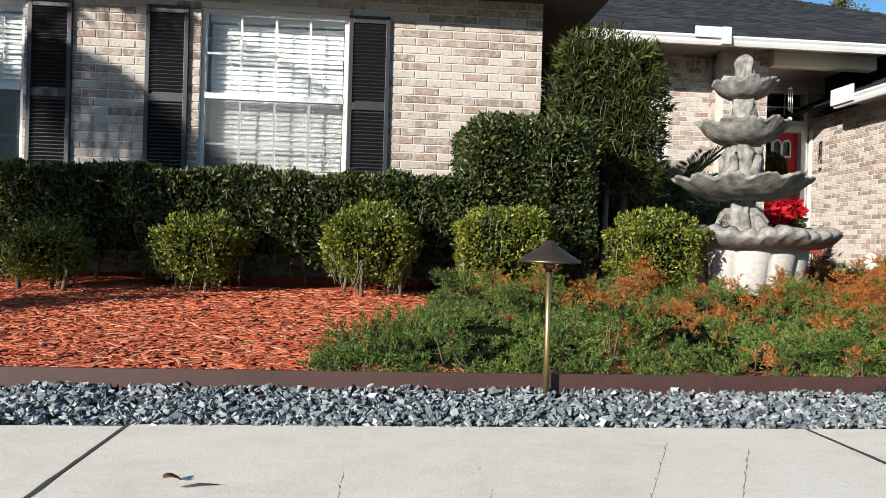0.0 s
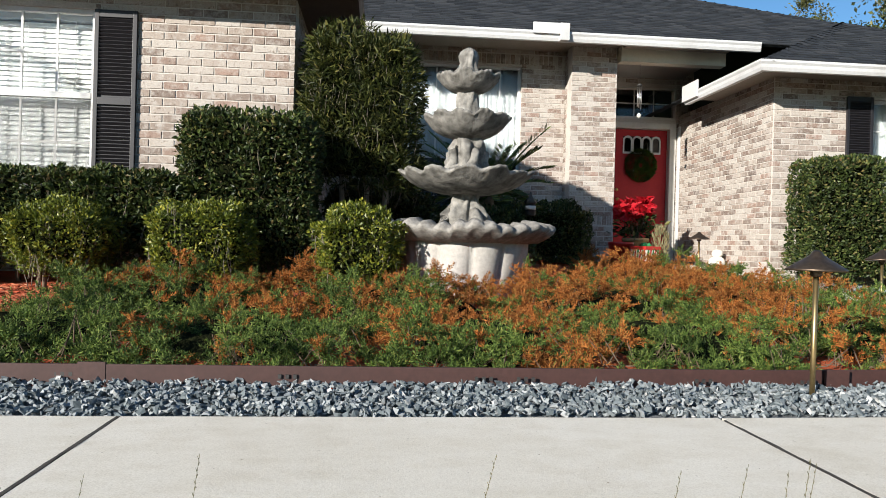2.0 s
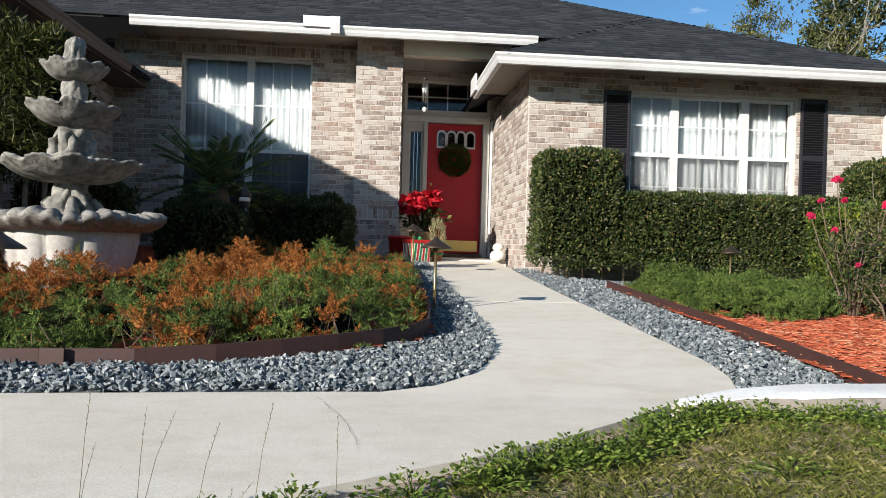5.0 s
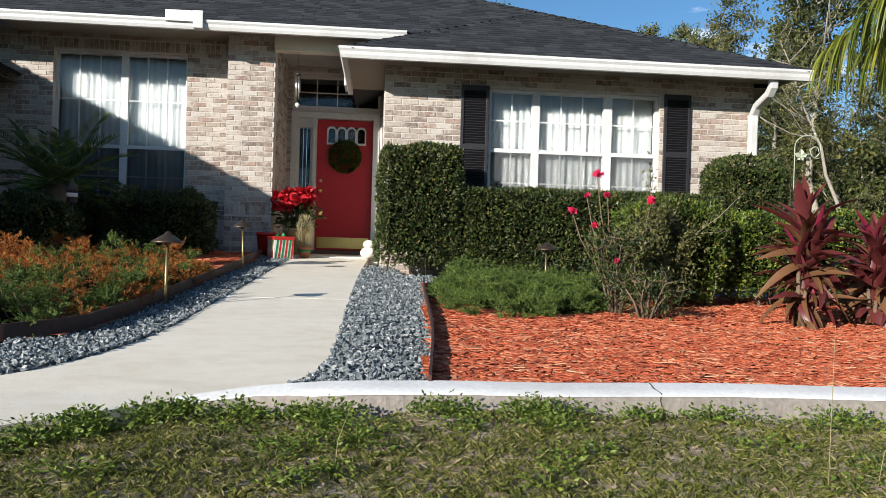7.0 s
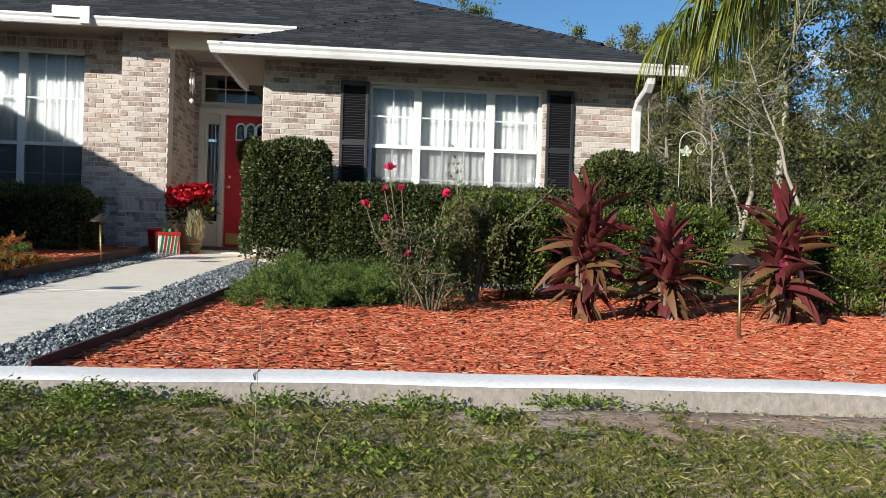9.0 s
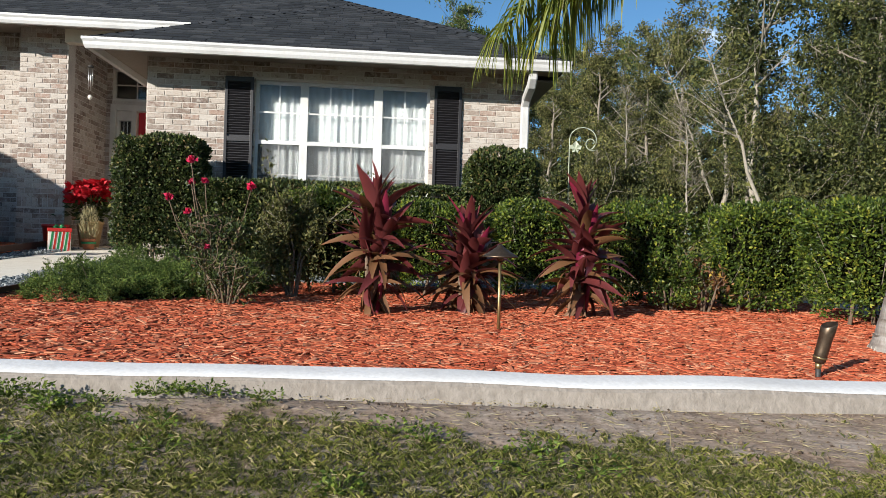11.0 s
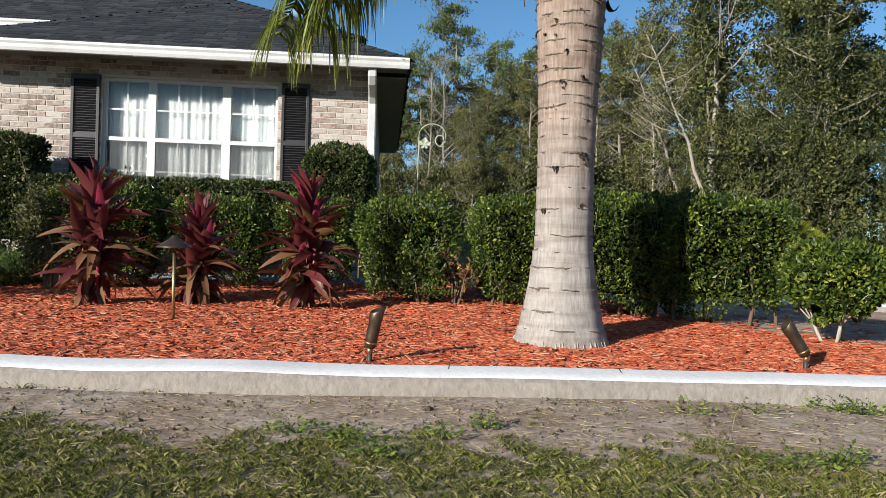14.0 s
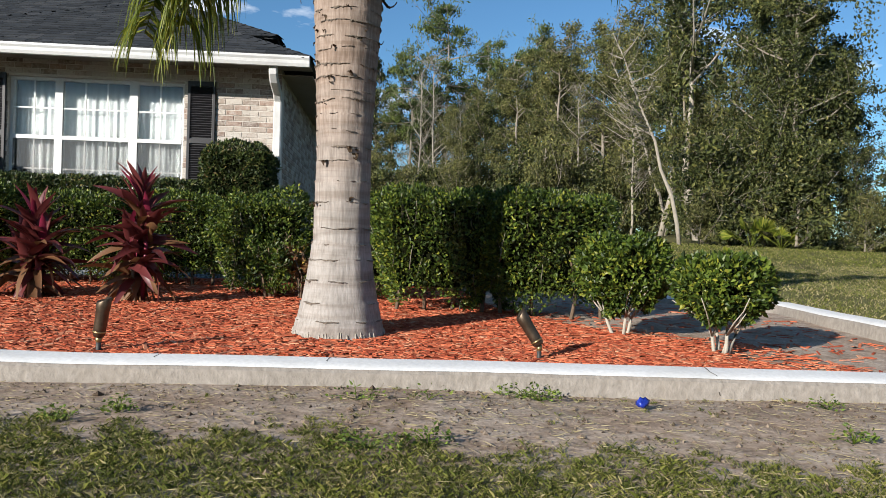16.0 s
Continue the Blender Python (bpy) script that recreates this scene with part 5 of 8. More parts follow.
def round_shrub(centre, radii, material, n, leaf, seed, label, stems):
    """Clipped round shrub: forked bare stems into a leafy uneven head."""
    rng = np.random.default_rng(seed)
    x, y, z = centre
    g = bedf(x, y) + 0.005
    t = thing("boxwood", pose(x, y, g), label, "shrub", "round boxwoods")
    r = np.array(radii)
    mid = np.array([0, 0, z - g])
    ends = []
    for k in range(stems):
        a = 2.4 * k + rng.uniform(-0.3, 0.3)
        d = np.array([math.cos(a) * r[0], math.sin(a) * r[1], 0])
        b0, b1 = d * 0.1 + np.array([0, 0, -0.03]), d * rng.uniform(0.2, 0.4) + np.array([rng.normal() * 0.012, 0, (z - g - r[2]) * rng.uniform(0.6, 1.0)])
        part("stem", tube([tuple(b0), tuple((b0 + b1) / 2 + rng.normal(size=3) * 0.008), tuple(b1)], [0.013, 0.01, 0.008], 8), M_PALEBARK, t, "pale bare stem")
        for q in range(3):
            e = mid + d * rng.uniform(0.35, 0.85) + np.array([rng.normal() * r[0] * 0.4, rng.normal() * r[1] * 0.4, rng.uniform(-0.6, 0.3) * r[2]])
            part("twig", tube([tuple(b1), tuple((b1 + e) / 2 + rng.normal(size=3) * 0.015), tuple(e)], [0.006, 0.004, 0.002], 6), M_PALEBARK, t)
            ends.append(e)
    d = unit(rng.normal(size=(n, 3)))
    d = d[d[:, 2] > -0.8 + 0.4 * np.sin(d[:, 0] * 6 + seed)]
    shape = 1 + wobble(d, 3.0, 0.09, seed) + wobble(d, 8.0, 0.07, seed + 2) - rng.exponential(0.11, len(d))
    q = np.sign(d) * np.abs(d) ** np.array([0.8, 0.8, 0.7]) * r * shape[:, None] + mid
    q[:, :2] *= (1 - 0.4 * np.clip((mid[2] - q[:, 2]) / r[2], 0, 1) ** 1.3)[:, None]
    L = leaf * rng.uniform(0.6, 1.35, len(d))
    v, f = leaf_arrays(q, d * 0.5 + rng.normal(size=d.shape) * 0.6 + np.array([0, 0, 0.35]), L, L * 0.6, rng)
    piece("foliage", np_mesh("foliage", v, f, [material]), None, t)
    # Near-black core that stands for the shade inside the head.
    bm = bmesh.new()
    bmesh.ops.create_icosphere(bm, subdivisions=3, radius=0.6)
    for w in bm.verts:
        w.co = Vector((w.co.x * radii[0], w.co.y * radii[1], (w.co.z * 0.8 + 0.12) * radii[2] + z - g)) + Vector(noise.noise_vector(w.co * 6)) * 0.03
    part("shade_core", bm, M_INNER_SHADE, t)
    return t


round_shrub((14.02, 3.1, 0.45), (0.265, 0.26, 0.225), HEDGE_BRIGHT, 9000, 0.033, 31, "small round boxwood on a short pale stem", 3)
round_shrub((14.37, 2.56, 0.405), (0.235, 0.235, 0.18), HEDGE_BRIGHT, 6500, 0.033, 32, "small round boxwood on several forked bare pale stems", 5)
YEL = "golden clipped bushes"
for i, (x0, x1, z0, z1) in enumerate(((-2.3, -1.9, 0.24, 0.6), (-1.4, -0.92, 0.24, 0.7), (-0.36, 0.24, 0.26, 0.765), (0.53, 1.17, 0.24, 0.8), (1.64, 2.18, 0.24, 0.78))):
    clipped_shrub("bush", (x0, 4.72, z0), (x1, 4.72 + max(0.45, x1 - x0), z1), HEDGE_YELLOW, 6500, 0.03, 40 + i, "small clipped yellow-green bush in the bed", "bush", YEL, 0.12, 3, 0.12 if i > 2 else 0.24, ragged=1.9, taper=0.22 if i > 2 else 0.4, twiggy=60)


def loose_shrub(name, centre, size, material, n, leaf, seed, label, category="shrub", narrow=0.3, stems=6, upright=0.6, stem_mat=None, group=""):
    """Open shrub: stems that fork outwards, leaves in clumps at the twig ends."""
    rng = np.random.default_rng(seed)
    x, y, z = centre
    t = thing(name, pose(x, y, z), label, category, group)
    bm = bmesh.new()
    tips = []
    for k in range(stems):
        a = rng.uniform(0, 2 * np.pi)
        r = rng.uniform(0.4, 1.0)
        tip = np.array([np.cos(a) * size[0] * r, np.sin(a) * size[1] * r, size[2] * rng.uniform(0.7, 1.0)])
        mid = tip * np.array([0.35, 0.35, 0.5]) + rng.normal(size=3) * 0.02
        tube([(tip[0] * 0.08, tip[1] * 0.08, -0.03), tuple(mid), tuple(tip * 0.97)], [0.012, 0.008, 0.003], 6, bm)
        for q in range(5):
            f = rng.uniform(0.35, 1.0)
            b = mid * (1 - f) + tip * f
            e = b + np.array([rng.normal() * size[0] * 0.35, rng.normal() * size[1] * 0.35, abs(rng.normal()) * size[2] * 0.16])
            tube([tuple(b), tuple((b + e) / 2 + rng.normal(size=3) * 0.01), tuple(e)], [0.004, 0.003, 0.0015], 5, bm)
            tips.append((b, e))
    tagged(part("branchwork", bm, stem_mat or M_TWIG, t), kind="stuff")
    seg = rng.integers(0, len(tips), n)
    bs, es = np.array([b for b, e in tips]), np.array([e for b, e in tips])
    u = rng.random(n)[:, None]
    P = bs[seg] * (1 - u) + es[seg] * u + rng.normal(size=(n, 3)) * np.array(size) * 0.07
    P[:, 2] -= (rng.random(n) < 0.35) * rng.random(n) * P[:, 2] * 0.75
    P = P[P[:, 2] > 0.03]
    way = rng.normal(size=P.shape) + np.array([0, 0, upright])
    L = leaf * rng.uniform(0.6, 1.3, len(P))
    v, f = leaf_arrays(P, way, L, L * narrow, rng)
    piece("foliage", np_mesh("foliage", v, f, [material]), None, t)
    return t


# tall podocarpus against the shaded wall, rose bush, small shrubs
clipped_shrub("podocarpus_shrub", (1.48, 5.9, 0.95), (2.3, 6.5, 2.28), SHRUB_OLIVE, 4300, 0.075, 51, "tall olive-green podocarpus shrub against the wall", "shrub", "", 0.07, 0, 0.1, narrow=0.2, ragged=3.0, twiggy=70)
bm = bmesh.new()
for dx in (-0.15, 0.05, 0.2):
    tube([(dx * 0.6, 0, -0.05), (dx, 0.02, 0.5), (dx * 1.2, 0, 1.3)], [0.03, 0.026, 0.016], 8, bm)
part("trunk", bm, M_BARK, bpy.data.objects["podocarpus_shrub"])
rosebush = loose_shrub("rose_bush", (8.38, 4.6, 0.12), (0.27, 0.22, 0.66), HEDGE_DARK, 1500, 0.035, 52, "thin leggy rose bush with pink and red blooms", narrow=0.5, stems=12, stem_mat=M_TWIG)
loose_shrub("shrub", (8.88, 5.02, 0.12), (0.29, 0.24, 0.78), TREE_B, 6500, 0.035, 53, "open green shrub with pale crossing stems", narrow=0.5, stems=13, stem_mat=M_TREEBARK, group="open shrubs")
loose_shrub("shrub", (11.75, 4.75, 0.1), (0.26, 0.2, 0.45), HEDGE_BRIGHT, 3000, 0.035, 54, "thin low shrub with russet lower leaves", narrow=0.5, stems=9, group="open shrubs")
loose_shrub("shrub", (12.0, 4.7, 0.1), (0.14, 0.12, 0.4), TI_BROWN, 260, 0.05, 55, "small browned shrub beside the hedge", narrow=0.5, stems=7, group="open shrubs")
loose_shrub("shrub", (8.52, 4.38, 0.1), (0.24, 0.18, 0.34), HEDGE_DARK, 1500, 0.03, 56, "low sparse shrub at the mulch edge", narrow=0.4, stems=10, group="open shrubs")
for lo, hi in (((3.45, 8.55, 0.35), (4.6, 9.2, 1.1)), ((1.6, 6.7, 0.3), (2.5, 7.3, 1.15)), ((2.2, 8.9, 0.35), (3.3, 9.5, 1.0)), ((2.75, 7.15, 0.3), (3.6, 7.6, 0.95))):
    clipped_shrub("shrub", lo, hi, HEDGE_DARK, 3600, 0.045, int(lo[0] * 10), "dark green shrub in the shade of the wall", "shrub", "shaded shrubs", 0.14, 4, 0.1, ragged=2.0)


def rose(parent, x, y, z, r, seed):
    rng = np.random.default_rng(seed)
    n = 34
    a = rng.uniform(0, 2 * np.pi, n)
    tilt = rng.uniform(0.1, 1.2, n)
    way = np.stack([np.cos(a) * np.sin(tilt), np.sin(a) * np.sin(tilt), np.cos(tilt)], 1)
    v, f = leaf_arrays(rng.normal(size=(n, 3)) * r * 0.2, way, r * rng.uniform(0.8, 1.2, n), r * 0.9, rng, 0.4)
    o = parent.matrix_basis.translation
    bx, by, bz = x - o.x, y - o.y, z - o.z
    cane = part("cane", tube([(bx * 0.3, by * 0.3, bz * 0.35), (bx * 0.8, by * 0.8, bz * 0.75), (bx, by, bz)], [0.005, 0.004, 0.003], 5), M_TWIG, parent)
    piece("bloom", np_mesh("bloom", v + np.array([bx, by, bz]), f, [ROSE]), None, cane, "open pink-red rose bloom")


for i, (t_, x, y, r) in enumerate(((8.21, 4.56, 1.12, 0.036), (8.3, 4.6, 0.98, 0.03), (8.62, 4.6, 0.95, 0.036), (8.05, 4.6, 0.86, 0.034), (8.2, 4.55, 0.76, 0.028), (8.18, 4.7, 0.98, 0.028), (8.35, 4.5, 0.52, 0.024))):
    rose(rosebush, t_, x, y, r, 70 + i)


# ground-cover junipers: clumps of short plumes, some browned
def juniper_clumps(outline, per_m2, plumes, seed):
    """Roots of the plumes, the clump each belongs to, and how near the rim it grows."""
    rng = np.random.default_rng(seed)
    q = np.array(outline)
    C = scatter(outline, per_m2, rng)
    k = np.repeat(np.arange(len(C)), plumes)
    P = C[k] + rng.normal(size=(len(k), 2)) * 0.02
    edge = np.full(len(C), 9.0)
    for a, b in zip(q, np.roll(q, -1, 0)):
        ab = b - a
        u = np.clip(((C - a) @ ab) / (ab @ ab), 0, 1)
        edge = np.minimum(edge, np.linalg.norm(C - a - u[:, None] * ab, axis=1))
    return C, P, k, np.clip(edge / 0.12, 0.12, 1) ** 0.6, rng


def grow_plumes(t, centre, C, P, k, rise, rng, height, rust, seed, twigs=200):
    """Bottle-brush plumes that rise from each clump, over bare crossing branches."""
    n, m = len(P), len(C)
    flat3 = np.c_[C, C[:, :1] * 0]
    lump = 0.8 + 0.22 * wobble(flat3, 4.0, 1.0, seed) + 0.25 * wobble(flat3, 10.0, 1.0, seed + 2)
    ch = height * np.maximum(lump, 0.5) * (0.3 + 0.7 * rise) * rng.uniform(0.6, 1.12, m)
    L = rng.uniform(0.055, 0.11, n)
    a = rng.uniform(0, 2 * np.pi, n)
    s = rng.uniform(0.15, 1.0, n)
    way = unit(np.c_[np.cos(a) * s, np.sin(a) * s - 0.12, rng.uniform(0.15, 1.0, n)])
    bz = bed(P[:, 0], P[:, 1])
    root = np.c_[P, bz + np.maximum(0.015, ch[k] - 0.075 - rng.random(n) * 0.05)]
    q = 27
    u = np.linspace(0.04, 1, q)
    side = unit(np.cross(way, rng.normal(size=(n, 3))))
    up2 = np.cross(side, way)
    droop = np.array([0, 0, -0.25])
    B = (root[:, None] + way[:, None] * (L[:, None] * u)[..., None] + droop * (L[:, None] * u * u)[..., None]).reshape(-1, 3)
    ang = (np.arange(q) * 2.4)[None] + rng.uniform(0, 6.28, n)[:, None]
    W = way[:, None] * 0.75 + (side[:, None] * np.cos(ang)[..., None] + up2[:, None] * np.sin(ang)[..., None]) * (1.0 - 0.55 * u)[None, :, None]
    W = W.reshape(-1, 3) + rng.normal(size=(n * q, 3)) * 0.2
    LL = np.repeat(L, q) * np.tile(0.26 - 0.1 * u, n) * rng.uniform(0.8, 1.2, n * q)
    v, f = leaf_arrays(B, W, LL, LL * 0.27, rng)
    patch = 0.7 * wobble(np.c_[C[:, :1] * 0.7, C[:, 1:] * 1.4, C[:, :1] * 0], 3.4, 1.0, 4.0) + 0.9 * wobble(np.c_[C[:, :1] * 0.8, C[:, 1:] * 1.2, C[:, :1] * 0], 8.0, 1.0, 9.0) + rng.normal(size=m) * 0.25
    own = patch + rust(C)
    is_rust = (own[k] + rng.normal(size=n) * 0.12 + 0.25 * (way[:, 2] - 0.5)) > 0.0
    org = np.array([centre[0], centre[1], bedf(*centre)])
    quads = v.reshape(-1, 4, 3)
    for nm, mask, mat in (("green_sprays", ~is_rust, JUNIPER), ("browned_sprays", is_rust, JUNIPER_RUST)):
        if mask.any():
            vv = quads[np.repeat(mask, q)].reshape(-1, 3)
            piece(nm, np_mesh(nm, vv - org, np.arange(len(vv)).reshape(-1, 4), [mat]), None, t)
    # Near-black mound under the plumes: painted shade for the gaps.
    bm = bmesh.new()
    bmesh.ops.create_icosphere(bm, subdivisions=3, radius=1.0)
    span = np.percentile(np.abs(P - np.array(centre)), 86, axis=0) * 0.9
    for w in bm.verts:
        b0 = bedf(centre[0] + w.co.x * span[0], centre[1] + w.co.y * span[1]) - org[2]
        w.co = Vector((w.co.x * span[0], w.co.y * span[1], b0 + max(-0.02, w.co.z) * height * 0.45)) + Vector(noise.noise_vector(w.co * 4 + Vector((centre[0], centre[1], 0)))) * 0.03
    part("shade_core", bm, M_INNER_SHADE, t, "near-black core for the shade among the inner twigs")
    bm = bmesh.new()
    for i in rng.integers(0, n, twigs):
        p = root[i]
        g = np.array([p[0] + rng.uniform(-0.16, 0.16), p[1] + rng.uniform(-0.05, 0.14), bz[i] + 0.01])
        tube([tuple(g - org), tuple((g * 0.5 + p * 0.5 + np.array([0, -0.02, -0.03])) - org), tuple(p - org)], [0.004, 0.003, 0.0015], 4, bm)
    tagged(part("branchwork", bm, M_TWIG, t, "bare woody branches"), kind="stuff")


JUN = [(-0.2, 2.6), (1.1, 2.55), (2.5, 2.55), (3.6, 2.57), (4.1, 2.62), (4.5, 2.79), (4.85, 2.98), (5.1, 3.2), (5.22, 3.5), (5.26, 4.2), (5.25, 5.6), (5.2, 6.6), (3.9, 6.6), (3.45, 5.5), (3.2, 4.75), (2.5, 4.6), (1.4, 4.55), (0.4, 4.45), (0.05, 3.6), (-0.25, 3.0)]
SEAMS = [(0.45, 3.2), (1.45, 3.4), (2.5, 3.3), (3.5, 3.3), (4.5, 3.4), (1.0, 4.2), (2.2, 4.2), (3.4, 4.3), (4.55, 4.6), (4.6, 5.8)]


def rust_left(p):
    return -1.25 + np.interp(p[:, 0], [-0.3, 0.8, 1.6, 2.6, 3.6, 4.6, 5.2], [0.0, 0.1, 0.5, 0.8, 0.75, 0.5, 0.45]) + np.interp(p[:, 1], [2.5, 3.0, 3.8, 5.0, 6.5], [-0.4, 0.0, 0.45, 0.75, 0.85])


C_all, P_all, k_all, rise_all, rng = juniper_clumps(JUN, 175, 9, 81)
near = np.argmin(((C_all[:, None] - np.array(SEAMS)[None]) ** 2).sum(-1) + 0.05 * wobble(np.c_[C_all, C_all[:, :1] * 0], 3, 1, 2)[:, None], 1)
for j, s in enumerate(SEAMS):
    mine = np.where(near == j)[0]
    pick = np.isin(k_all, mine)
    t = thing("creeping_juniper", pose(s[0], s[1], bedf(*s)), "low spreading juniper with rust-orange browned tips" if j > 1 and j != 5 else "low spreading green juniper at the gravel edge", "juniper", "creeping junipers")
    hgt = (0.26 if s[1] < 4 else 0.36) if s[0] < 4 else 0.36
    grow_plumes(t, s, C_all[mine], P_all[pick], np.searchsorted(mine, k_all[pick]), rise_all[mine], np.random.default_rng(90 + j), hgt, rust_left, 5.0, 420 if s[1] < 4 else 60)

JUNR = [(7.13, 5.2), (7.16, 4.45), (7.4, 4.08), (7.8, 4.12), (8.2, 4.5), (8.6, 5.2), (8.6, 6.0), (7.8, 6.3), (7.25, 6.2)]
C_r, P_r, k_r, rise_r, rng = juniper_clumps(JUNR, 230, 9, 82)
t = thing("creeping_juniper", pose(7.8, 5.1, bedf(7.8, 5.1)), "low spreading bright green juniper in the mulch", "juniper", "creeping junipers")
grow_plumes(t, (7.8, 5.1), C_r, P_r, k_r, rise_r, rng, 0.31, lambda p: np.full(len(p), -3.0), 6.0, 90)


# ---- loose pieces ----
def stone_shapes(rng, count):
    """Angular stones: skewed, chipped blocks."""
    v0 = np.array([(x, y, z) for x in (-1, 1) for y in (-1, 1) for z in (-1, 1)], float) * 0.72
    f0 = np.array([(0, 1, 3), (0, 3, 2), (4, 6, 7), (4, 7, 5), (0, 4, 5), (0, 5, 1), (2, 3, 7), (2, 7, 6), (0, 2, 6), (0, 6, 4), (1, 5, 7), (1, 7, 3)])
    out = []
    for _ in range(count):
        out.append((v0 * rng.uniform(0.45, 1.3, (8, 1)) + rng.normal(size=(8, 3)) * 0.16) * np.array([1.15, rng.uniform(0.6, 1.0), rng.uniform(0.3, 0.6)]))
    return out, f0


def turns(n, rng, tilt):
    ax = rng.normal(size=(n, 3))
    a, b = rng.uniform(0, 2 * np.pi, n), rng.normal(size=n) * tilt
    c = rng.normal(size=n) * tilt
    ca, sa, cb, sb, cc, sc = np.cos(a), np.sin(a), np.cos(b), np.sin(b), np.cos(c), np.sin(c)
    Rz = np.zeros((n, 3, 3)); Rz[:, 0, 0] = ca; Rz[:, 0, 1] = -sa; Rz[:, 1, 0] = sa; Rz[:, 1, 1] = ca; Rz[:, 2, 2] = 1
    Rx = np.zeros((n, 3, 3)); Rx[:, 0, 0] = 1; Rx[:, 1, 1] = cb; Rx[:, 1, 2] = -sb; Rx[:, 2, 1] = sb; Rx[:, 2, 2] = cb
    Ry = np.zeros((n, 3, 3)); Ry[:, 1, 1] = 1; Ry[:, 0, 0] = cc; Ry[:, 0, 2] = sc; Ry[:, 2, 0] = -sc; Ry[:, 2, 2] = cc
    return Rz @ Rx @ Ry


def lay_stones(parent, outline, per_m2, seed, single_box):
    rng = np.random.default_rng(seed)
    p = scatter(outline, per_m2, rng)
    p = p[rng.random(len(p)) < np.interp(p[:, 1], [3.0, 5.5, 8.0], [1.0, 0.55, 0.3])]
    shapes, f0 = stone_shapes(rng, 24)
    n = len(p)
    size = rng.uniform(0.006, 0.0145, n)
    z = gravel_z(p[:, 0], p[:, 1]) + 0.008 + rng.uniform(0.0, 0.022, n) + 0.008 * wobble(np.c_[p, p[:, :1] * 0], 6, 1, seed)
    R = turns(n, rng, 0.65)
    which = rng.integers(0, len(shapes), n)
    V = np.einsum("nij,nkj->nki", R, np.array(shapes)[which]) * size[:, None, None] + np.c_[p, z][:, None]
    x0, x1 = single_box
    single = np.where((p[:, 0] > x0) & (p[:, 0] < x1))[0][:300]
    rest = np.setdiff1d(np.arange(n), single)
    F = (f0[None] + (np.arange(len(rest)) * len(shapes[0]))[:, None, None]).reshape(-1, 3)
    tagged(piece("loose_stones", np_mesh("loose_stones", V[rest].reshape(-1, 3), F, [M_STONE]), None, parent), kind="stuff")
    meshes = [np_mesh("stone", s, f0, [M_STONE_ONE]) for s in shapes]
    for i in single:
        m = Matrix(R[i].tolist()).to_4x4()
        piece("stone", meshes[which[i]], None, parent, m=Matrix.Translation((p[i, 0], p[i, 1], z[i])) @ m @ Matrix.Scale(size[i], 4))


lay_stones(gravel_left, GRAVEL_L, 5200, 101, (2.6, 3.3))
lay_stones(gravel_right, GRAVEL_R, 3600, 102, (6.5, 6.75))


def lay_chips(parent, outline, per_m2, seed, single_box, lift):
    rng = np.random.default_rng(seed)
    p = scatter(outline, per_m2, rng)
    p = p[rng.random(len(p)) < np.interp(p[:, 1], [2.8, 5.0], [1.0, 0.45])]
    n = len(p)
    v0 = np.array([(-1, -0.5, 0), (1, -0.42, 0), (0.92, 0.5, 0), (-0.9, 0.42, 0), (-1, -0.4, 1), (0.95, -0.3, 1), (0.9, 0.4, 1), (-0.88, 0.36, 1)], float) * np.array([0.5, 1, 1])
    f0 = np.array([(4, 5, 6, 7), (0, 1, 5, 4), (1, 2, 6, 5), (2, 3, 7, 6), (3, 0, 4, 7)])
    length = rng.gamma(4.0, 0.014, n) + 0.022
    dims = np.stack([length, rng.uniform(0.007, 0.025, n), rng.uniform(0.0014, 0.004, n)], 1)
    R = turns(n, rng, 0.09)
    z = bed(p[:, 0], p[:, 1]) + lift + rng.uniform(0.0, 0.005, n) + 0.002 * wobble(np.c_[p, p[:, :1] * 0], 5, 1, seed)
    V = np.einsum("nij,nkj->nki", R, v0[None] * dims[:, None]) + np.c_[p, z][:, None]
    x0, x1, y1 = single_box
    single = np.where((p[:, 0] > x0) & (p[:, 0] < x1) & (p[:, 1] < y1))[0][:300]
    rest = np.setdiff1d(np.arange(n), single)
    F = (f0[None] + (np.arange(len(rest)) * 8)[:, None, None]).reshape(-1, 4)
    tagged(piece("wood_chips", np_mesh("wood_chips", V[rest].reshape(-1, 3), F, [M_CHIP]), None, parent), kind="stuff")
    me = np_mesh("chip", v0, f0, [M_CHIP_ONE])
    for i in single:
        m = Matrix(R[i].tolist()).to_4x4()
        piece("chip", me, None, parent, m=Matrix.Translation((p[i, 0], p[i, 1], z[i])) @ m @ Matrix.Diagonal((*dims[i], 1)))


lay_chips(mulch_left, [(-4.2, 2.43), (0.6, 2.43), (0.6, 5.2), (-4.2, 5.2)], 1900, 111, (-1.2, -0.3, 2.9), 0.014)
lay_chips(mulch_left, [(3.3, 6.4), (5.15, 6.4), (5.15, 9.3), (3.3, 9.3)], 900, 112, (9, 9, 0), 0.014)
lay_chips(mulch_right, BED_R, 1750, 113, (9.0, 9.8, 2.6), 0.022)
lay_chips(mulch_right, [(14.4, 1.95), (15.1, 1.93), (14.85, 2.3), (14.7, 2.9), (14.25, 3.35), (14.0, 3.9), (13.7, 4.4), (13.3, 4.4), (14.2, 2.9)], 420, 114, (99, 99, 0), 0.012)
lay_chips(mulch_right, [(14.6, 1.95), (15.5, 1.9), (15.6, 4.2), (14.9, 5.0), (13.6, 5.6), (13.8, 4.2), (14.5, 2.9)], 90, 115, (99, 99, 0), 0.01)


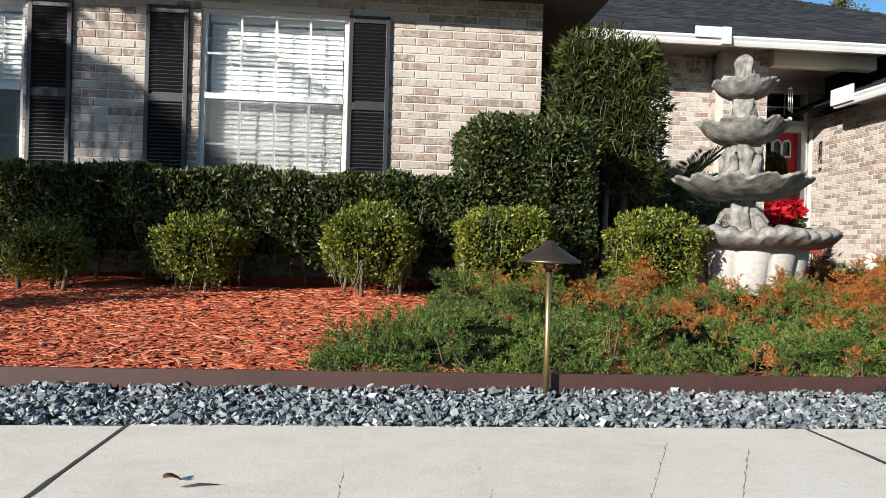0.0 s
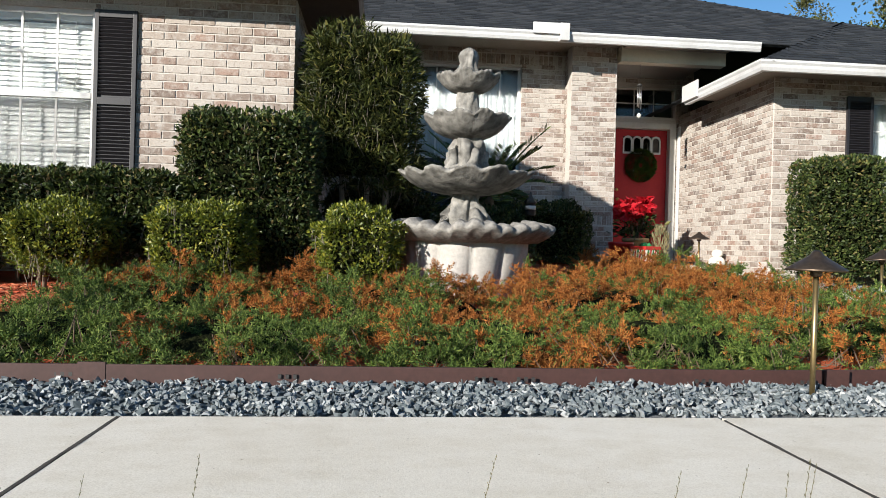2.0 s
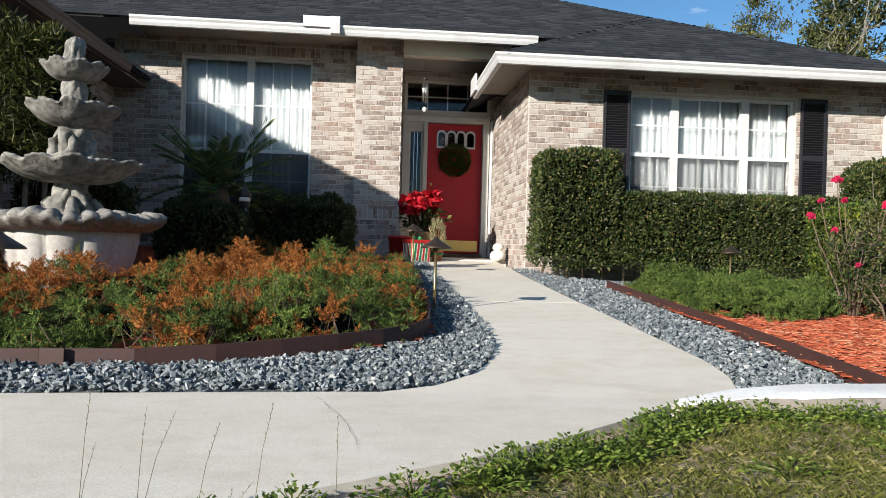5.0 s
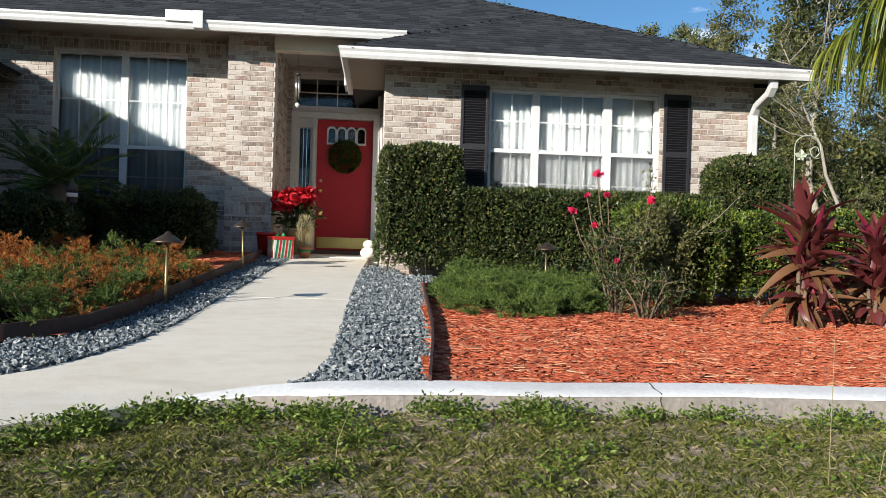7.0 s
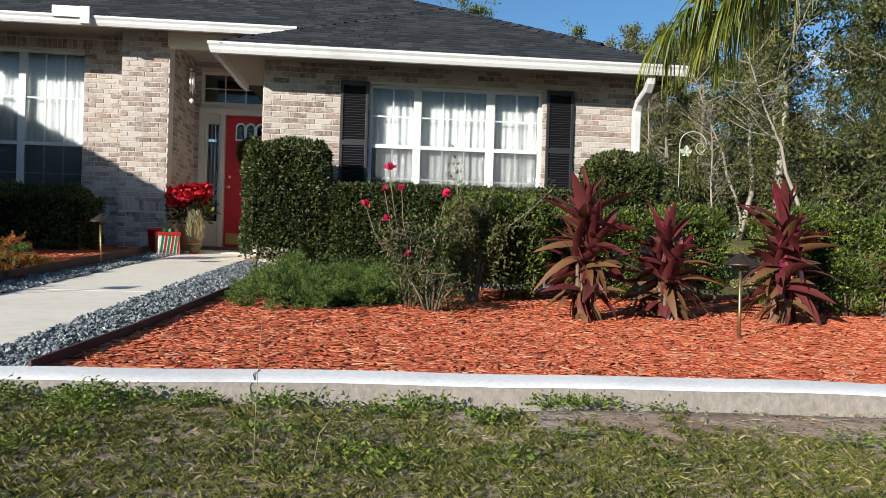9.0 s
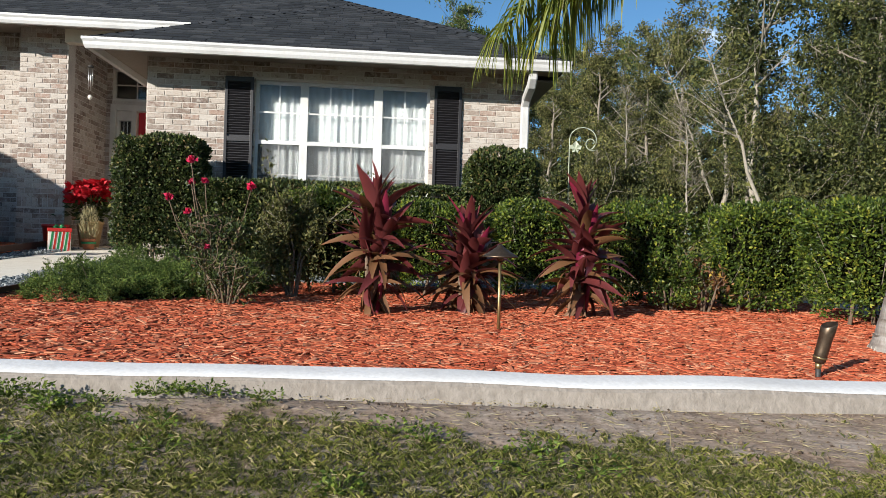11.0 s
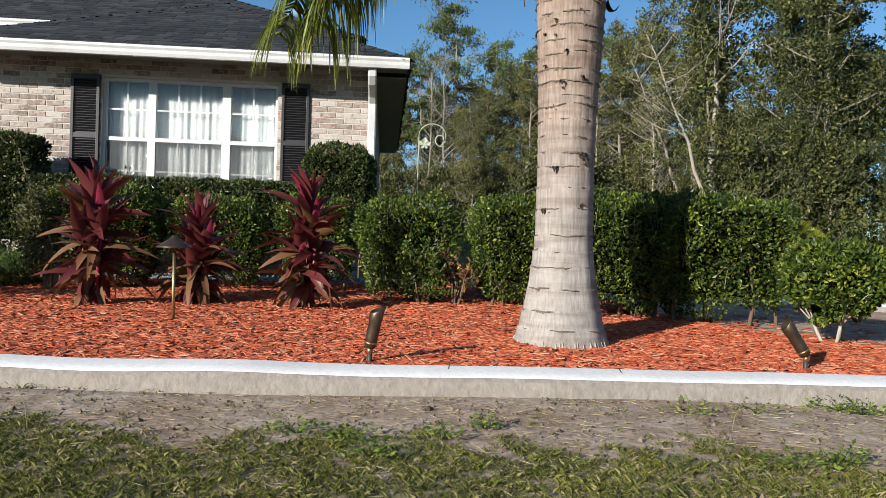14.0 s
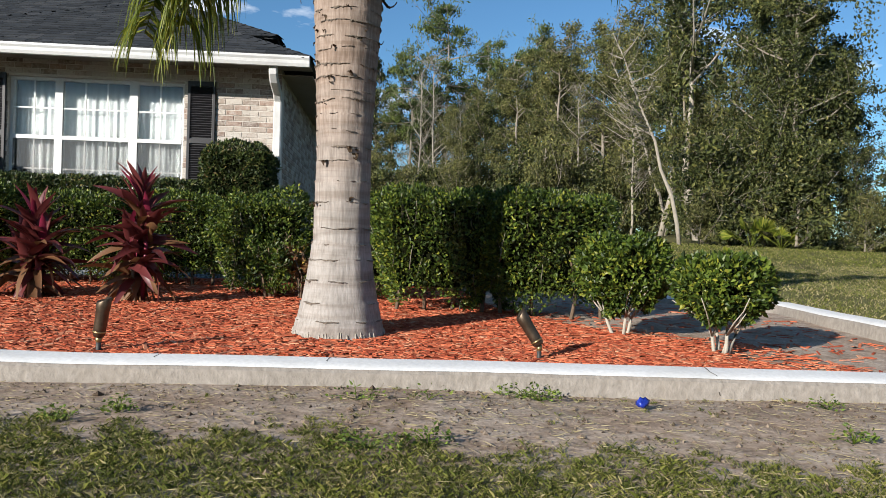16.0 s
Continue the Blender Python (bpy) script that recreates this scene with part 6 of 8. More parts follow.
# ---- lawn ----
LAWN = [(3.3, 0.75), (8.0, 0.7), (15.9, 0.4), (15.9, 1.66), (14.6, 1.74), (13.0, 1.84), (11.1, 1.89), (9.37, 2.0), (8.16, 2.05), (6.25, 2.03), (6.05, 1.98), (5.82, 1.76), (5.56, 1.55), (5.2, 1.31), (4.8, 1.07), (4.4, 0.9), (3.3, 0.78)]


def lawn_z(x, y):
    return ground_height(np.asarray(x), np.asarray(y))


def blades(name, P, z, length, width, material, rng, lean=0.5, k_up=1.0):
    n = len(P)
    base = np.c_[P, z]
    a = rng.uniform(0, 2 * np.pi, n)
    way = unit(np.c_[np.cos(a) * lean * rng.random(n), np.sin(a) * lean * rng.random(n), np.full(n, k_up)])
    side = np.c_[-np.sin(a + rng.normal(size=n)), np.cos(a), np.zeros(n)]
    L = length[:, None]
    w = width
    mid = base + way * L * 0.55
    bend = way + np.c_[np.cos(a) * lean, np.sin(a) * lean, np.full(n, -0.25)]
    tip = mid + unit(bend) * L * 0.5
    v = np.stack([base - side * w, base + side * w, mid + side * w * 0.7, tip, mid - side * w * 0.7], 1).reshape(-1, 3)
    f = np.arange(5 * n).reshape(n, 5)
    return np_mesh(name, v, f, [material])


def tufts(P, z, rng, per, length, width, lean=1.0):
    """Grass tufts: flat blades fanned out from each root."""
    n = len(P)
    k = np.repeat(np.arange(n), per)
    m = len(k)
    a = rng.uniform(0, 2 * np.pi, m)
    up = rng.uniform(0.45, 2.0, m) / lean
    size = np.repeat(rng.uniform(0.55, 1.3, n), per)
    base = np.c_[P[k] + rng.normal(size=(m, 2)) * 0.009, z[k]]
    way = unit(np.c_[np.cos(a), np.sin(a), up])
    L = (rng.uniform(*length, m) * size)[:, None]
    side = unit(np.c_[-np.sin(a), np.cos(a), rng.normal(size=m) * 0.5])
    w = (rng.uniform(*width, m))[:, None]
    mid = base + way * L * 0.5
    tip = mid + unit(way + np.c_[np.cos(a) * 0.6, np.sin(a) * 0.6, -0.45 * np.ones(m)]) * L * 0.5
    v = np.stack([base - side * w, base + side * w, mid + side * w * 0.85, tip, mid - side * w * 0.85], 1).reshape(-1, 3)
    return v, np.arange(5 * m).reshape(m, 5)


rng = np.random.default_rng(121)


def lawn_cover(P):
    edge = np.interp(P[:, 0], [3, 8, 9.5, 12, 14, 16], [1.95, 1.78, 1.42, 1.08, 0.7, 0.4])
    q3 = np.c_[P, P[:, :1] * 0]
    return np.clip(0.6 - (P[:, 1] - edge) * 4.0 + 0.55 * wobble(q3, 3.2, 1.0, 3) + 0.65 * wobble(q3, 11.0, 1.0, 8), 0.006, 0.95)


P = scatter(LAWN, 3500, rng)
P = P[rng.random(len(P)) < lawn_cover(P)]
lz = lawn_z(P[:, 0], P[:, 1]) - 0.004
tagged(piece("lawn_grass", blades("lawn_grass", P, lz, rng.uniform(0.008, 0.022, len(P)), 0.0008, GRASS, rng, 1.2)), "thin mown lawn grass over sandy soil", "grass", kind="stuff")
P = scatter(LAWN, 3000, rng)
P = P[rng.random(len(P)) < lawn_cover(P)]
v, f = tufts(P, lawn_z(P[:, 0], P[:, 1]) - 0.003, rng, 14, (0.012, 0.032), (0.0005, 0.001), 0.7)
tagged(piece("lawn_tufts", np_mesh("lawn_tufts", v, f, [GRASS])), "broad-bladed tufts of lawn grass", "grass", kind="stuff")
# the lawn goes on towards the street
YARD = [(-4.0, -4.0), (19.0, -4.0), (19.0, 0.42), (15.9, 0.4), (8.0, 0.7), (3.3, 0.75), (2.5, 0.82), (-4.0, 0.82)]
P = scatter(YARD, 70, rng)
v, f = tufts(P, ground_height(P[:, 0], P[:, 1]) - 0.003, rng, 7, (0.03, 0.07), (0.002, 0.004))
tagged(piece("lawn_tufts", np_mesh("lawn_tufts", v, f, [GRASS])), "coarse olive lawn in front of the walk", "grass", kind="stuff")
P2 = scatter(LAWN, 900, rng)
n2 = len(P2)
a = rng.uniform(0, 2 * np.pi, n2)
v, f = leaf_arrays(np.c_[P2, lawn_z(P2[:, 0], P2[:, 1]) + 0.005], np.c_[np.cos(a), np.sin(a), rng.uniform(0, 0.2, n2)], rng.uniform(0.015, 0.065, n2), rng.uniform(0.0014, 0.003, n2), rng)
tagged(piece("dead_grass_blades", np_mesh("dead_grass_blades", v, f, [DRYGRASS])), "straw-coloured dead grass lying on the soil", "grass", kind="stuff")
# crumbs of soil and litter on the bare strip
P3 = scatter(LAWN, 1500, rng)
P3 = P3[(P3[:, 0] > 6.0) & (rng.random(len(P3)) < np.clip(0.35 + 0.6 * wobble(np.c_[P3, P3[:, :1] * 0], 7.0, 1.0, 2), 0.05, 1))]
shp, tri = np.array([(1, 0, 0), (-1, 0, 0), (0, 1, 0), (0, -1, 0), (0, 0, 0.8), (0, 0, -0.8)], float), np.array([(0, 2, 4), (2, 1, 4), (1, 3, 4), (3, 0, 4), (2, 0, 5), (1, 2, 5), (3, 1, 5), (0, 3, 5)])
n3 = len(P3)
sz = rng.gamma(2.0, 0.0014, n3) + 0.0012
V = shp[None] * (sz[:, None] * rng.uniform(0.6, 1.4, (n3, 3)))[:, None] * rng.uniform(0.7, 1.3, (n3, 6, 1))
ang = rng.uniform(0, 6.28, n3)
ca, sa = np.cos(ang)[:, None], np.sin(ang)[:, None]
V = np.stack([V[..., 0] * ca - V[..., 1] * sa, V[..., 0] * sa + V[..., 1] * ca, V[..., 2]], -1) + np.c_[P3, lawn_z(P3[:, 0], P3[:, 1]) + sz * 0.3][:, None]
tagged(piece("soil_crumbs", np_mesh("soil_crumbs", V.reshape(-1, 3), (tri[None] + 6 * np.arange(n3)[:, None, None]).reshape(-1, 3), [M_CRUMB])), "small clods of soil and litter crumbs", "soil", kind="stuff")
# tall seed stalks on the verge before the walk
STALKS = [(3.61, 0.294), (3.767, 0.3), (3.894, 0.259), (4.062, 0.308), (4.157, 0.251), (4.261, 0.251), (4.511, 0.348), (4.519, 0.252), (4.597, 0.31), (4.643, 0.303), (4.714, 0.287), (4.8, 0.322), (4.905, 0.303), (3.734, 0.209), (3.606, 0.332), (3.704, 0.295), (3.231, 0.338), (2.62, 0.289), (2.66, 0.299), (2.909, 0.287), (0.333, 0.356), (0.429, 0.349), (-0.031, 0.322)]
srng = random.Random(17)
STALKS += [(srng.uniform(-0.3, 5.0), srng.uniform(0.2, 0.31)) for _ in range(26)]
for x, h in STALKS:
    y = 0.83 - 0.3 * srng.random() * (h < 0.245) - 0.02
    d = srng.uniform(-0.02, 0.09) if x > 1 else srng.uniform(0.0, 0.05)
    y = min(y, 0.84)
    bm = tube([(x - d, y, -0.03), (x - d * 0.85, y, h * 0.45), (x - d * 0.5, y, h * 0.75), (x, y, h)], [0.0007, 0.0006, 0.0005, 0.0003], 5)
    seeds = srng.randint(4, 9)
    for q in range(seeds):
        u = 0.8 + 0.2 * q / seeds
        tube([(x - d * 0.5 * (1 - u) * 4, y, h * u), (x - d * 0.5 * (1 - u) * 4 + 0.002 * (-1) ** q, y, h * u + 0.005)], [0.0006, 0.0003], 4, bm)
    tagged(part("grass_stalk", bm, STALK), "thin dry seed stalk beside the walk", "grass stalk", "dry stalks")
for x, y, h, dx in ((7.855, 1.3, 0.43, 0.012), (8.0, 1.32, 0.2, 0.09), (10.4, 1.35, 0.16, -0.05), (6.6, 1.45, 0.18, 0.04), (12.6, 1.4, 0.12, 0.05)):
    tagged(part("grass_stalk", tube([(x, y, -0.01), (x + dx * 0.2, y, h * 0.5), (x + dx, y + 0.01, h)], [0.0014, 0.0011, 0.0005], 5), DRYGRASS), "single tall dry grass stalk in the lawn", "grass stalk", "dry stalks")


def weed_patch(centre, r, n, seed, tall=1.0):
    rng = np.random.default_rng(seed)
    z = float(lawn_z(*centre))
    t = thing("weed", pose(centre[0], centre[1], z), "low broad-leaved green weed in the lawn", "weed", "lawn weeds")
    a, q = rng.uniform(0, 2 * np.pi, n), np.sqrt(rng.random(n)) * r
    h = rng.uniform(0.01, 0.065, n) * (1 - 0.5 * q / r) * tall
    base = np.c_[np.cos(a) * q, np.sin(a) * q * 0.7, h]
    way = np.c_[np.cos(a + rng.normal(size=n)), np.sin(a + rng.normal(size=n)), rng.uniform(0.0, 0.7, n)]
    v, f = leaf_arrays(base, way, rng.uniform(0.009, 0.023, n), rng.uniform(0.006, 0.013, n), rng, 0.2)
    piece("leaves", np_mesh("leaves", v, f, [WEED]), None, t)
    bm = bmesh.new()
    for i in range(0, n, 6):
        tube([(0, 0, 0), tuple(base[i] * 0.5 + np.array([0, 0, 0.01])), tuple(base[i])], [0.0015, 0.0012, 0.0008], 4, bm)
    tagged(part("stalkwork", bm, WEED, t), kind="stuff")


rng = np.random.default_rng(130)
for i in range(118):
    x = rng.uniform(5.55, 9.0)
    if i > 92:
        x = rng.uniform(8.7, 15.2)
    y = 1.97 - 0.7 * rng.random() ** 1.8 if x < 9.0 else rng.uniform(0.95, 1.85)
    if x < 6.2:
        y = min(y, 1.45 + (x - 5.6) * 0.85)
    y = min(y, float(np.interp(x, [6.2, 8.2, 9.4, 11.1, 13, 15], [1.95, 1.97, 1.92, 1.83, 1.78, 1.7])))
    weed_patch((x, y), rng.uniform(0.05, 0.13), int(rng.uniform(30, 90)), 200 + i)


EDGE_WEEDS = [(4.5, 0.97), (4.7, 1.03), (4.9, 1.13), (5.2, 1.33), (5.5, 1.52), (5.75, 1.74), (5.95, 1.92), (6.15, 1.98), (6.5, 2.02), (6.9, 2.02), (7.4, 2.02), (8.0, 2.0)]
for i in range(62):
    u = rng.uniform(0, len(EDGE_WEEDS) - 1.01)
    a, b = EDGE_WEEDS[int(u)], EDGE_WEEDS[int(u) + 1]
    f = u - int(u)
    weed_patch((a[0] + (b[0] - a[0]) * f, a[1] + (b[1] - a[1]) * f + rng.uniform(-0.12, 0.0)), rng.uniform(0.05, 0.13), int(rng.uniform(60, 140)), 400 + i, 1.25)


# ---- ti plants ----
def blade_mesh(name, length, width, arch, material, fold=0.25, seg=7):
    bm = bmesh.new()
    prev = None
    for i in range(seg + 1):
        u = i / seg
        w = width * math.sin(math.pi * min(1, 0.08 + u * 0.92) ** 0.75) ** 0.8 * 0.5 + 0.002
        x = length * (u - 0.18 * arch * u * u)
        z = -length * arch * u * u * 0.55
        row = [bm.verts.new((x, -w, z + w * fold)), bm.verts.new((x, 0, z)), bm.verts.new((x, w, z + w * fold))]
        if prev:
            for k in (0, 1):
                bm.faces.new((prev[k], row[k], row[k + 1], prev[k + 1])).smooth = True
        prev = row
    me = bpy.data.meshes.new(name)
    bm.to_mesh(me)
    bm.free()
    me.materials.append(material)
    return me


TI = {m: [blade_mesh("leaf", 0.34, w, a, mat, 0.4) for a in (0.3, 0.7, 1.15)] for m, mat, w in (("red", TI_RED, 0.07), ("pink", TI_PINK, 0.066), ("brown", TI_BROWN, 0.052))}


def ti_plant(x, y, h, spread, seed, label):
    """Several canes, each with a rosette on top, over a skirt of dead leaves."""
    rng = random.Random(seed)
    z = bedf(x, y)
    t = thing("ti_plant", pose(x, y, z), label, "ti plant", "red ti plants")
    for c, (dx, dy, k) in enumerate(((0.0, 0.0, 1.0), (0.055, -0.05, 0.74), (-0.06, -0.03, 0.6), (0.03, 0.06, 0.5), (-0.03, -0.07, 0.36))):
        hc = h * k * 0.78
        part("cane", tube([(dx * 0.3, dy * 0.3, -0.03), (dx * 0.8, dy * 0.8, hc * 0.45), (dx, dy, hc)], [0.017, 0.015, 0.011], 8), TI_PINK if c < 2 else M_TWIG, t)
        n = int(50 * k ** 0.5) if c == 0 else int(30 * k)
        for i in range(n):
            u = i / (n - 1)
            kind = "pink" if (u > 0.92 and rng.random() < 0.5) else ("brown" if rng.random() < 0.75 - 0.95 * u + 0.2 * (c > 2) else "red")
            pitch = 30 - 108 * u ** 0.75 + rng.uniform(-22, 22)
            sc = spread * (0.8 + 0.22 * math.sin(math.pi * u)) * rng.uniform(0.72, 1.15)
            zz = hc * (0.42 + 0.58 * u)
            me = TI[kind][min(2, int((1 - u) * 2.0 + rng.random() * 0.9))]
            m = Matrix.Translation((dx * zz / hc, dy * zz / hc, zz)) @ Matrix.Rotation(i * 2.4 + c + rng.uniform(-0.5, 0.5), 4, "Z") @ Matrix.Rotation(radians(pitch), 4, "Y") @ Matrix.Rotation(radians(rng.uniform(-45, 45)), 4, "X") @ Matrix.Scale(sc, 4)
            piece("leaf", me, None, t, m=m)
    for i in range(26):
        m = Matrix.Translation((0, 0, rng.uniform(0.12, 0.34) * h)) @ Matrix.Rotation(i * 2.4, 4, "Z") @ Matrix.Rotation(radians(rng.uniform(52, 82)), 4, "Y") @ Matrix.Rotation(radians(rng.uniform(-60, 60)), 4, "X") @ Matrix.Scale(spread * rng.uniform(0.55, 0.85), 4)
        piece("leaf", TI["brown"][rng.randint(0, 2)], None, t, m=m)
    return t


ti_plant(9.51, 4.17, 0.98, 1.1, 1, "tall dark red ti plant with broad upright leaves")
ti_plant(10.15, 4.38, 0.7, 1.1, 2, "short dark red ti plant with browning lower leaves")
ti_plant(10.92, 4.25, 0.96, 1.08, 3, "tall red ti plant with a yellowed lower leaf")


# ---- palm ----
TRUNK_R = ([-0.06, 0.0, 0.05, 0.1, 0.18, 0.3, 0.53, 0.97, 1.3, 1.62, 1.85, 2.2, 3.0], [0.262, 0.258, 0.244, 0.228, 0.209, 0.184, 0.153, 0.148, 0.157, 0.17, 0.182, 0.176, 0.15])
SCARS = [0.1, 0.19, 0.31, 0.42, 0.5, 0.585, 0.725, 0.835, 0.945, 1.02, 1.1, 1.19, 1.26, 1.31, 1.38, 1.45, 1.53, 1.59, 1.67, 1.735, 1.8, 1.87] + [1.95 + 0.08 * k for k in range(13)]


def palm(x, y):
    z = bedf(x, y)
    t = thing("palm_tree", pose(x, y, z), "queen palm with a ringed grey trunk and drooping fronds", "palm tree")
    rng = random.Random(5)
    H = 3.0

    def wave(a, k):
        zed = 0.011 if k % 4 else 0.02
        return zed * noise.noise((math.cos(a) * 1.1, math.sin(a) * 1.1, k * 3.7)) + 0.004 * noise.noise((math.cos(a) * 6, math.sin(a) * 6, k * 2.1))

    def skin(a, zz):
        """Radius of the bark: stepped at each scar, lumpy, flared at the foot."""
        r = float(np.interp(zz, *TRUNK_R))
        k = 0
        while k < len(SCARS) - 1 and SCARS[k] + wave(a, k) < zz:
            k += 1
        below = SCARS[k - 1] + wave(a, k - 1) if k else -0.06
        span = max(0.03, SCARS[k] + wave(a, k) - below)
        u = (zz - below) / span
        r += 0.003 * (u - 0.5) + 0.0022 * math.exp(-((u - 1.0) / 0.1) ** 2)
        r += noise.noise((math.cos(a) * 2, math.sin(a) * 2, zz * 1.5)) * 0.006 + noise.noise((math.cos(a) * 11, math.sin(a) * 11, zz * 5)) * 0.0028
        if zz < 0.1:
            r += (0.1 - zz) * 0.16 * noise.noise((math.cos(a) * 7, math.sin(a) * 7, zz * 9))
        return r
    n = 72
    bm = bmesh.new()
    prev = None
    zz = -0.06
    while zz < H:
        row = []
        for k in range(n):
            a = 2 * math.pi * k / n
            r = skin(a, zz)
            row.append(bm.verts.new((r * math.cos(a), r * math.sin(a), zz)))
        if prev:
            for k in range(n):
                bm.faces.new((prev[k], prev[(k + 1) % n], row[(k + 1) % n], row[k])).smooth = True
        prev = row
        zz += 0.013
    bole = part("trunk", bm, M_PALM, t, "pale grey ringed trunk flared at the foot")
    m = 150
    for i, zs in enumerate(SCARS):
        bm = bmesh.new()
        pr = None
        for k in range(m + 1):
            a = 2 * math.pi * (k % m) / m
            on = noise.noise((math.cos(a) * 2.3, math.sin(a) * 2.3, i * 5.3)) + 0.02 + 0.14 * (zs > 1.2) - 0.16 * (i % 3 == 1)
            zc = zs + wave(a, i) + 0.002
            drop = 0.0015 + max(0.0, on) * 0.02 * (0.15 + rng.random() ** 2.5)
            r0 = skin(a, zc - 0.004)
            out = 0.0025 + 0.006 * max(0.0, on) * rng.random()
            cur = None
            if on > -0.1:
                cur = [bm.verts.new((r * math.cos(a), r * math.sin(a), h)) for r, h in ((r0 - 0.006, zc + 0.003), (r0 + out, zc), (skin(a, zc - drop) + 0.0025 + out * 0.5, zc - drop))]
                if pr:
                    for q in (0, 1):
                        bm.faces.new((pr[q], cur[q], cur[q + 1], pr[q + 1]))
            pr = cur
        part("leaf_scar", bm, M_PALMSCAR, bole, "dark fringed leaf scar")
    # torn curled fibres, thicker under the crown
    for k in range(64):
        a = rng.uniform(0, 2 * math.pi)
        h = rng.choice(SCARS[6:30]) if k > 8 else rng.choice((0.97, 1.0, 1.62))
        if k == 0:
            a, h = math.radians(-4), 1.84
        if k == 1:
            a, h = math.radians(184), 1.84
        if k in (2, 3):
            a, h = math.radians(-105 + 14 * k), 0.985
        big = 1.5 if k < 2 else rng.uniform(0.25, 0.7) if k > 3 else 0.8
        bm = bmesh.new()
        pr = None
        for q in range(6):
            u = q / 5
            w = 0.022 * big * (1 - u * 0.8) + 0.002 * rng.random()
            px_, pz_ = 0.055 * big * u + 0.0, 0.03 * big * math.sin(u * 3.0) * (1 if k % 3 else -1)
            cur = [bm.verts.new((px_ + rng.uniform(-1, 1) * 0.003, s * w, pz_ + abs(s) * 0.006)) for s in (-1, 0, 1)]
            if pr:
                bm.faces.new((pr[0], cur[0], cur[1], pr[1]))
                bm.faces.new((pr[1], cur[1], cur[2], pr[2]))
            pr = cur
        bmesh.ops.solidify(bm, geom=bm.faces[:], thickness=0.002)
        r = skin(a, h)
        bm.transform(Matrix.Translation((r * math.cos(a), r * math.sin(a), h)) @ Matrix.Rotation(a + rng.uniform(-0.6, 0.6), 4, "Z") @ Matrix.Rotation(radians(rng.uniform(-40, 70)), 4, "Y"))
        part("torn_fibre", bm, M_FIBRE, bole)
    # pale root nubs at the foot
    for k in range(80):
        a = 2 * math.pi * (k + rng.random()) / 80
        h = rng.uniform(0.0, 0.035)
        r = skin(a, h + 0.01) - 0.003
        part("root_nub", tube([(r * math.cos(a), r * math.sin(a), h + 0.02), ((r + 0.005) * math.cos(a), (r + 0.005) * math.sin(a), h), ((r + 0.016) * math.cos(a), (r + 0.016) * math.sin(a), h - 0.045)], [0.003, 0.006, 0.005], 5), M_PALEBARK, bole)
    return t


palm_tree = palm(12.4, 2.94)


def frond(parent, points, droop, leaf, n, seed):
    rng = np.random.default_rng(seed)
    pts = np.array(points, float)
    o = np.array(parent.matrix_basis.translation)
    u = np.linspace(0, 1, 26)
    k = np.linspace(0, 1, len(pts))
    curve = np.stack([np.interp(u, k, pts[:, i]) for i in range(3)], 1)
    for _ in range(3):
        curve[1:-1] = (curve[:-2] + curve[1:-1] * 2 + curve[2:]) / 4
    rib = part("rachis", tube([tuple(p - o) for p in curve], list(np.linspace(0.014, 0.003, 26)), 6), PALMLEAF, parent)
    s = rng.uniform(0.12, 1, n)
    B = np.stack([np.interp(s, u, curve[:, i]) for i in range(3)], 1)
    d = unit(np.stack([np.interp(np.clip(s + 0.03, 0, 1), u, curve[:, i]) for i in range(3)], 1) - np.stack([np.interp(np.clip(s - 0.03, 0, 1), u, curve[:, i]) for i in range(3)], 1))
    side = unit(np.cross(d, np.array([0, 0, 1.0]) + rng.normal(size=(n, 3)) * 0.15)) * np.where(rng.random(n) < 0.5, 1, -1)[:, None]
    L = leaf * (1 - 0.45 * np.abs(s - 0.45)) * rng.uniform(0.8, 1.15, n)
    seg = 5
    V, F = [], []
    w0 = unit(side * 0.8 + d * 0.5 + rng.normal(size=(n, 3)) * 0.15)
    p = B.copy()
    rows = []
    wn = unit(np.cross(w0, rng.normal(size=(n, 3))))
    for q in range(seg + 1):
        f = q / seg
        w = 0.009 * (1 - f) ** 0.5 + 0.0012
        rows.append(np.stack([p - wn * w, p + wn * w], 1))
        g = unit(w0 * (1 - f ** 0.5 * droop) + np.array([0, 0, -1.0]) * f ** 0.5 * droop * 1.6 + d * 0.06)
        p = p + g * (L / seg)[:, None]
    R = np.stack(rows, 1)
    V = R.reshape(-1, 3)
    idx = np.arange(n * (seg + 1) * 2).reshape(n, seg + 1, 2)
    F = np.stack([idx[:, :-1, 0], idx[:, :-1, 1], idx[:, 1:, 1], idx[:, 1:, 0]], -1).reshape(-1, 4)
    tagged(piece("frond_fringe", np_mesh("frond_fringe", V - o, F, [PALMLEAF], smooth=True), None, parent, "long drooping green leaflets"), "long drooping green leaflets", kind="stuff")


C = (12.4, 2.94, 3.0)
frond(palm_tree, [C, (12.0, 3.6, 3.6), (11.3, 4.7, 3.2), (10.85, 5.4, 2.4)], 0.95, 0.78, 460, 301)
frond(palm_tree, [C, (11.9, 3.5, 3.6), (11.0, 4.8, 3.1), (10.5, 5.5, 2.35)], 0.95, 0.74, 420, 302)
frond(palm_tree, [C, (12.1, 3.6, 3.7), (11.5, 4.7, 3.35), (11.05, 5.3, 2.65)], 0.95, 0.7, 340, 309)
frond(palm_tree, [C, (12.6, 3.5, 3.5), (12.85, 4.3, 3.3), (13.05, 4.9, 2.9)], 0.95, 0.5, 200, 303)
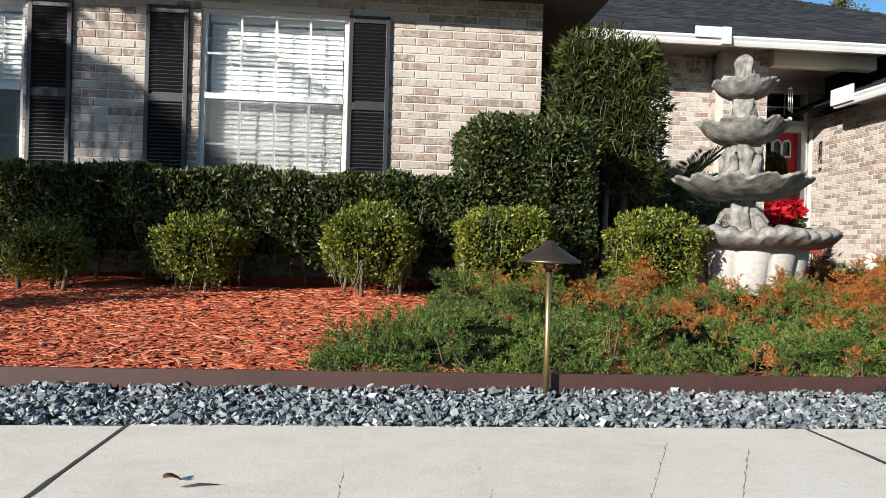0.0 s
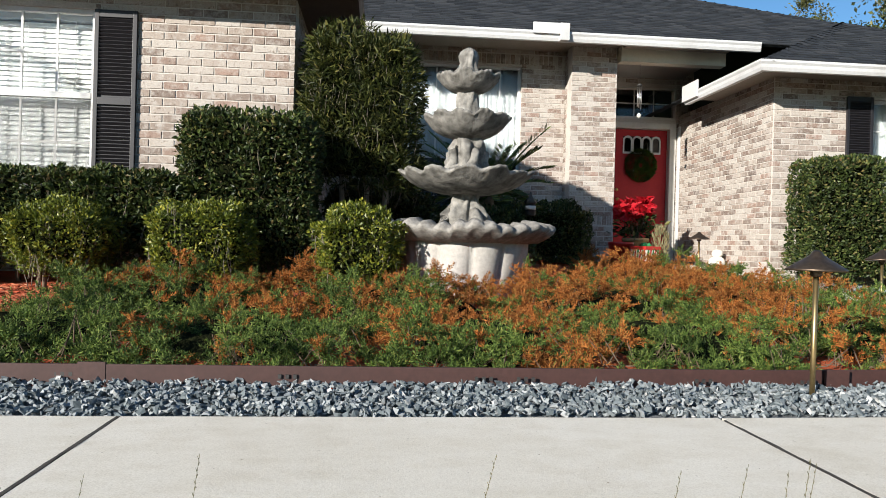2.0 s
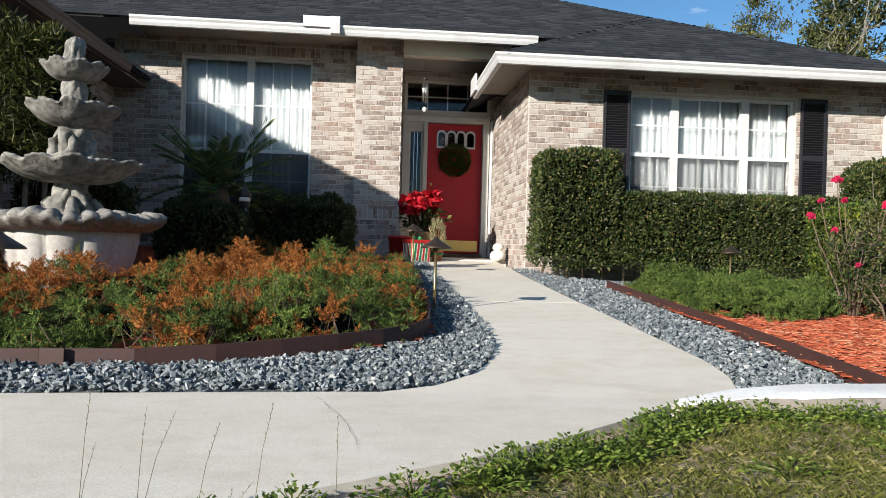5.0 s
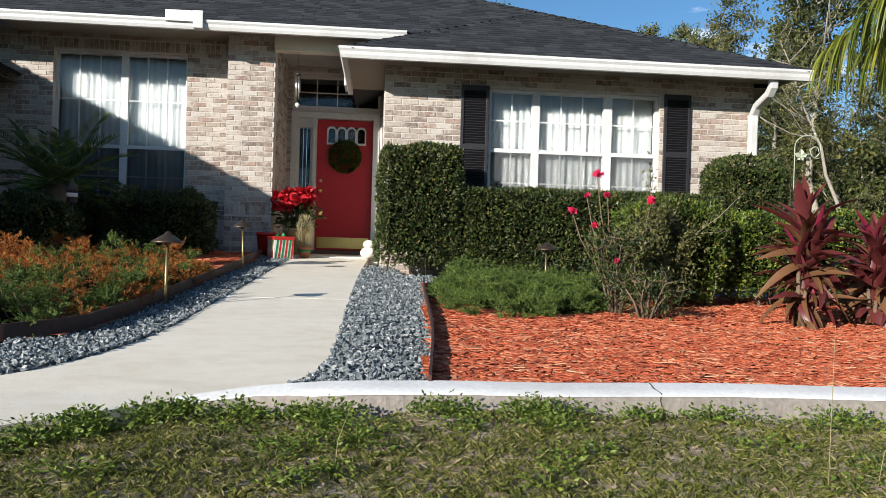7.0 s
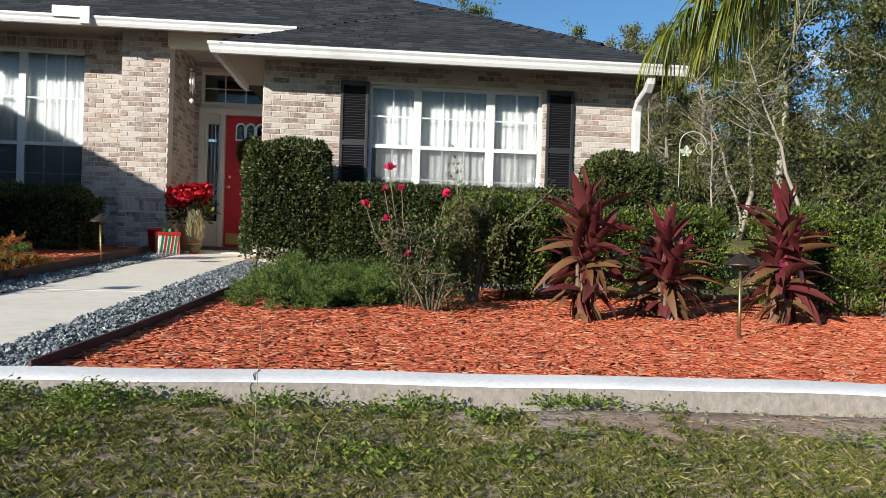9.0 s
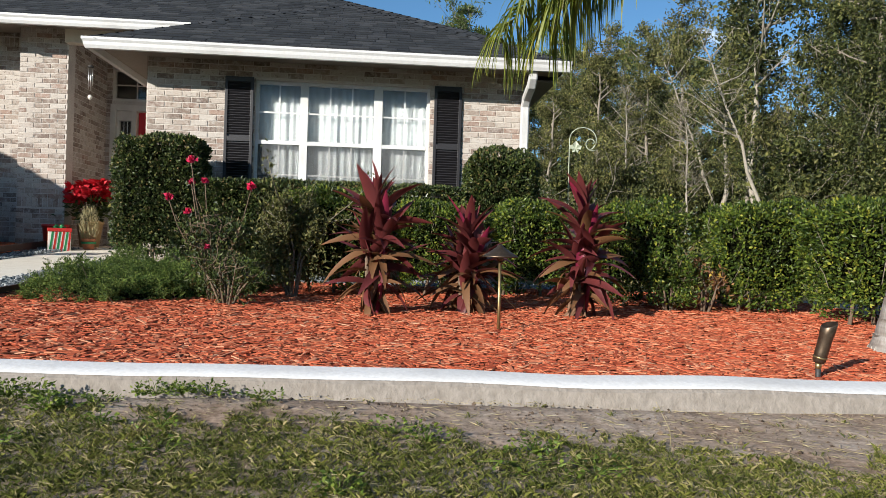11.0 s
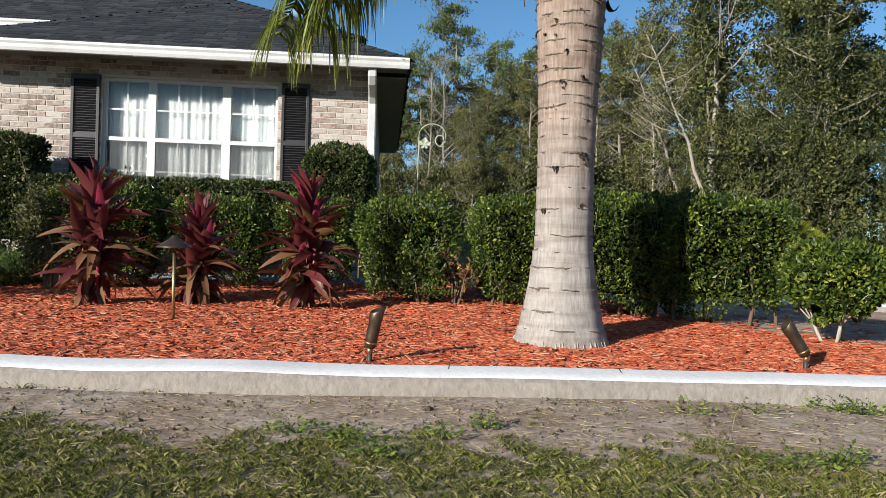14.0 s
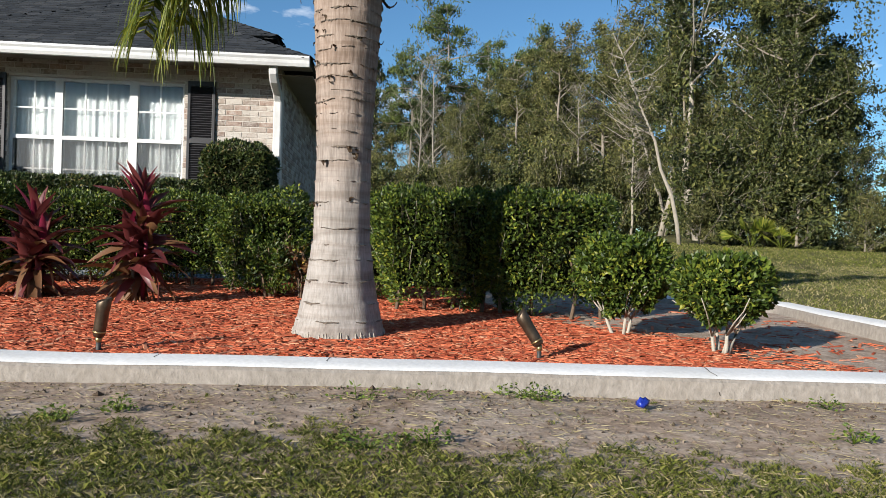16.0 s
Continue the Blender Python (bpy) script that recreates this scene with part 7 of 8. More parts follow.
frond(palm_tree, [C, (13.2, 3.3, 3.5), (14.0, 4.1, 3.3), (14.55, 4.7, 2.88)], 0.95, 0.5, 240, 304)
frond(palm_tree, [C, (13.6, 3.4, 3.5), (15.0, 3.9, 3.45), (16.3, 4.3, 3.0)], 0.95, 0.5, 220, 310)
frond(palm_tree, [C, (13.0, 2.2, 3.5), (13.8, 1.5, 3.3), (14.3, 1.0, 2.8)], 0.9, 0.42, 140, 305)
frond(palm_tree, [C, (11.8, 2.3, 3.6), (11.0, 1.7, 3.5), (10.4, 1.3, 3.1)], 0.9, 0.42, 140, 306)
frond(palm_tree, [C, (12.2, 3.2, 3.9), (12.0, 3.9, 4.4), (11.8, 4.5, 4.6)], 0.7, 0.42, 120, 307)
frond(palm_tree, [C, (12.5, 2.2, 3.9), (12.7, 1.6, 4.3), (12.9, 1.0, 4.4)], 0.7, 0.42, 120, 308)


def sago(x, y, z, s, label):
    t = thing("sago_palm", pose(x, y, z) @ Matrix.Scale(s, 4), label, "palm", "sago palms")
    bm = lathe([(0.1, -0.45 if z > 0.5 else -0.05), (0.12, 0.05), (0.13, 0.3), (0.09, 0.42)], 14, lambda a, r, zz: (r * (1 + 0.12 * math.sin(a * 7 + zz * 40)), zz))
    part("trunk", bm, M_TWIG, t)
    rng = np.random.default_rng(9)
    for k in range(32):
        a = 2.4 * k
        up = rng.uniform(0.0, 1.15)
        L = rng.uniform(0.7, 0.98)
        u = np.linspace(0, 1, 16)
        hx = L * u * (0.75 + 0.1 * (1 - up))
        hz = 0.38 + L * (up * u - 0.55 * u * u * (0.8 - up * 0.3))
        cur = np.stack([np.cos(a) * hx, np.sin(a) * hx, hz], 1)
        d = unit(np.gradient(cur, axis=0))
        side = unit(np.cross(d, [0, 0, 1]))
        n = 72
        s = np.repeat(np.linspace(0.12, 1, n // 2), 2)
        B = np.stack([np.interp(s, u, cur[:, i]) for i in range(3)], 1)
        S = np.stack([np.interp(s, u, side[:, i]) for i in range(3)], 1) * np.tile([1, -1], n // 2)[:, None]
        D = np.stack([np.interp(s, u, d[:, i]) for i in range(3)], 1)
        v, f = leaf_arrays(B, S * 0.85 + D * 0.5 + np.array([0, 0, 0.25]), 0.18 * (1 - 0.6 * np.abs(s - 0.45)), 0.016, rng)
        piece("frond", np_mesh("frond", v, f, [SAGOLEAF]), None, t)
    return t


sago(3.2, 7.9, 0.72, 1.0, "sago palm with stiff dark arching fronds")
sago(-2.5, 3.75, 0.1, 0.62, "small yellow-green sago palm in the mulch")
copy_thing(palm_tree, pose(-5.9, 3.4, bedf(-5.9, 3.4), 0, 0, 140))


# ---- fountain ----
def fountain(x, y):
    z = bedf(x, y) + 0.0
    t = thing("fountain", pose(x, y, z), "three-tiered weathered cast stone garden fountain, dry", "fountain")

    def flute(n, amp):
        return lambda a, r, zz: (r * (1 + amp * (abs(math.sin(a * n / 2)) - 0.5)), zz)
    basin = part("basin_wall", lathe([(0.34, -0.05), (0.35, 0.02), (0.38, 0.06), (0.43, 0.2), (0.455, 0.33), (0.48, 0.45), (0.47, 0.47), (0.42, 0.36), (0.36, 0.2), (0.02, 0.17)], 132, lambda a, r, zz: (r * (1 + (0.1 if 0.03 < zz < 0.42 and r > 0.36 else 0) * (abs(math.sin(a * 6)) ** 0.6 - 0.6)), zz)), M_BASIN, t, "pale fluted basin wall")
    part("basin_rim", lathe([(0.46, 0.44), (0.55, 0.45), (0.61, 0.475), (0.64, 0.5), (0.635, 0.525), (0.6, 0.545), (0.54, 0.555), (0.49, 0.545), (0.455, 0.51), (0.46, 0.46)], 160, lambda a, r, zz: (r * (1 + (0.05 * abs(math.sin(a * 17)) ** 0.7 + 0.02 * math.cos(a * 8)) * (r > 0.56) + 0.012 * noise.noise((math.cos(a) * 3, math.sin(a) * 3, 2))), zz - 0.045 + (0.04 * abs(math.sin(a * 17)) ** 0.7 + 0.014 * math.cos(a * 8)) * (r > 0.5) * (zz > 0.47)), caps=False), M_RIM, basin, "scalloped weathered basin rim")

    def bowl(name, R, z1, d, petals, label, turn):
        """Shallow dish of curled petals: rolled lip, ribbed under side."""
        def wave(a, r, zz):
            k = (r / R) ** 2
            c = abs(math.cos((a + turn) * petals / 2)) ** 0.75
            n = noise.noise((math.cos(a) * 3, math.sin(a) * 3, zz * 9 + R))
            rib = math.cos((a + turn) * petals * 4)
            return r * (1 + 0.07 * k * (c - 0.62) + 0.022 * n + 0.012 * rib * k), zz + 0.2 * d * k ** 3 * (c - 0.62) + 0.16 * d * n * k + 0.02 * d * rib * k
        prof = [(R * 0.24, z1 - d), (R * 0.4, z1 - d * 0.97), (R * 0.58, z1 - d * 0.86), (R * 0.75, z1 - d * 0.66), (R * 0.88, z1 - d * 0.42), (R * 0.96, z1 - d * 0.2), (R * 1.02, z1 - d * 0.06), (R * 1.05, z1 + 0.002), (R * 1.045, z1 + 0.016), (R * 1.0, z1 + 0.022), (R * 0.93, z1 + 0.008), (R * 0.82, z1 - d * 0.2), (R * 0.5, z1 - d * 0.38), (0.05, z1 - d * 0.42)]
        part(name, lathe(prof, 168, wave), M_CASTSTONE, t, label)

    bowl("lower_bowl", 0.465, 0.895, 0.145, 13, "wide scalloped lower bowl", 0.25)
    bowl("middle_bowl", 0.305, 1.31, 0.145, 11, "scalloped middle bowl", 0.1)
    bowl("upper_bowl", 0.22, 1.615, 0.11, 9, "scalloped upper bowl", 0.4)

    def twisted(prof, n, amp, tw):
        return lathe(prof, 96, lambda a, r, zz: (r * (1 + amp * math.cos(a * n + zz * tw) + 0.5 * amp * math.cos(a * n * 3 - zz * tw * 2) + 0.32 * noise.noise((math.cos(a) * 2.4, math.sin(a) * 2.4, zz * 15))), zz))
    pedestal = part("pedestal", twisted([(0.2, 0.17), (0.21, 0.42), (0.19, 0.48), (0.16, 0.54), (0.15, 0.6), (0.12, 0.66), (0.09, 0.71), (0.09, 0.76), (0.12, 0.8)], 4, 0.16, 14), M_CASTSTONE, t, "carved lower pedestal")
    stem_low = part("middle_stem", twisted([(0.17, 0.8), (0.17, 0.86), (0.15, 0.92), (0.13, 0.99), (0.125, 1.05), (0.13, 1.1), (0.12, 1.14), (0.1, 1.17), (0.11, 1.22)], 4, 0.13, 18), M_CASTSTONE, t, "carved middle stem")
    stem_high = part("upper_stem", twisted([(0.12, 1.22), (0.12, 1.28), (0.1, 1.33), (0.085, 1.39), (0.08, 1.44), (0.075, 1.49), (0.07, 1.53), (0.08, 1.56)], 4, 0.08, 16), M_CASTSTONE, t, "carved upper stem")
    part("finial", twisted([(0.1, 1.54), (0.13, 1.6), (0.1, 1.65), (0.065, 1.69), (0.06, 1.73), (0.065, 1.78), (0.055, 1.81), (0.04, 1.83), (0.015, 1.845)], 3, 0.16, 9), M_CASTSTONE, t, "rough carved finial")
    for k in range(4):
        a = k * math.pi / 2 + 0.4
        part("scroll_foot", tube([(0.19 * math.cos(a), 0.19 * math.sin(a), 0.42), (0.23 * math.cos(a), 0.23 * math.sin(a), 0.5), (0.17 * math.cos(a), 0.17 * math.sin(a), 0.58), (0.13 * math.cos(a), 0.13 * math.sin(a), 0.64)], [0.05, 0.055, 0.045, 0.025], 10), M_CASTSTONE, pedestal)
    # upright leaf scrolls round the two stems
    for stem, z0, r0, h in ((stem_low, 0.8, 0.15, 0.3), (stem_high, 1.21, 0.1, 0.16)):
        for k in range(5):
            a = k * 2 * math.pi / 5 + z0
            c, s2 = math.cos(a), math.sin(a)
            c2, s3 = math.cos(a + 0.5), math.sin(a + 0.5)
            part("leaf_scroll", tube([(r0 * c, r0 * s2, z0), (r0 * 1.08 * c, r0 * 1.08 * s2, z0 + h * 0.3), (r0 * 0.86 * c2, r0 * 0.86 * s3, z0 + h * 0.65), (r0 * 0.95 * c2, r0 * 0.95 * s3, z0 + h * 0.88), (r0 * 0.7 * c2, r0 * 0.7 * s3, z0 + h)], [r0 * 0.22, r0 * 0.3, r0 * 0.24, r0 * 0.2, r0 * 0.08], 10), M_CASTSTONE, stem)
    return t


fountain(2.69, 5.3)


# ---- garden lights ----
def path_light():
    """Stake light with a wide cone shade; 0.49 high."""
    t = thing("path_light", Matrix(), "bronze garden path light with a cone shade", "path light", "garden path lights")
    stem = part("stem", lathe([(0.0095, -0.1), (0.0095, 0.42)], 16), M_POLE, t, "aged brass stem")
    part("collar", lathe([(0.0125, 0.405), (0.02, 0.41), (0.02, 0.428), (0.014, 0.434)], 20), M_BRONZE, stem)
    shade = part("shade", lathe([(0.1, 0.425), (0.103, 0.428), (0.1, 0.434), (0.055, 0.462), (0.022, 0.484), (0.016, 0.494), (0.008, 0.5), (0.006, 0.494), (0.02, 0.475), (0.055, 0.455), (0.098, 0.427)], 40), M_BRONZE, t, "dark bronze cone shade")
    part("lamp_socket", lathe([(0.014, 0.43), (0.016, 0.445), (0.012, 0.462)], 14), M_POLE, shade)
    return t


lamp = path_light()
lamp.matrix_basis = pose(0.555, 2.36, 0.1, 0, 0, 0)
for x, y, z, s, tilt in ((3.6, 2.335, 0.105, 1.0, 0.5), (5.345, 4.4, 0.14, 1.0, 1.0), (5.34, 7.16, 0.3, 1.02, -2), (8.235, 6.16, 0.16, 1.0, 0), (10.23, 3.47, 0.105, 1.0, 0.4)):
    copy_thing(lamp, pose(x, y, z, tilt, tilt, 20 * x))


def spot_light(x, y, z, lean_x, lean_y, turn):
    t = thing("spot_light", pose(x, y, z, 0, 0, turn), "small brass garden spot light staked in the mulch", "spot light", "garden spot lights")
    m = Matrix.Translation((0, 0, 0.06)) @ Matrix.Rotation(radians(lean_x), 4, "X") @ Matrix.Rotation(radians(lean_y), 4, "Y")
    bm = lathe([(0.02, 0.0), (0.026, 0.01), (0.027, 0.05), (0.028, 0.12), (0.03, 0.125), (0.031, 0.165), (0.027, 0.172), (0.026, 0.14), (0.005, 0.135)], 28)
    for v in bm.verts:
        if v.co.z > 0.15:
            v.co.z += v.co.x * 0.5
    bm.transform(m)
    housing = part("housing", bm, M_BRONZE, t, "dark bronze cylinder housing with a slanted cowl")
    bm = lathe([(0.0285, 0.02), (0.0285, 0.028)], 28)
    bm.transform(m)
    part("ring", bm, M_POLE, housing)
    part("knuckle", lathe([(0.009, 0.03), (0.014, 0.045), (0.012, 0.062)], 14), M_POLE, t)
    part("stake", lathe([(0.004, -0.12), (0.011, 0.0), (0.011, 0.04)], 10), M_IRON, t)
    return t


spot_light(11.395, 2.25, 0.085, 8, 10, 0)
spot_light(13.36, 2.25, 0.085, -8, -32, 0)


# ---- front door and porch ----
def front_door():
    t = tagged(new("door_1"), "red panelled front door with a brass kick plate", "door", kind="structure")
    y = WD + 0.09
    x0, x1, z0, z1 = 5.715, 6.575, 0.47, 2.5
    wx0, wx1, wz0, wz1 = 5.86, 6.47, 2.12, 2.4
    for lo, hi in (((x0, y, z0), (x1, y + 0.045, wz0)), ((x0, y, wz1), (x1, y + 0.045, z1)), ((x0, y, wz0), (wx0, y + 0.045, wz1)), ((wx1, y, wz0), (x1, y + 0.045, wz1))):
        part("leaf_panel", box(lo, hi), M_DOOR, t)
    part("kick_plate", box((x0 + 0.03, y - 0.004, z0 + 0.03), (x1 - 0.03, y - 0.001, z0 + 0.2), bevel=0.001), M_BRASS, t, "polished brass kick plate")
    knob = lathe([(0.012, 0), (0.012, 0.035), (0.028, 0.045), (0.03, 0.06), (0.018, 0.075)], 18)
    knob.transform(Matrix.Translation((x0 + 0.065, y, 1.39)) @ Matrix.Rotation(radians(90), 4, "X"))
    part("door_knob", knob, M_BRASS, t)
    lock = lathe([(0.026, 0), (0.024, 0.012), (0.012, 0.016)], 18)
    lock.transform(Matrix.Translation((x0 + 0.065, y, 1.55)) @ Matrix.Rotation(radians(90), 4, "X"))
    part("deadbolt", lock, M_BRASS, t)
    # four arched lights in a white surround
    w = (wx1 - wx0) / 4
    for k in range(4):
        a = wx0 + w * k
        n = 10
        bm = bmesh.new()
        outer, inner = [], []
        pts_in = [(0.022, 0.03), (w - 0.022, 0.03)] + [(w / 2 + (w / 2 - 0.022) * math.cos(q), 0.2 + 0.055 * math.sin(q)) for q in [math.pi * i / n for i in range(n + 1)]]
        top = [(w / 2 + (w / 2) * math.cos(q), 0.21 + 0.075 * math.sin(q)) for q in [math.pi * i / n for i in range(n + 1)]]
        pts_out = [(0, 0), (w, 0)] + top
        vi, vo = [bm.verts.new((a + p, y - 0.014, wz0 + q)) for p, q in pts_in], [bm.verts.new((a + p, y - 0.014, wz0 + q)) for p, q in pts_out]
        m = len(vi)
        for i in range(m):
            bm.faces.new((vo[i], vo[(i + 1) % m], vi[(i + 1) % m], vi[i]))
        ex = bmesh.ops.extrude_face_region(bm, geom=bm.faces[:])
        bmesh.ops.translate(bm, vec=(0, 0.02, 0), verts=[v for v in ex["geom"] if isinstance(v, bmesh.types.BMVert)])
        bmesh.ops.recalc_face_normals(bm, faces=bm.faces[:])
        part("arched_trim", bm, M_WHITE, t, "white arched glazing trim")
    pane = part("pane", box((wx0, y + 0.018, wz0), (wx1, y + 0.022, wz1)), M_GLASS, t)
    # frame, sidelight, threshold
    fr = tagged(new("door_frame"), "grey-white painted door frame with a sidelight", "door frame", kind="structure")
    for lo, hi in (((5.32, WD - 0.02, 0.42), (5.4, WD + 0.16, 2.6)), ((5.645, WD - 0.01, 0.42), (5.71, WD + 0.16, 2.54)), ((6.58, WD - 0.02, 0.42), (6.68, WD + 0.16, 2.6)), ((5.4, WD - 0.02, 2.51), (6.58, WD + 0.16, 2.6)), ((5.4, WD + 0.04, 0.42), (5.645, WD + 0.12, 0.85)), ((5.4, WD + 0.03, 2.36), (5.645, WD + 0.12, 2.51)), ((5.4, WD + 0.04, 0.85), (5.445, WD + 0.1, 2.36)), ((5.61, WD + 0.04, 0.85), (5.645, WD + 0.1, 2.36))):
        part("frame_member", box(lo, hi, bevel=0.004), M_TRIM, fr)
    part("sidelight_pane", box((5.445, WD + 0.07, 0.85), (5.61, WD + 0.074, 2.36)), M_GLASS, fr)
    for k in (0.34, 0.66):
        part("came", box((5.445 + 0.165 * k - 0.004, WD + 0.06, 0.85), (5.445 + 0.165 * k + 0.004, WD + 0.068, 2.36)), M_STEEL, fr)
    part("threshold", box((5.4, WD - 0.06, 0.405), (6.6, WD + 0.14, 0.46), bevel=0.006), M_BROWN, fr)
    # transom window
    tr = tagged(new("window_5"), "dark transom window over the front door", "window", kind="structure")
    for lo, hi in (((5.34, WD + 0.02, 2.66), (6.68, WD + 0.1, 2.7)), ((5.34, WD + 0.02, 3.12), (6.68, WD + 0.1, 3.16)), ((5.34, WD + 0.02, 2.7), (5.38, WD + 0.1, 3.12)), ((6.64, WD + 0.02, 2.7), (6.68, WD + 0.1, 3.12))):
        part("window_frame", box(lo, hi, bevel=0.003), M_TRIM, tr)
    part("pane", box((5.38, WD + 0.06, 2.7), (6.64, WD + 0.064, 3.12)), M_GLASS, tr)
    for k in range(1, 4):
        xx = 5.38 + 1.26 * k / 4
        part("muntin", box((xx - 0.008, WD + 0.045, 2.7), (xx + 0.008, WD + 0.058, 3.12)), M_TRIM, tr)
    part("muntin", box((5.38, WD + 0.044, 2.9), (6.64, WD + 0.057, 2.916)), M_TRIM, tr)
    # The hall's dimness is painted: this wall takes the near-black.
    tagged(part("wall_hall", box((5.3, 12.4, 0.4), (6.7, 12.5, 3.3)), M_INNER_SHADE), "hallway wall behind the door, near black for its dimness", "wall", kind="structure")
    tagged(part("trim_door", box((6.69, 11.0, 0.42), (6.72, 11.06, 2.55), bevel=0.004), M_WHITE), "white corner trim beside the door", "trim", kind="structure")


M_TRIM = surf("trim_paint", (0.52, 0.5, 0.46), (0.58, 0.56, 0.52), 0.5, 30, 1.5, 0.05, 0.002)
front_door()


def wreath(x, y, z):
    t = thing("wreath", pose(x, y, z), "dark evergreen wreath with a red bow on the door", "wreath")
    rng = np.random.default_rng(41)
    n = 2600
    a = rng.uniform(0, 2 * np.pi, n)
    b = rng.uniform(0, 2 * np.pi, n)
    R, r = 0.15, 0.075
    P = np.c_[np.cos(a) * (R + r * np.cos(b)), -np.abs(np.sin(b)) * r, np.sin(a) * (R + r * np.cos(b))]
    way = np.c_[np.cos(a) * np.cos(b) - np.sin(a) * 0.5, -np.abs(np.sin(b)) - 0.2, np.sin(a) * np.cos(b) + np.cos(a) * 0.5] + rng.normal(size=(n, 3)) * 0.4
    v, f = leaf_arrays(P, way, 0.06, 0.016, rng)
    piece("greenery", np_mesh("greenery", v, f, [SAGOLEAF]), None, t)
    bm = bmesh.new()
    for sx in (-1, 1):
        tube([(0, -0.06, -0.13), (sx * 0.05, -0.08, -0.1), (sx * 0.07, -0.07, -0.14), (0, -0.065, -0.14)], [0.008, 0.016, 0.014, 0.006], 6, bm)
        tube([(0, -0.06, -0.14), (sx * 0.02, -0.07, -0.19), (sx * 0.035, -0.065, -0.24)], [0.008, 0.01, 0.006], 6, bm)
    part("bow", bm, M_REDWRAP, t, "red ribbon bow")
    for k in range(5):
        aa = k * 1.25
        bm = lathe([(0.004, -0.014), (0.014, -0.006), (0.014, 0.006), (0.004, 0.014)], 10)
        bm.transform(Matrix.Translation((math.cos(aa) * 0.16, -0.065, math.sin(aa) * 0.16)))
        part("berry", bm, M_WHITESTONE if k % 2 else M_REDWRAP, t)


wreath(6.15, WD + 0.088, 1.94)


def wind_chime(x, y, z):
    t = thing("wind_chime", pose(x, y, z), "silver tube wind chime hanging from the porch beam", "wind chime")
    part("cord", tube([(0, 0, 0.3), (0, 0, 0.03)], [0.0015, 0.0015], 5), M_IRON, t)
    part("cap", lathe([(0.035, 0.0), (0.035, 0.02), (0.01, 0.035)], 16), M_IRON, t)
    for k in range(6):
        a = k * math.pi / 3
        part("chime_tube", tube([(0.028 * math.cos(a), 0.028 * math.sin(a), -0.01), (0.028 * math.cos(a), 0.028 * math.sin(a), -0.22 - 0.02 * k)], [0.006, 0.006], 8), M_STEEL, t)
    part("clapper", lathe([(0.02, -0.12), (0.02, -0.11)], 14), M_WHITESTONE, t)
    part("sail", lathe([(0.004, -0.44), (0.03, -0.41), (0.032, -0.39), (0.01, -0.37)], 12), M_WHITESTONE, t)


wind_chime(5.56, 9.66, 2.84)


def pot(r0, r1, h, n=28):
    return lathe([(r0, 0), (r1 * 0.96, h * 0.86), (r1 * 1.06, h * 0.88), (r1 * 1.06, h), (r1 * 0.95, h), (r1 * 0.9, h * 0.85), (0.01, h * 0.82)], n)


def poinsettia(x, y, z):
    t = thing("poinsettia", pose(x, y, z), "large red poinsettia in a wicker planter", "potted plant")
    part("planter", pot(0.12, 0.17, 0.36), M_WICKER, t, "tan wicker planter")
    rng = np.random.default_rng(51)
    bm = bmesh.new()
    heads = []
    for k in range(20):
        a, r = rng.uniform(0, 6.28), rng.uniform(0.04, 0.26)
        h = rng.uniform(0.66, 0.88) - 0.5 * r * r
        heads.append((math.cos(a) * r, math.sin(a) * r, h))
        tube([(0, 0, 0.3), (math.cos(a) * r * 0.6, math.sin(a) * r * 0.6, 0.5), heads[-1]], [0.008, 0.006, 0.004], 5, bm)
    tagged(part("stemwork", bm, M_TWIG, t), kind="stuff")
    B, W = [], []
    for hx, hy, hz in heads:
        n = 34
        a = rng.uniform(0, 6.28, n)
        B.append(np.array([[hx, hy, hz]]) + rng.normal(size=(n, 3)) * 0.015)
        W.append(np.c_[np.cos(a), np.sin(a), rng.uniform(-0.5, 0.7, n)])
    B, W = np.concatenate(B), np.concatenate(W)
    v, f = leaf_arrays(B, W, rng.uniform(0.09, 0.16, len(B)), 0.075, rng)
    piece("flower_head", np_mesh("flower_head", v, f, [POINSETTIA]), None, t, "bright red bracts")
    n = 240
    P = np.c_[rng.normal(size=n) * 0.12, rng.normal(size=n) * 0.12, rng.uniform(0.38, 0.68, n)]
    v, f = leaf_arrays(P, np.c_[P[:, :2] * 5, rng.normal(size=n) * 0.5], 0.1, 0.05, rng)
    piece("leaves", np_mesh("leaves", v, f, [HEDGE_DARK]), None, t)


poinsettia(5.58, 9.72, 0.405)


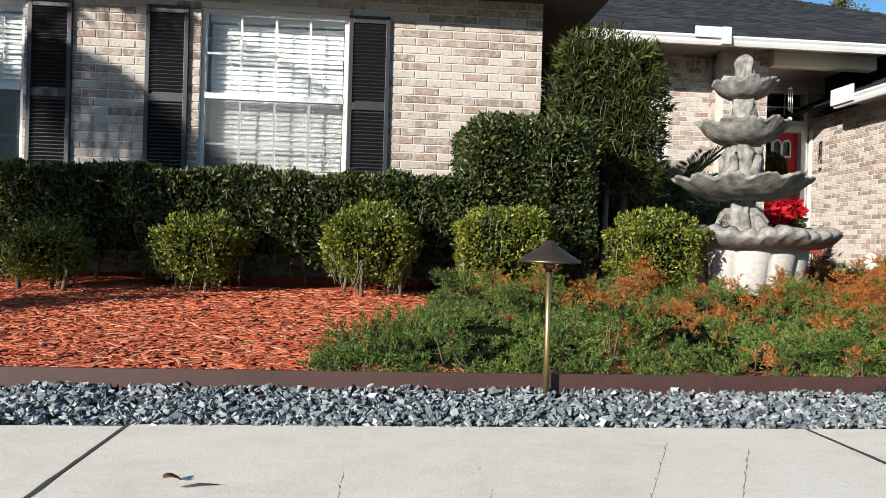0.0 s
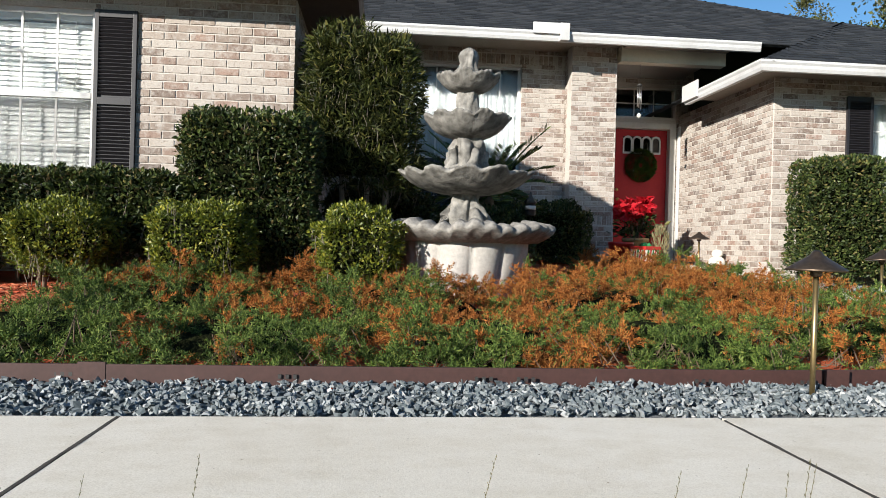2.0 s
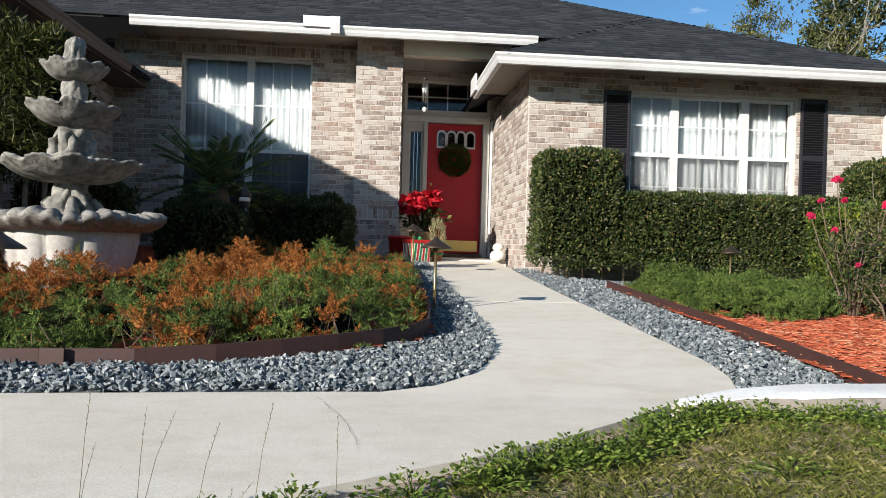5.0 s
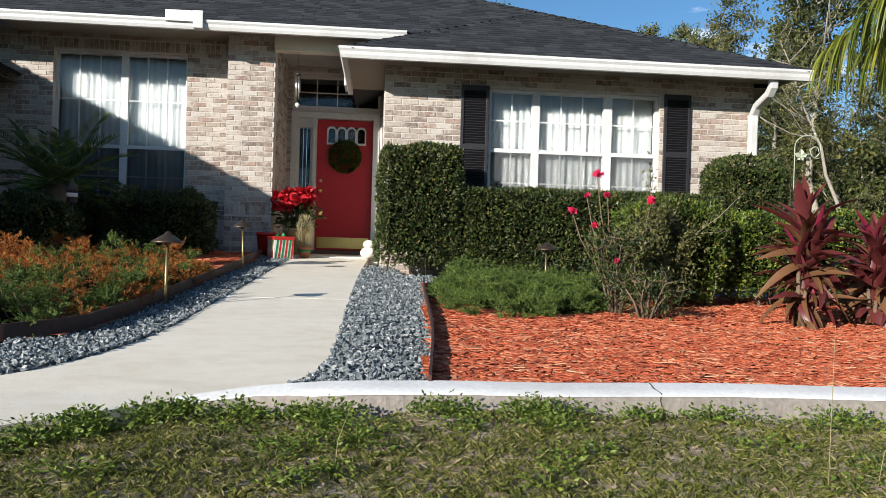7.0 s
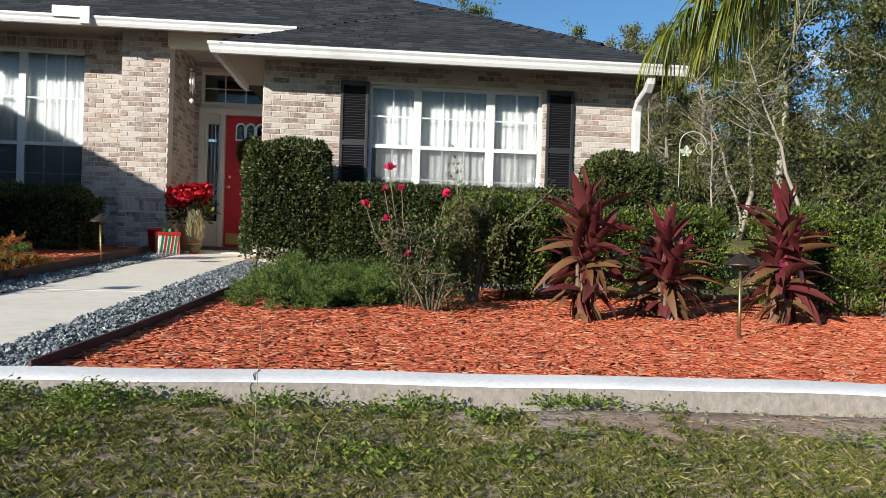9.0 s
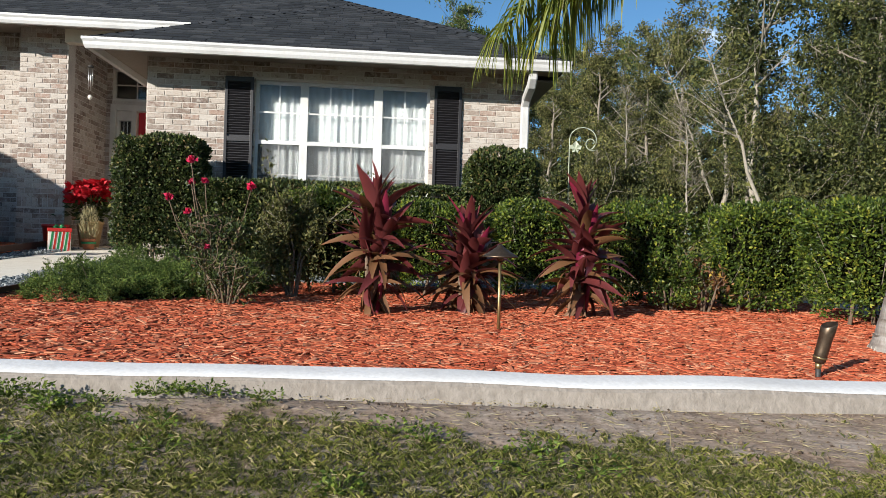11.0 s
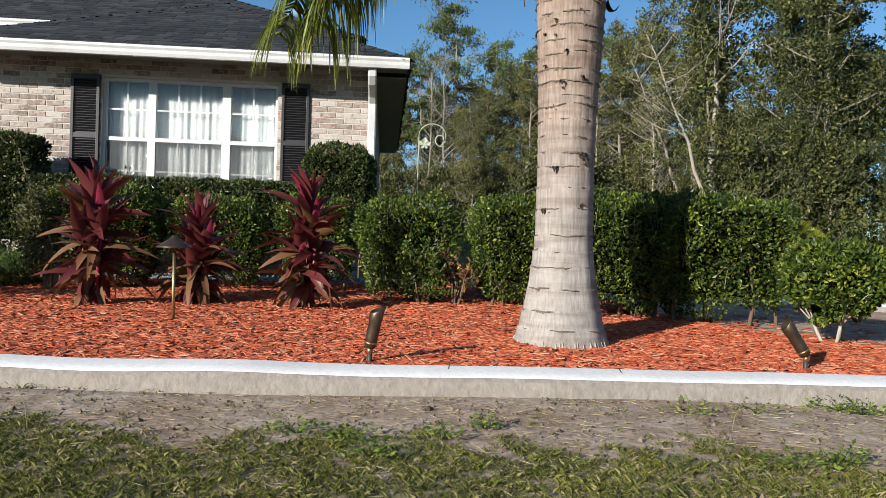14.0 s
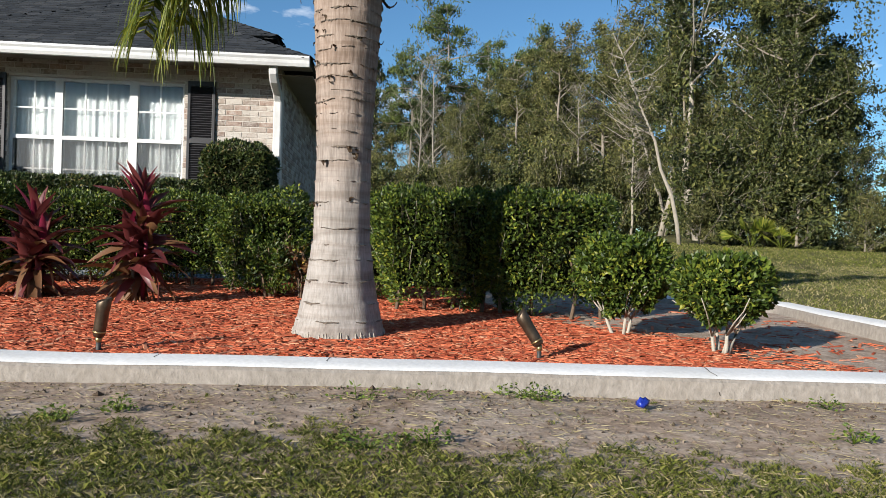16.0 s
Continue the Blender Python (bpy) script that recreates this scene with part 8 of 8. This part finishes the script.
def gift(x, y, z, turn):
    t = thing("gift_box", pose(x, y, z, 0, 0, turn), "red, white and green striped gift box decoration", "gift box", "porch gift boxes")
    w, h = 0.13, 0.29
    carton = part("carton", box((-w, -w, 0), (w, w, h), bevel=0.008), M_WHITESTONE, t)
    for side in range(4):
        R = Matrix.Rotation(side * math.pi / 2, 4, "Z")
        for k in range(6):
            u = -w + 0.012 + k * (2 * w - 0.03) / 5.6
            bm = bmesh.new()
            vv = [bm.verts.new(p) for p in ((u, -w - 0.003, 0.006), (u + 0.024, -w - 0.003, 0.006), (min(w, u + 0.054), -w - 0.003, h - 0.03), (min(w - 0.02, u + 0.03), -w - 0.003, h - 0.03))]
            bm.faces.new(vv)
            bm.transform(R)
            ob = part("stripe", bm, M_REDWRAP if k % 2 else M_GREENWRAP, carton)
            md = ob.modifiers.new("paper", "SOLIDIFY")
            md.thickness = 0.002
    part("lid", box((-w - 0.008, -w - 0.008, h - 0.03), (w + 0.008, w + 0.008, h + 0.015), bevel=0.006), M_REDWRAP, t, "red lid")
    bm = bmesh.new()
    for a in range(4):
        c, s = math.cos(a * 1.57 + 0.5), math.sin(a * 1.57 + 0.5)
        tube([(0, 0, h + 0.01), (c * 0.05, s * 0.05, h + 0.05), (c * 0.08, s * 0.08, h + 0.025), (0, 0, h + 0.015)], [0.008, 0.016, 0.014, 0.006], 6, bm)
    part("bow", bm, M_GREENWRAP, t, "green foil bow")


gift(5.47, 9.03, 0.345, 25)


def red_tub(x, y, z):
    t = thing("planter_tub", pose(x, y, z), "low red planter tub beside the pier", "planter")
    part("tub", lathe([(0.13, 0), (0.16, 0.3), (0.17, 0.3), (0.17, 0.34), (0.15, 0.34), (0.13, 0.25), (0.01, 0.24)], 28), M_REDWRAP, t)
    part("soil", lathe([(0.14, 0.25), (0.14, 0.27)], 20), M_GROUND, t)


red_tub(5.27, 9.4, 0.36)


def grass_pot(x, y, z):
    t = thing("potted_grass", pose(x, y, z), "tan woven cone plant in a terracotta pot", "potted plant")
    part("flowerpot", pot(0.06, 0.085, 0.14), M_TERRACOTTA, t, "terracotta pot with a green band")
    part("band", lathe([(0.083, 0.07), (0.089, 0.075), (0.089, 0.095), (0.086, 0.1)], 28, caps=False), M_GREENWRAP, t)
    rng = np.random.default_rng(61)
    n = 500
    h = rng.uniform(0.12, 0.5, n)
    a = rng.uniform(0, 6.28, n)
    r = 0.1 * np.sqrt(np.clip(1 - ((h - 0.26) / 0.26) ** 2, 0.02, 1)) * rng.uniform(0.6, 1, n)
    v, f = leaf_arrays(np.c_[np.cos(a) * r, np.sin(a) * r, h], np.c_[np.cos(a) * 0.4, np.sin(a) * 0.4, np.ones(n)], 0.09, 0.007, rng)
    piece("stalks", np_mesh("stalks", v, f, [DRYGRASS]), None, t, "pale upright stalks")


grass_pot(5.75, 9.25, 0.385)


def stone_figure(x, y, z):
    t = thing("garden_ornament", pose(x, y, z), "two stacked rounded white stones by the porch", "ornament")
    for nm, zz, r in (("lower_stone", 0.075, 0.11), ("upper_stone", 0.19, 0.075)):
        prof = [(r * math.sin(q), zz - r * 0.75 * math.cos(q)) for q in [0.1 + 2.94 * i / 12 for i in range(13)]]
        part(nm, lathe(prof, 24, lambda a, rr, z2: (rr * (1 + 0.08 * noise.noise((math.cos(a), math.sin(a), z2 * 6))), z2)), M_WHITESTONE, t)


stone_figure(6.58, 9.35, 0.39)
# porch step edge in brick
tagged(part("step_1", box((5.27, 9.38, 0.25), (6.7, 9.43, 0.4), bevel=0.004), M_CONCRETE), "concrete step edge of the porch", "step", kind="structure")


# ---- gutter details ----
def tube_down(name, pts, w, d, label):
    bm = bmesh.new()
    P = [Vector(p) for p in pts]
    rows = []
    for i, p in enumerate(P):
        dr = (P[min(i + 1, len(P) - 1)] - P[max(i - 1, 0)]).normalized()
        s = Vector((1, 0, 0))
        u = dr.cross(s).normalized()
        rows.append([bm.verts.new(p + s * a * w / 2 + u * b * d / 2) for a, b in ((-1, -0.7), (-0.7, -1), (0.7, -1), (1, -0.7), (1, 0.7), (0.7, 1), (-0.7, 1), (-1, 0.7))])
    for a, b in zip(rows, rows[1:]):
        for k in range(8):
            bm.faces.new((a[k], a[(k + 1) % 8], b[(k + 1) % 8], b[k]))
    bm.faces.new(rows[0])
    bm.faces.new(rows[-1])
    bmesh.ops.recalc_face_normals(bm, faces=bm.faces[:])
    return tagged(part(name, bm, M_WHITE), label, "downspout", kind="structure")


tube_down("downspout", [(11.25, 7.78, 2.66), (11.25, 7.79, 2.56), (11.25, 7.86, 2.49), (11.25, 8.13, 2.4), (11.25, 8.225, 2.3), (11.25, 8.235, 1.2), (11.25, 8.235, 0.3)], 0.1, 0.08, "white metal downspout at the house corner")
tagged(part("splash_guard", box((3.95, 9.1, 3.33), (4.42, 9.125, 3.47), bevel=0.004), M_WHITE), "white metal splash guard on the gutter", "gutter", kind="structure")
tagged(part("gutter_offset", box((4.3, 9.08, 3.25), (4.42, 9.15, 3.47), bevel=0.006), M_WHITE), "white gutter joint cover", "gutter", kind="structure")
bm = box((6.2, 9.28, 2.66), (6.225, 9.76, 2.88), bevel=0.004)
tagged(part("splash_guard", bm, M_WHITE), "white metal splash guard at the porch gutter end", "gutter", kind="structure")
tagged(part("drip_edge", box((6.29, 7.69, 2.742), (11.68, 7.71, 2.765)), M_FELT), "dark drip edge under the shingles", "roof", kind="structure")


# ---- garden ornaments ----
def shepherd_hook(x, y, z):
    t = thing("garden_hook", pose(x, y, z), "thin scrolled iron garden hook with a leaf ornament", "garden hook")
    pts = [(0, 0, 0), (0, 0, 1.45)]
    for i in range(15):
        a = math.pi - i * 0.3
        pts.append((0.17 + 0.17 * math.cos(a), 0, 1.5 + 0.15 * math.sin(a)))
    for i in range(14):
        a = -1.0 - i * 0.42
        r = 0.1 * (1 - i / 18)
        pts.append((0.28 + r * math.cos(a), 0, 1.46 + r * math.sin(a)))
    part("rod", tube(pts, [0.006] * len(pts), 6), M_HOOK, t)
    bm = bmesh.new()
    for a, r in ((0.4, 0.09), (1.5, 0.1), (2.7, 0.09), (3.9, 0.06), (5.4, 0.06)):
        c, s = math.cos(a), math.sin(a)
        o = Vector((0.07, -0.01, 1.38))
        vv = [bm.verts.new(o + Vector(p)) for p in ((0, 0, 0), (c * r * 0.6 - s * r * 0.35, -0.015, s * r * 0.6 + c * r * 0.35), (c * r, 0, s * r), (c * r * 0.6 + s * r * 0.35, -0.015, s * r * 0.6 - c * r * 0.35))]
        bm.faces.new(vv)
    ob = part("leaf_ornament", bm, M_HOOK, t, "pale metal ivy leaf")
    ob.modifiers.new("plate", "SOLIDIFY").thickness = 0.004


M_HOOK = surf("verdigris_iron", (0.3, 0.34, 0.26), (0.42, 0.45, 0.34), 0.6, 50, 5, 0.2, 0.001)
shepherd_hook(11.84, 8.3, 0.45)

M_PINK = surf("faded_pink_paint", (0.5, 0.1, 0.14), (0.6, 0.16, 0.2), 0.6)


def lantern(x, y, z):
    t = thing("garden_lantern", pose(x, y, z), "small dark metal garden lantern on a post with a red figure", "lantern")
    part("post", tube([(0, 0, -0.05), (0, 0, 0.62)], [0.01, 0.008], 8), M_IRON, t)
    part("cage", lathe([(0.05, 0.62), (0.055, 0.63), (0.05, 0.74), (0.07, 0.75), (0.02, 0.82), (0.008, 0.86)], 6), M_IRON, t)
    part("band", lathe([(0.056, 0.68), (0.056, 0.72)], 6), M_WHITESTONE, t)
    part("figure", lathe([(0.03, 0.0), (0.045, 0.06), (0.03, 0.14), (0.035, 0.18), (0.015, 0.23)], 14), M_PINK, t)


lantern(3.6, 7.3, 0.3)

litter = lathe([(0.008, 0), (0.02, 0.006), (0.022, 0.02), (0.01, 0.03)], 11, lambda a, r, z: (r * (1 + 0.35 * math.sin(a * 3 + z * 90)), z * (1 + 0.3 * math.cos(a * 2))))
tagged(part("wrapper", litter, M_BLUE), "crumpled blue foil wrapper on the soil", "litter").matrix_basis = pose(13.6, 1.55, float(ground_height(np.array(13.6), np.array(1.55))) + 0.012)


def fallen_leaf(x, y, turn, size, label):
    me = blade_mesh("fallen_leaf", size, size * 0.5, 0.7, TI_BROWN, 0.5)
    ob = piece("fallen_leaf", me)
    ob.modifiers.new("leaf", "SOLIDIFY").thickness = 0.001
    ob.matrix_basis = pose(x, y, 0.064, 0, -12, turn)
    return tagged(ob, label, "leaf", "fallen leaves")


fallen_leaf(-0.44, 1.6, 20, 0.04, "curled brown fallen leaf on the concrete walk")
stick = tube([(-0.035, 0, 0.003), (0, 0.006, 0.004), (0.04, 0.0, 0.003)], [0.0015, 0.003, 0.001], 6)
tagged(part("twig", stick, M_IRON), "thin dark twig lying on the walk", "twig").matrix_basis = pose(-0.36, 1.575, 0.053, 0, 0, 12)


# ---- woods behind ----
def tree(name, height, crown, seed, leafmat, n, leaf, label, bark=None, narrow=0.5, bare=0.35, limbs=16, lean=0.0, category="tree", pine=False, loose=0.075, girth=1.0, vines=0):
    """Tapered trunk, forking limbs, leaves in clumps round the twig ends; vines hang as leafy strands."""
    rng = np.random.default_rng(seed)
    t = thing(name, Matrix(), label, category, "woodland trees")
    k = 9
    tp = np.c_[np.cumsum(rng.normal(size=k) * 0.012 * height) + lean * np.linspace(0, 1, k) ** 1.3 * height, np.cumsum(rng.normal(size=k) * 0.012 * height), np.linspace(-0.2, height * 0.96, k)]
    r0 = (0.011 * height + 0.02) * girth
    bm = tube([tuple(p) for p in tp], list(np.linspace(r0, 0.02, k)), 8)
    part("trunk", bm, bark or M_BARK, t)
    bm = bmesh.new()
    ends = []
    for i in range(limbs):
        u = bare + (1 - bare) * (i + rng.random()) / limbs
        b = np.array([np.interp(u, np.linspace(0, 1, k), tp[:, j]) for j in range(3)])
        a = rng.uniform(0, 2 * np.pi)
        q = (u - bare) / (1 - bare)
        L = crown * (1.15 - 0.75 * q if not pine else 0.55 + 0.6 * math.sin(3.0 * q)) * rng.uniform(0.45, 1.15)
        rise = rng.uniform(-0.05, 0.4) if pine else rng.uniform(0.2, 1.1)
        e = b + np.array([np.cos(a) * L, np.sin(a) * L, L * rise])
        m = (b + e) / 2 + np.array([0, 0, -0.06 * L]) + rng.normal(size=3) * 0.04 * L
        tube([tuple(b), tuple(m), tuple(e)], [r0 * 0.35, r0 * 0.22, 0.008], 4, bm)
        ends.append((m, e))
        for q in range(5):
            f = rng.uniform(0.3, 1)
            p = b + (e - b) * f
            e2 = p + rng.normal(size=3) * L * 0.32 + np.array([0, 0, L * 0.12])
            tube([tuple(p), tuple((p + e2) / 2 + rng.normal(size=3) * 0.05), tuple(e2)], [0.014, 0.009, 0.003], 3, bm)
            ends.append(((p + e2) / 2, e2))
    tagged(part("limbwork", bm, bark or M_BARK, t), kind="stuff")
    if n:
        bs, es = np.array([b for b, e in ends]), np.array([e for b, e in ends])
        weight = rng.gamma(1.1, 1.0, len(ends))
        seg = rng.choice(len(ends), n, p=weight / weight.sum())
        u = (rng.random(n) ** 0.6)[:, None]
        spread = np.array([1.0, 1.0, 0.45 if pine else 0.8]) * crown * loose
        P = bs[seg] * (1 - u) + es[seg] * u + rng.normal(size=(n, 3)) * spread
        way = rng.normal(size=(n, 3)) + (np.array([0, 0, 0.7]) if pine else np.array([0, 0, -0.3]))
        if vines:
            c = rng.integers(0, len(ends), vines)
            per = n // 2 // vines
            drop = rng.random((vines, per)) ** 0.8 * rng.uniform(0.25, 0.8, (vines, 1)) * height
            Q = np.repeat(es[c][:, None], per, 1) + rng.normal(size=(vines, per, 3)) * 0.13
            Q[:, :, 2] = np.maximum(0.05, Q[:, :, 2] - drop)
            P = np.concatenate([P, Q.reshape(-1, 3)])
            way = np.concatenate([way, rng.normal(size=(vines * per, 3)) + np.array([0, 0, -0.8])])
        L = leaf * rng.uniform(0.55, 1.5, len(P))
        v, f = leaf_arrays(P, way, L, L * narrow, rng)
        piece("crown", np_mesh("crown", v, f, [leafmat]), None, t)
    return t


PROTOS = {
    "oak": tree("oak_tree", 10.0, 2.3, 401, TREE_A, 13000, 0.14, "tall dark green woodland oak", bare=0.25, limbs=24),
    "olive": tree("oak_tree", 10.0, 2.3, 402, TREE_B, 13000, 0.13, "olive-green leafy woodland tree", narrow=0.45, bare=0.2, limbs=28, bark=M_TREEBARK),
    "pine": tree("pine_tree", 10.0, 1.75, 403, TREE_C, 7000, 0.17, "tall thin pine with tufted needles", narrow=0.3, bare=0.5, limbs=22, pine=True, loose=0.1, girth=0.8),
    "bare": tree("bare_tree", 10.0, 2.0, 404, TREE_D, 1500, 0.22, "leafless grey tree with pale branches", bark=M_WOODPALE, narrow=0.08, bare=0.25, limbs=22, girth=0.7),
    "leaning": tree("leaning_tree", 10.0, 2.2, 407, TREE_B, 1500, 0.13, "pale leaning tree with thin olive crown", bark=M_WOODPALE, narrow=0.4, bare=0.5, limbs=20, lean=-0.36, girth=0.85),
    "vine": tree("vine_covered_tree", 10.0, 2.2, 405, TREE_A, 15000, 0.115, "large tree hung with dense leafy vines", bark=M_TREEBARK, bare=0.12, limbs=30, vines=36, loose=0.06),
    "trunk": tree("forked_tree", 10.0, 2.5, 408, TREE_A, 5200, 0.16, "tall pale-trunked tree with a high leafy crown", bark=M_WOODPALE, bare=0.55, limbs=18, girth=1.2, vines=10),
    # Low-detail oak for the unseen ring that blocks sky light.
    "street": tree("oak_tree", 10.0, 2.6, 406, TREE_A, 2600, 0.4, "broad oak out of view, added to block low sky light", bare=0.15, limbs=18),
    "bush": tree("understory_bush", 3.2, 1.5, 411, TREE_A, 4200, 0.15, "dark tangled understory bush", bare=0.02, limbs=18, category="bush", loose=0.12),
    "thicket": tree("understory_bush", 2.9, 1.4, 412, TREE_B, 4000, 0.14, "brownish tangled understory bush", narrow=0.35, bare=0.02, limbs=18, category="bush", loose=0.12, bark=M_TREEBARK),
}
rng = random.Random(77)
# kind, x, y, height
WOODS = [("pine", 18.9, 85, 27.5), ("pine", 24.0, 84, 23), ("pine", 27.0, 82, 21.5), ("pine", 29.5, 83, 24), ("pine", 14.5, 80, 20), ("oak", 11.5, 86, 20),
         ("oak", 16.5, 90, 17), ("olive", 22.0, 78, 15.5), ("oak", 25.6, 80, 18), ("olive", 28.0, 74, 18), ("bare", 15.5, 70, 16), ("bare", 17.0, 69, 17), ("bare", 19.2, 71, 13), ("olive", 20.3, 76, 12), ("oak", 8.0, 84, 19),
         ("pine", 33, 86, 22), ("pine", 38.5, 84, 24), ("oak", 41.5, 88, 18), ("pine", 45.5, 85, 25), ("oak", 49, 84, 16), ("olive", 36, 80, 14), ("pine", 53, 88, 23), ("oak", 57, 86, 16),
         ("olive", 21.5, 54, 12.5), ("olive", 23.5, 49, 13.5), ("oak", 25.0, 52, 12.5), ("olive", 26.6, 45, 13), ("olive", 27.8, 44, 14), ("oak", 30, 50, 10), ("olive", 33, 48, 9), ("oak", 36, 50, 8), ("oak", 17.6, 88, 17), ("oak", 21.2, 87, 18), ("olive", 23.2, 82, 16), ("olive", 18.4, 79, 13), ("oak", 15.4, 84, 15), ("olive", 13.2, 82, 14),
         ("leaning", 22.7, 23.6, 7.6), ("leaning", 27.8, 38, 10.0), ("olive", 19.0, 60, 9.5), ("olive", 24.6, 58, 11), ("olive", 27.2, 57, 12), ("oak", 30, 56, 12), ("olive", 33, 58, 12), ("oak", 17.2, 72, 10), ("oak", 21.5, 70, 12), ("olive", 25.2, 68, 13), ("trunk", 27.2, 37.5, 11.0), ("trunk", 26.4, 30.5, 13.0), ("bare", 25.6, 37, 7.5), ("bare", 28.6, 32, 8), ("bare", 24.0, 42, 9),
         ("vine", 26.5, 25.2, 8.8), ("vine", 27.7, 24.6, 11), ("vine", 28.8, 25.8, 11.5), ("olive", 28.2, 29, 9.5), ("vine", 30.1, 24.8, 6.8), ("vine", 28.2, 27.5, 12), ("oak", 31.2, 29, 8.5), ("olive", 26.9, 33, 9.5), ("oak", 33.0, 32, 8.5), ("olive", 35.5, 27, 7.5), ("oak", 37, 24, 8)]
# Ring of unseen oaks, added to cut the low sky light on the walls.
for i in range(30):
    a = math.radians(150 + 235 * i / 29)
    d = 37 + 3 * math.sin(i * 2.7)
    WOODS.append(("street", 4 + d * math.cos(a), 2 + d * math.sin(a), 8.0 + 1.2 * math.sin(i * 1.9)))
for i in range(14):
    WOODS.append((("bush", "thicket")[i % 2], 9.0 + 1.75 * i, 66 + rng.uniform(-3, 3), 4.6 + rng.uniform(-0.8, 1.6)))
for i in range(12):
    WOODS.append((("bush", "thicket")[i % 2], 20.0 + 1.1 * i, 41 + rng.uniform(-2, 2), 3.8 + rng.uniform(-0.8, 1.4)))
for i in range(10):
    WOODS.append((("bush", "thicket")[i % 2], 25.5 + 1.6 * i, 46 + rng.uniform(-2, 3), 5.5 + rng.uniform(-1, 2.0)))
for i in range(15):
    WOODS.append((("thicket", "bush", "bush")[i % 3], 23.9 + 0.8 * i, 24.6 - 0.28 * i + rng.uniform(-0.3, 1.6), 2.6 + rng.uniform(-0.9, 1.5)))
OWN = {"bush": 3.2, "thicket": 2.9}
placed = set()
for kind, x, y, h in WOODS:
    s = h / OWN.get(kind, 10.0)
    turn = rng.uniform(0, 360) if kind != "leaning" else 0
    wide = s if s < 1.6 else s * 0.8
    m = pose(x, y, (bedf(x, y) if y > 2 else 0.0) - 0.05, 0, 0, turn) @ Matrix.Diagonal((wide, wide, s, 1))
    if kind in placed:
        copy_thing(PROTOS[kind], m).scale = m.to_scale()
    else:
        PROTOS[kind].matrix_basis = m
        placed.add(kind)


def palmetto(x, y, s, seed):
    """Low fan palm: pleated fans on arching stalks."""
    rng = random.Random(seed)
    t = thing("palmetto", pose(x, y, bedf(x, y) - 0.03), "low light green palmetto at the wood's edge", "palm", "palmettos")
    for k in range(9):
        a, up = 2.4 * k + rng.uniform(-0.3, 0.3), rng.uniform(0.5, 1.25)
        L = s * rng.uniform(0.7, 1.0)
        tip = Vector((math.cos(a) * L * math.cos(up), math.sin(a) * L * math.cos(up), L * math.sin(up)))
        part("stalk", tube([(0, 0, 0), tuple(tip * 0.55 + Vector((0, 0, 0.06))), tuple(tip)], [0.012, 0.01, 0.007], 5), PALMLEAF, t)
        bm = bmesh.new()
        d = tip.normalized()
        w = d.cross(Vector((rng.uniform(-0.4, 0.4), rng.uniform(-0.4, 0.4), 1))).normalized()
        nrm = w.cross(d)
        for q in range(15):
            b = -1.35 + 2.7 * q / 14
            e = (d * math.cos(b) + w * math.sin(b) - Vector((0, 0, 0.12 * abs(b)))) * s * 0.62 * (1 - 0.12 * abs(b))
            side = (w * math.cos(b) - d * math.sin(b)) * s * 0.035
            vs = [bm.verts.new(tip + p) for p in (nrm * 0.004, e * 0.5 + side + nrm * 0.02, e, e * 0.5 - side - nrm * 0.02)]
            bm.faces.new(vs)
        part("fan", bm, PALMLEAF, t)
    return t


palmetto(24.9, 22.9, 0.85, 3)
palmetto(25.7, 22.4, 0.6, 4)

# grass of the side lawn: fine near the bed, sparse towards the woods
rng = np.random.default_rng(141)
for poly, per, wide, tall, mat, label in (
        ([(15.2, 5.6), (16.05, 5.1), (15.95, 3.6), (19, 3.0), (24, 4.0), (25, 13), (14, 13), (12.0, 6.7)], 700, 0.0028, (0.02, 0.06), GRASS, "thin olive side lawn beside the bed"),
        ([(15.2, 5.6), (16.05, 5.1), (15.95, 3.6), (19, 3.0), (24, 4.0), (25, 13), (14, 13), (12.0, 6.7)], 320, 0.003, (0.02, 0.05), DRYGRASS, "straw-coloured dead grass in the side lawn"),
        ([(14, 13), (25, 13), (30, 8), (33, 18), (27, 23), (22, 26), (12, 26), (11.8, 13)], 190, 0.006, (0.04, 0.1), GRASS, "olive lawn running back to the woods")):
    P = scatter(poly, per, rng)
    P = P[rng.random(len(P)) < np.clip(0.75 + 0.5 * wobble(np.c_[P, P[:, :1] * 0], 0.9, 1.0, 3), 0.08, 1)]
    tagged(piece("side_lawn_grass", blades("side_lawn_grass", P, bed(P[:, 0], P[:, 1]) - 0.004, rng.uniform(*tall, len(P)), wide, mat, rng, 1.3)), label, "grass", kind="stuff")
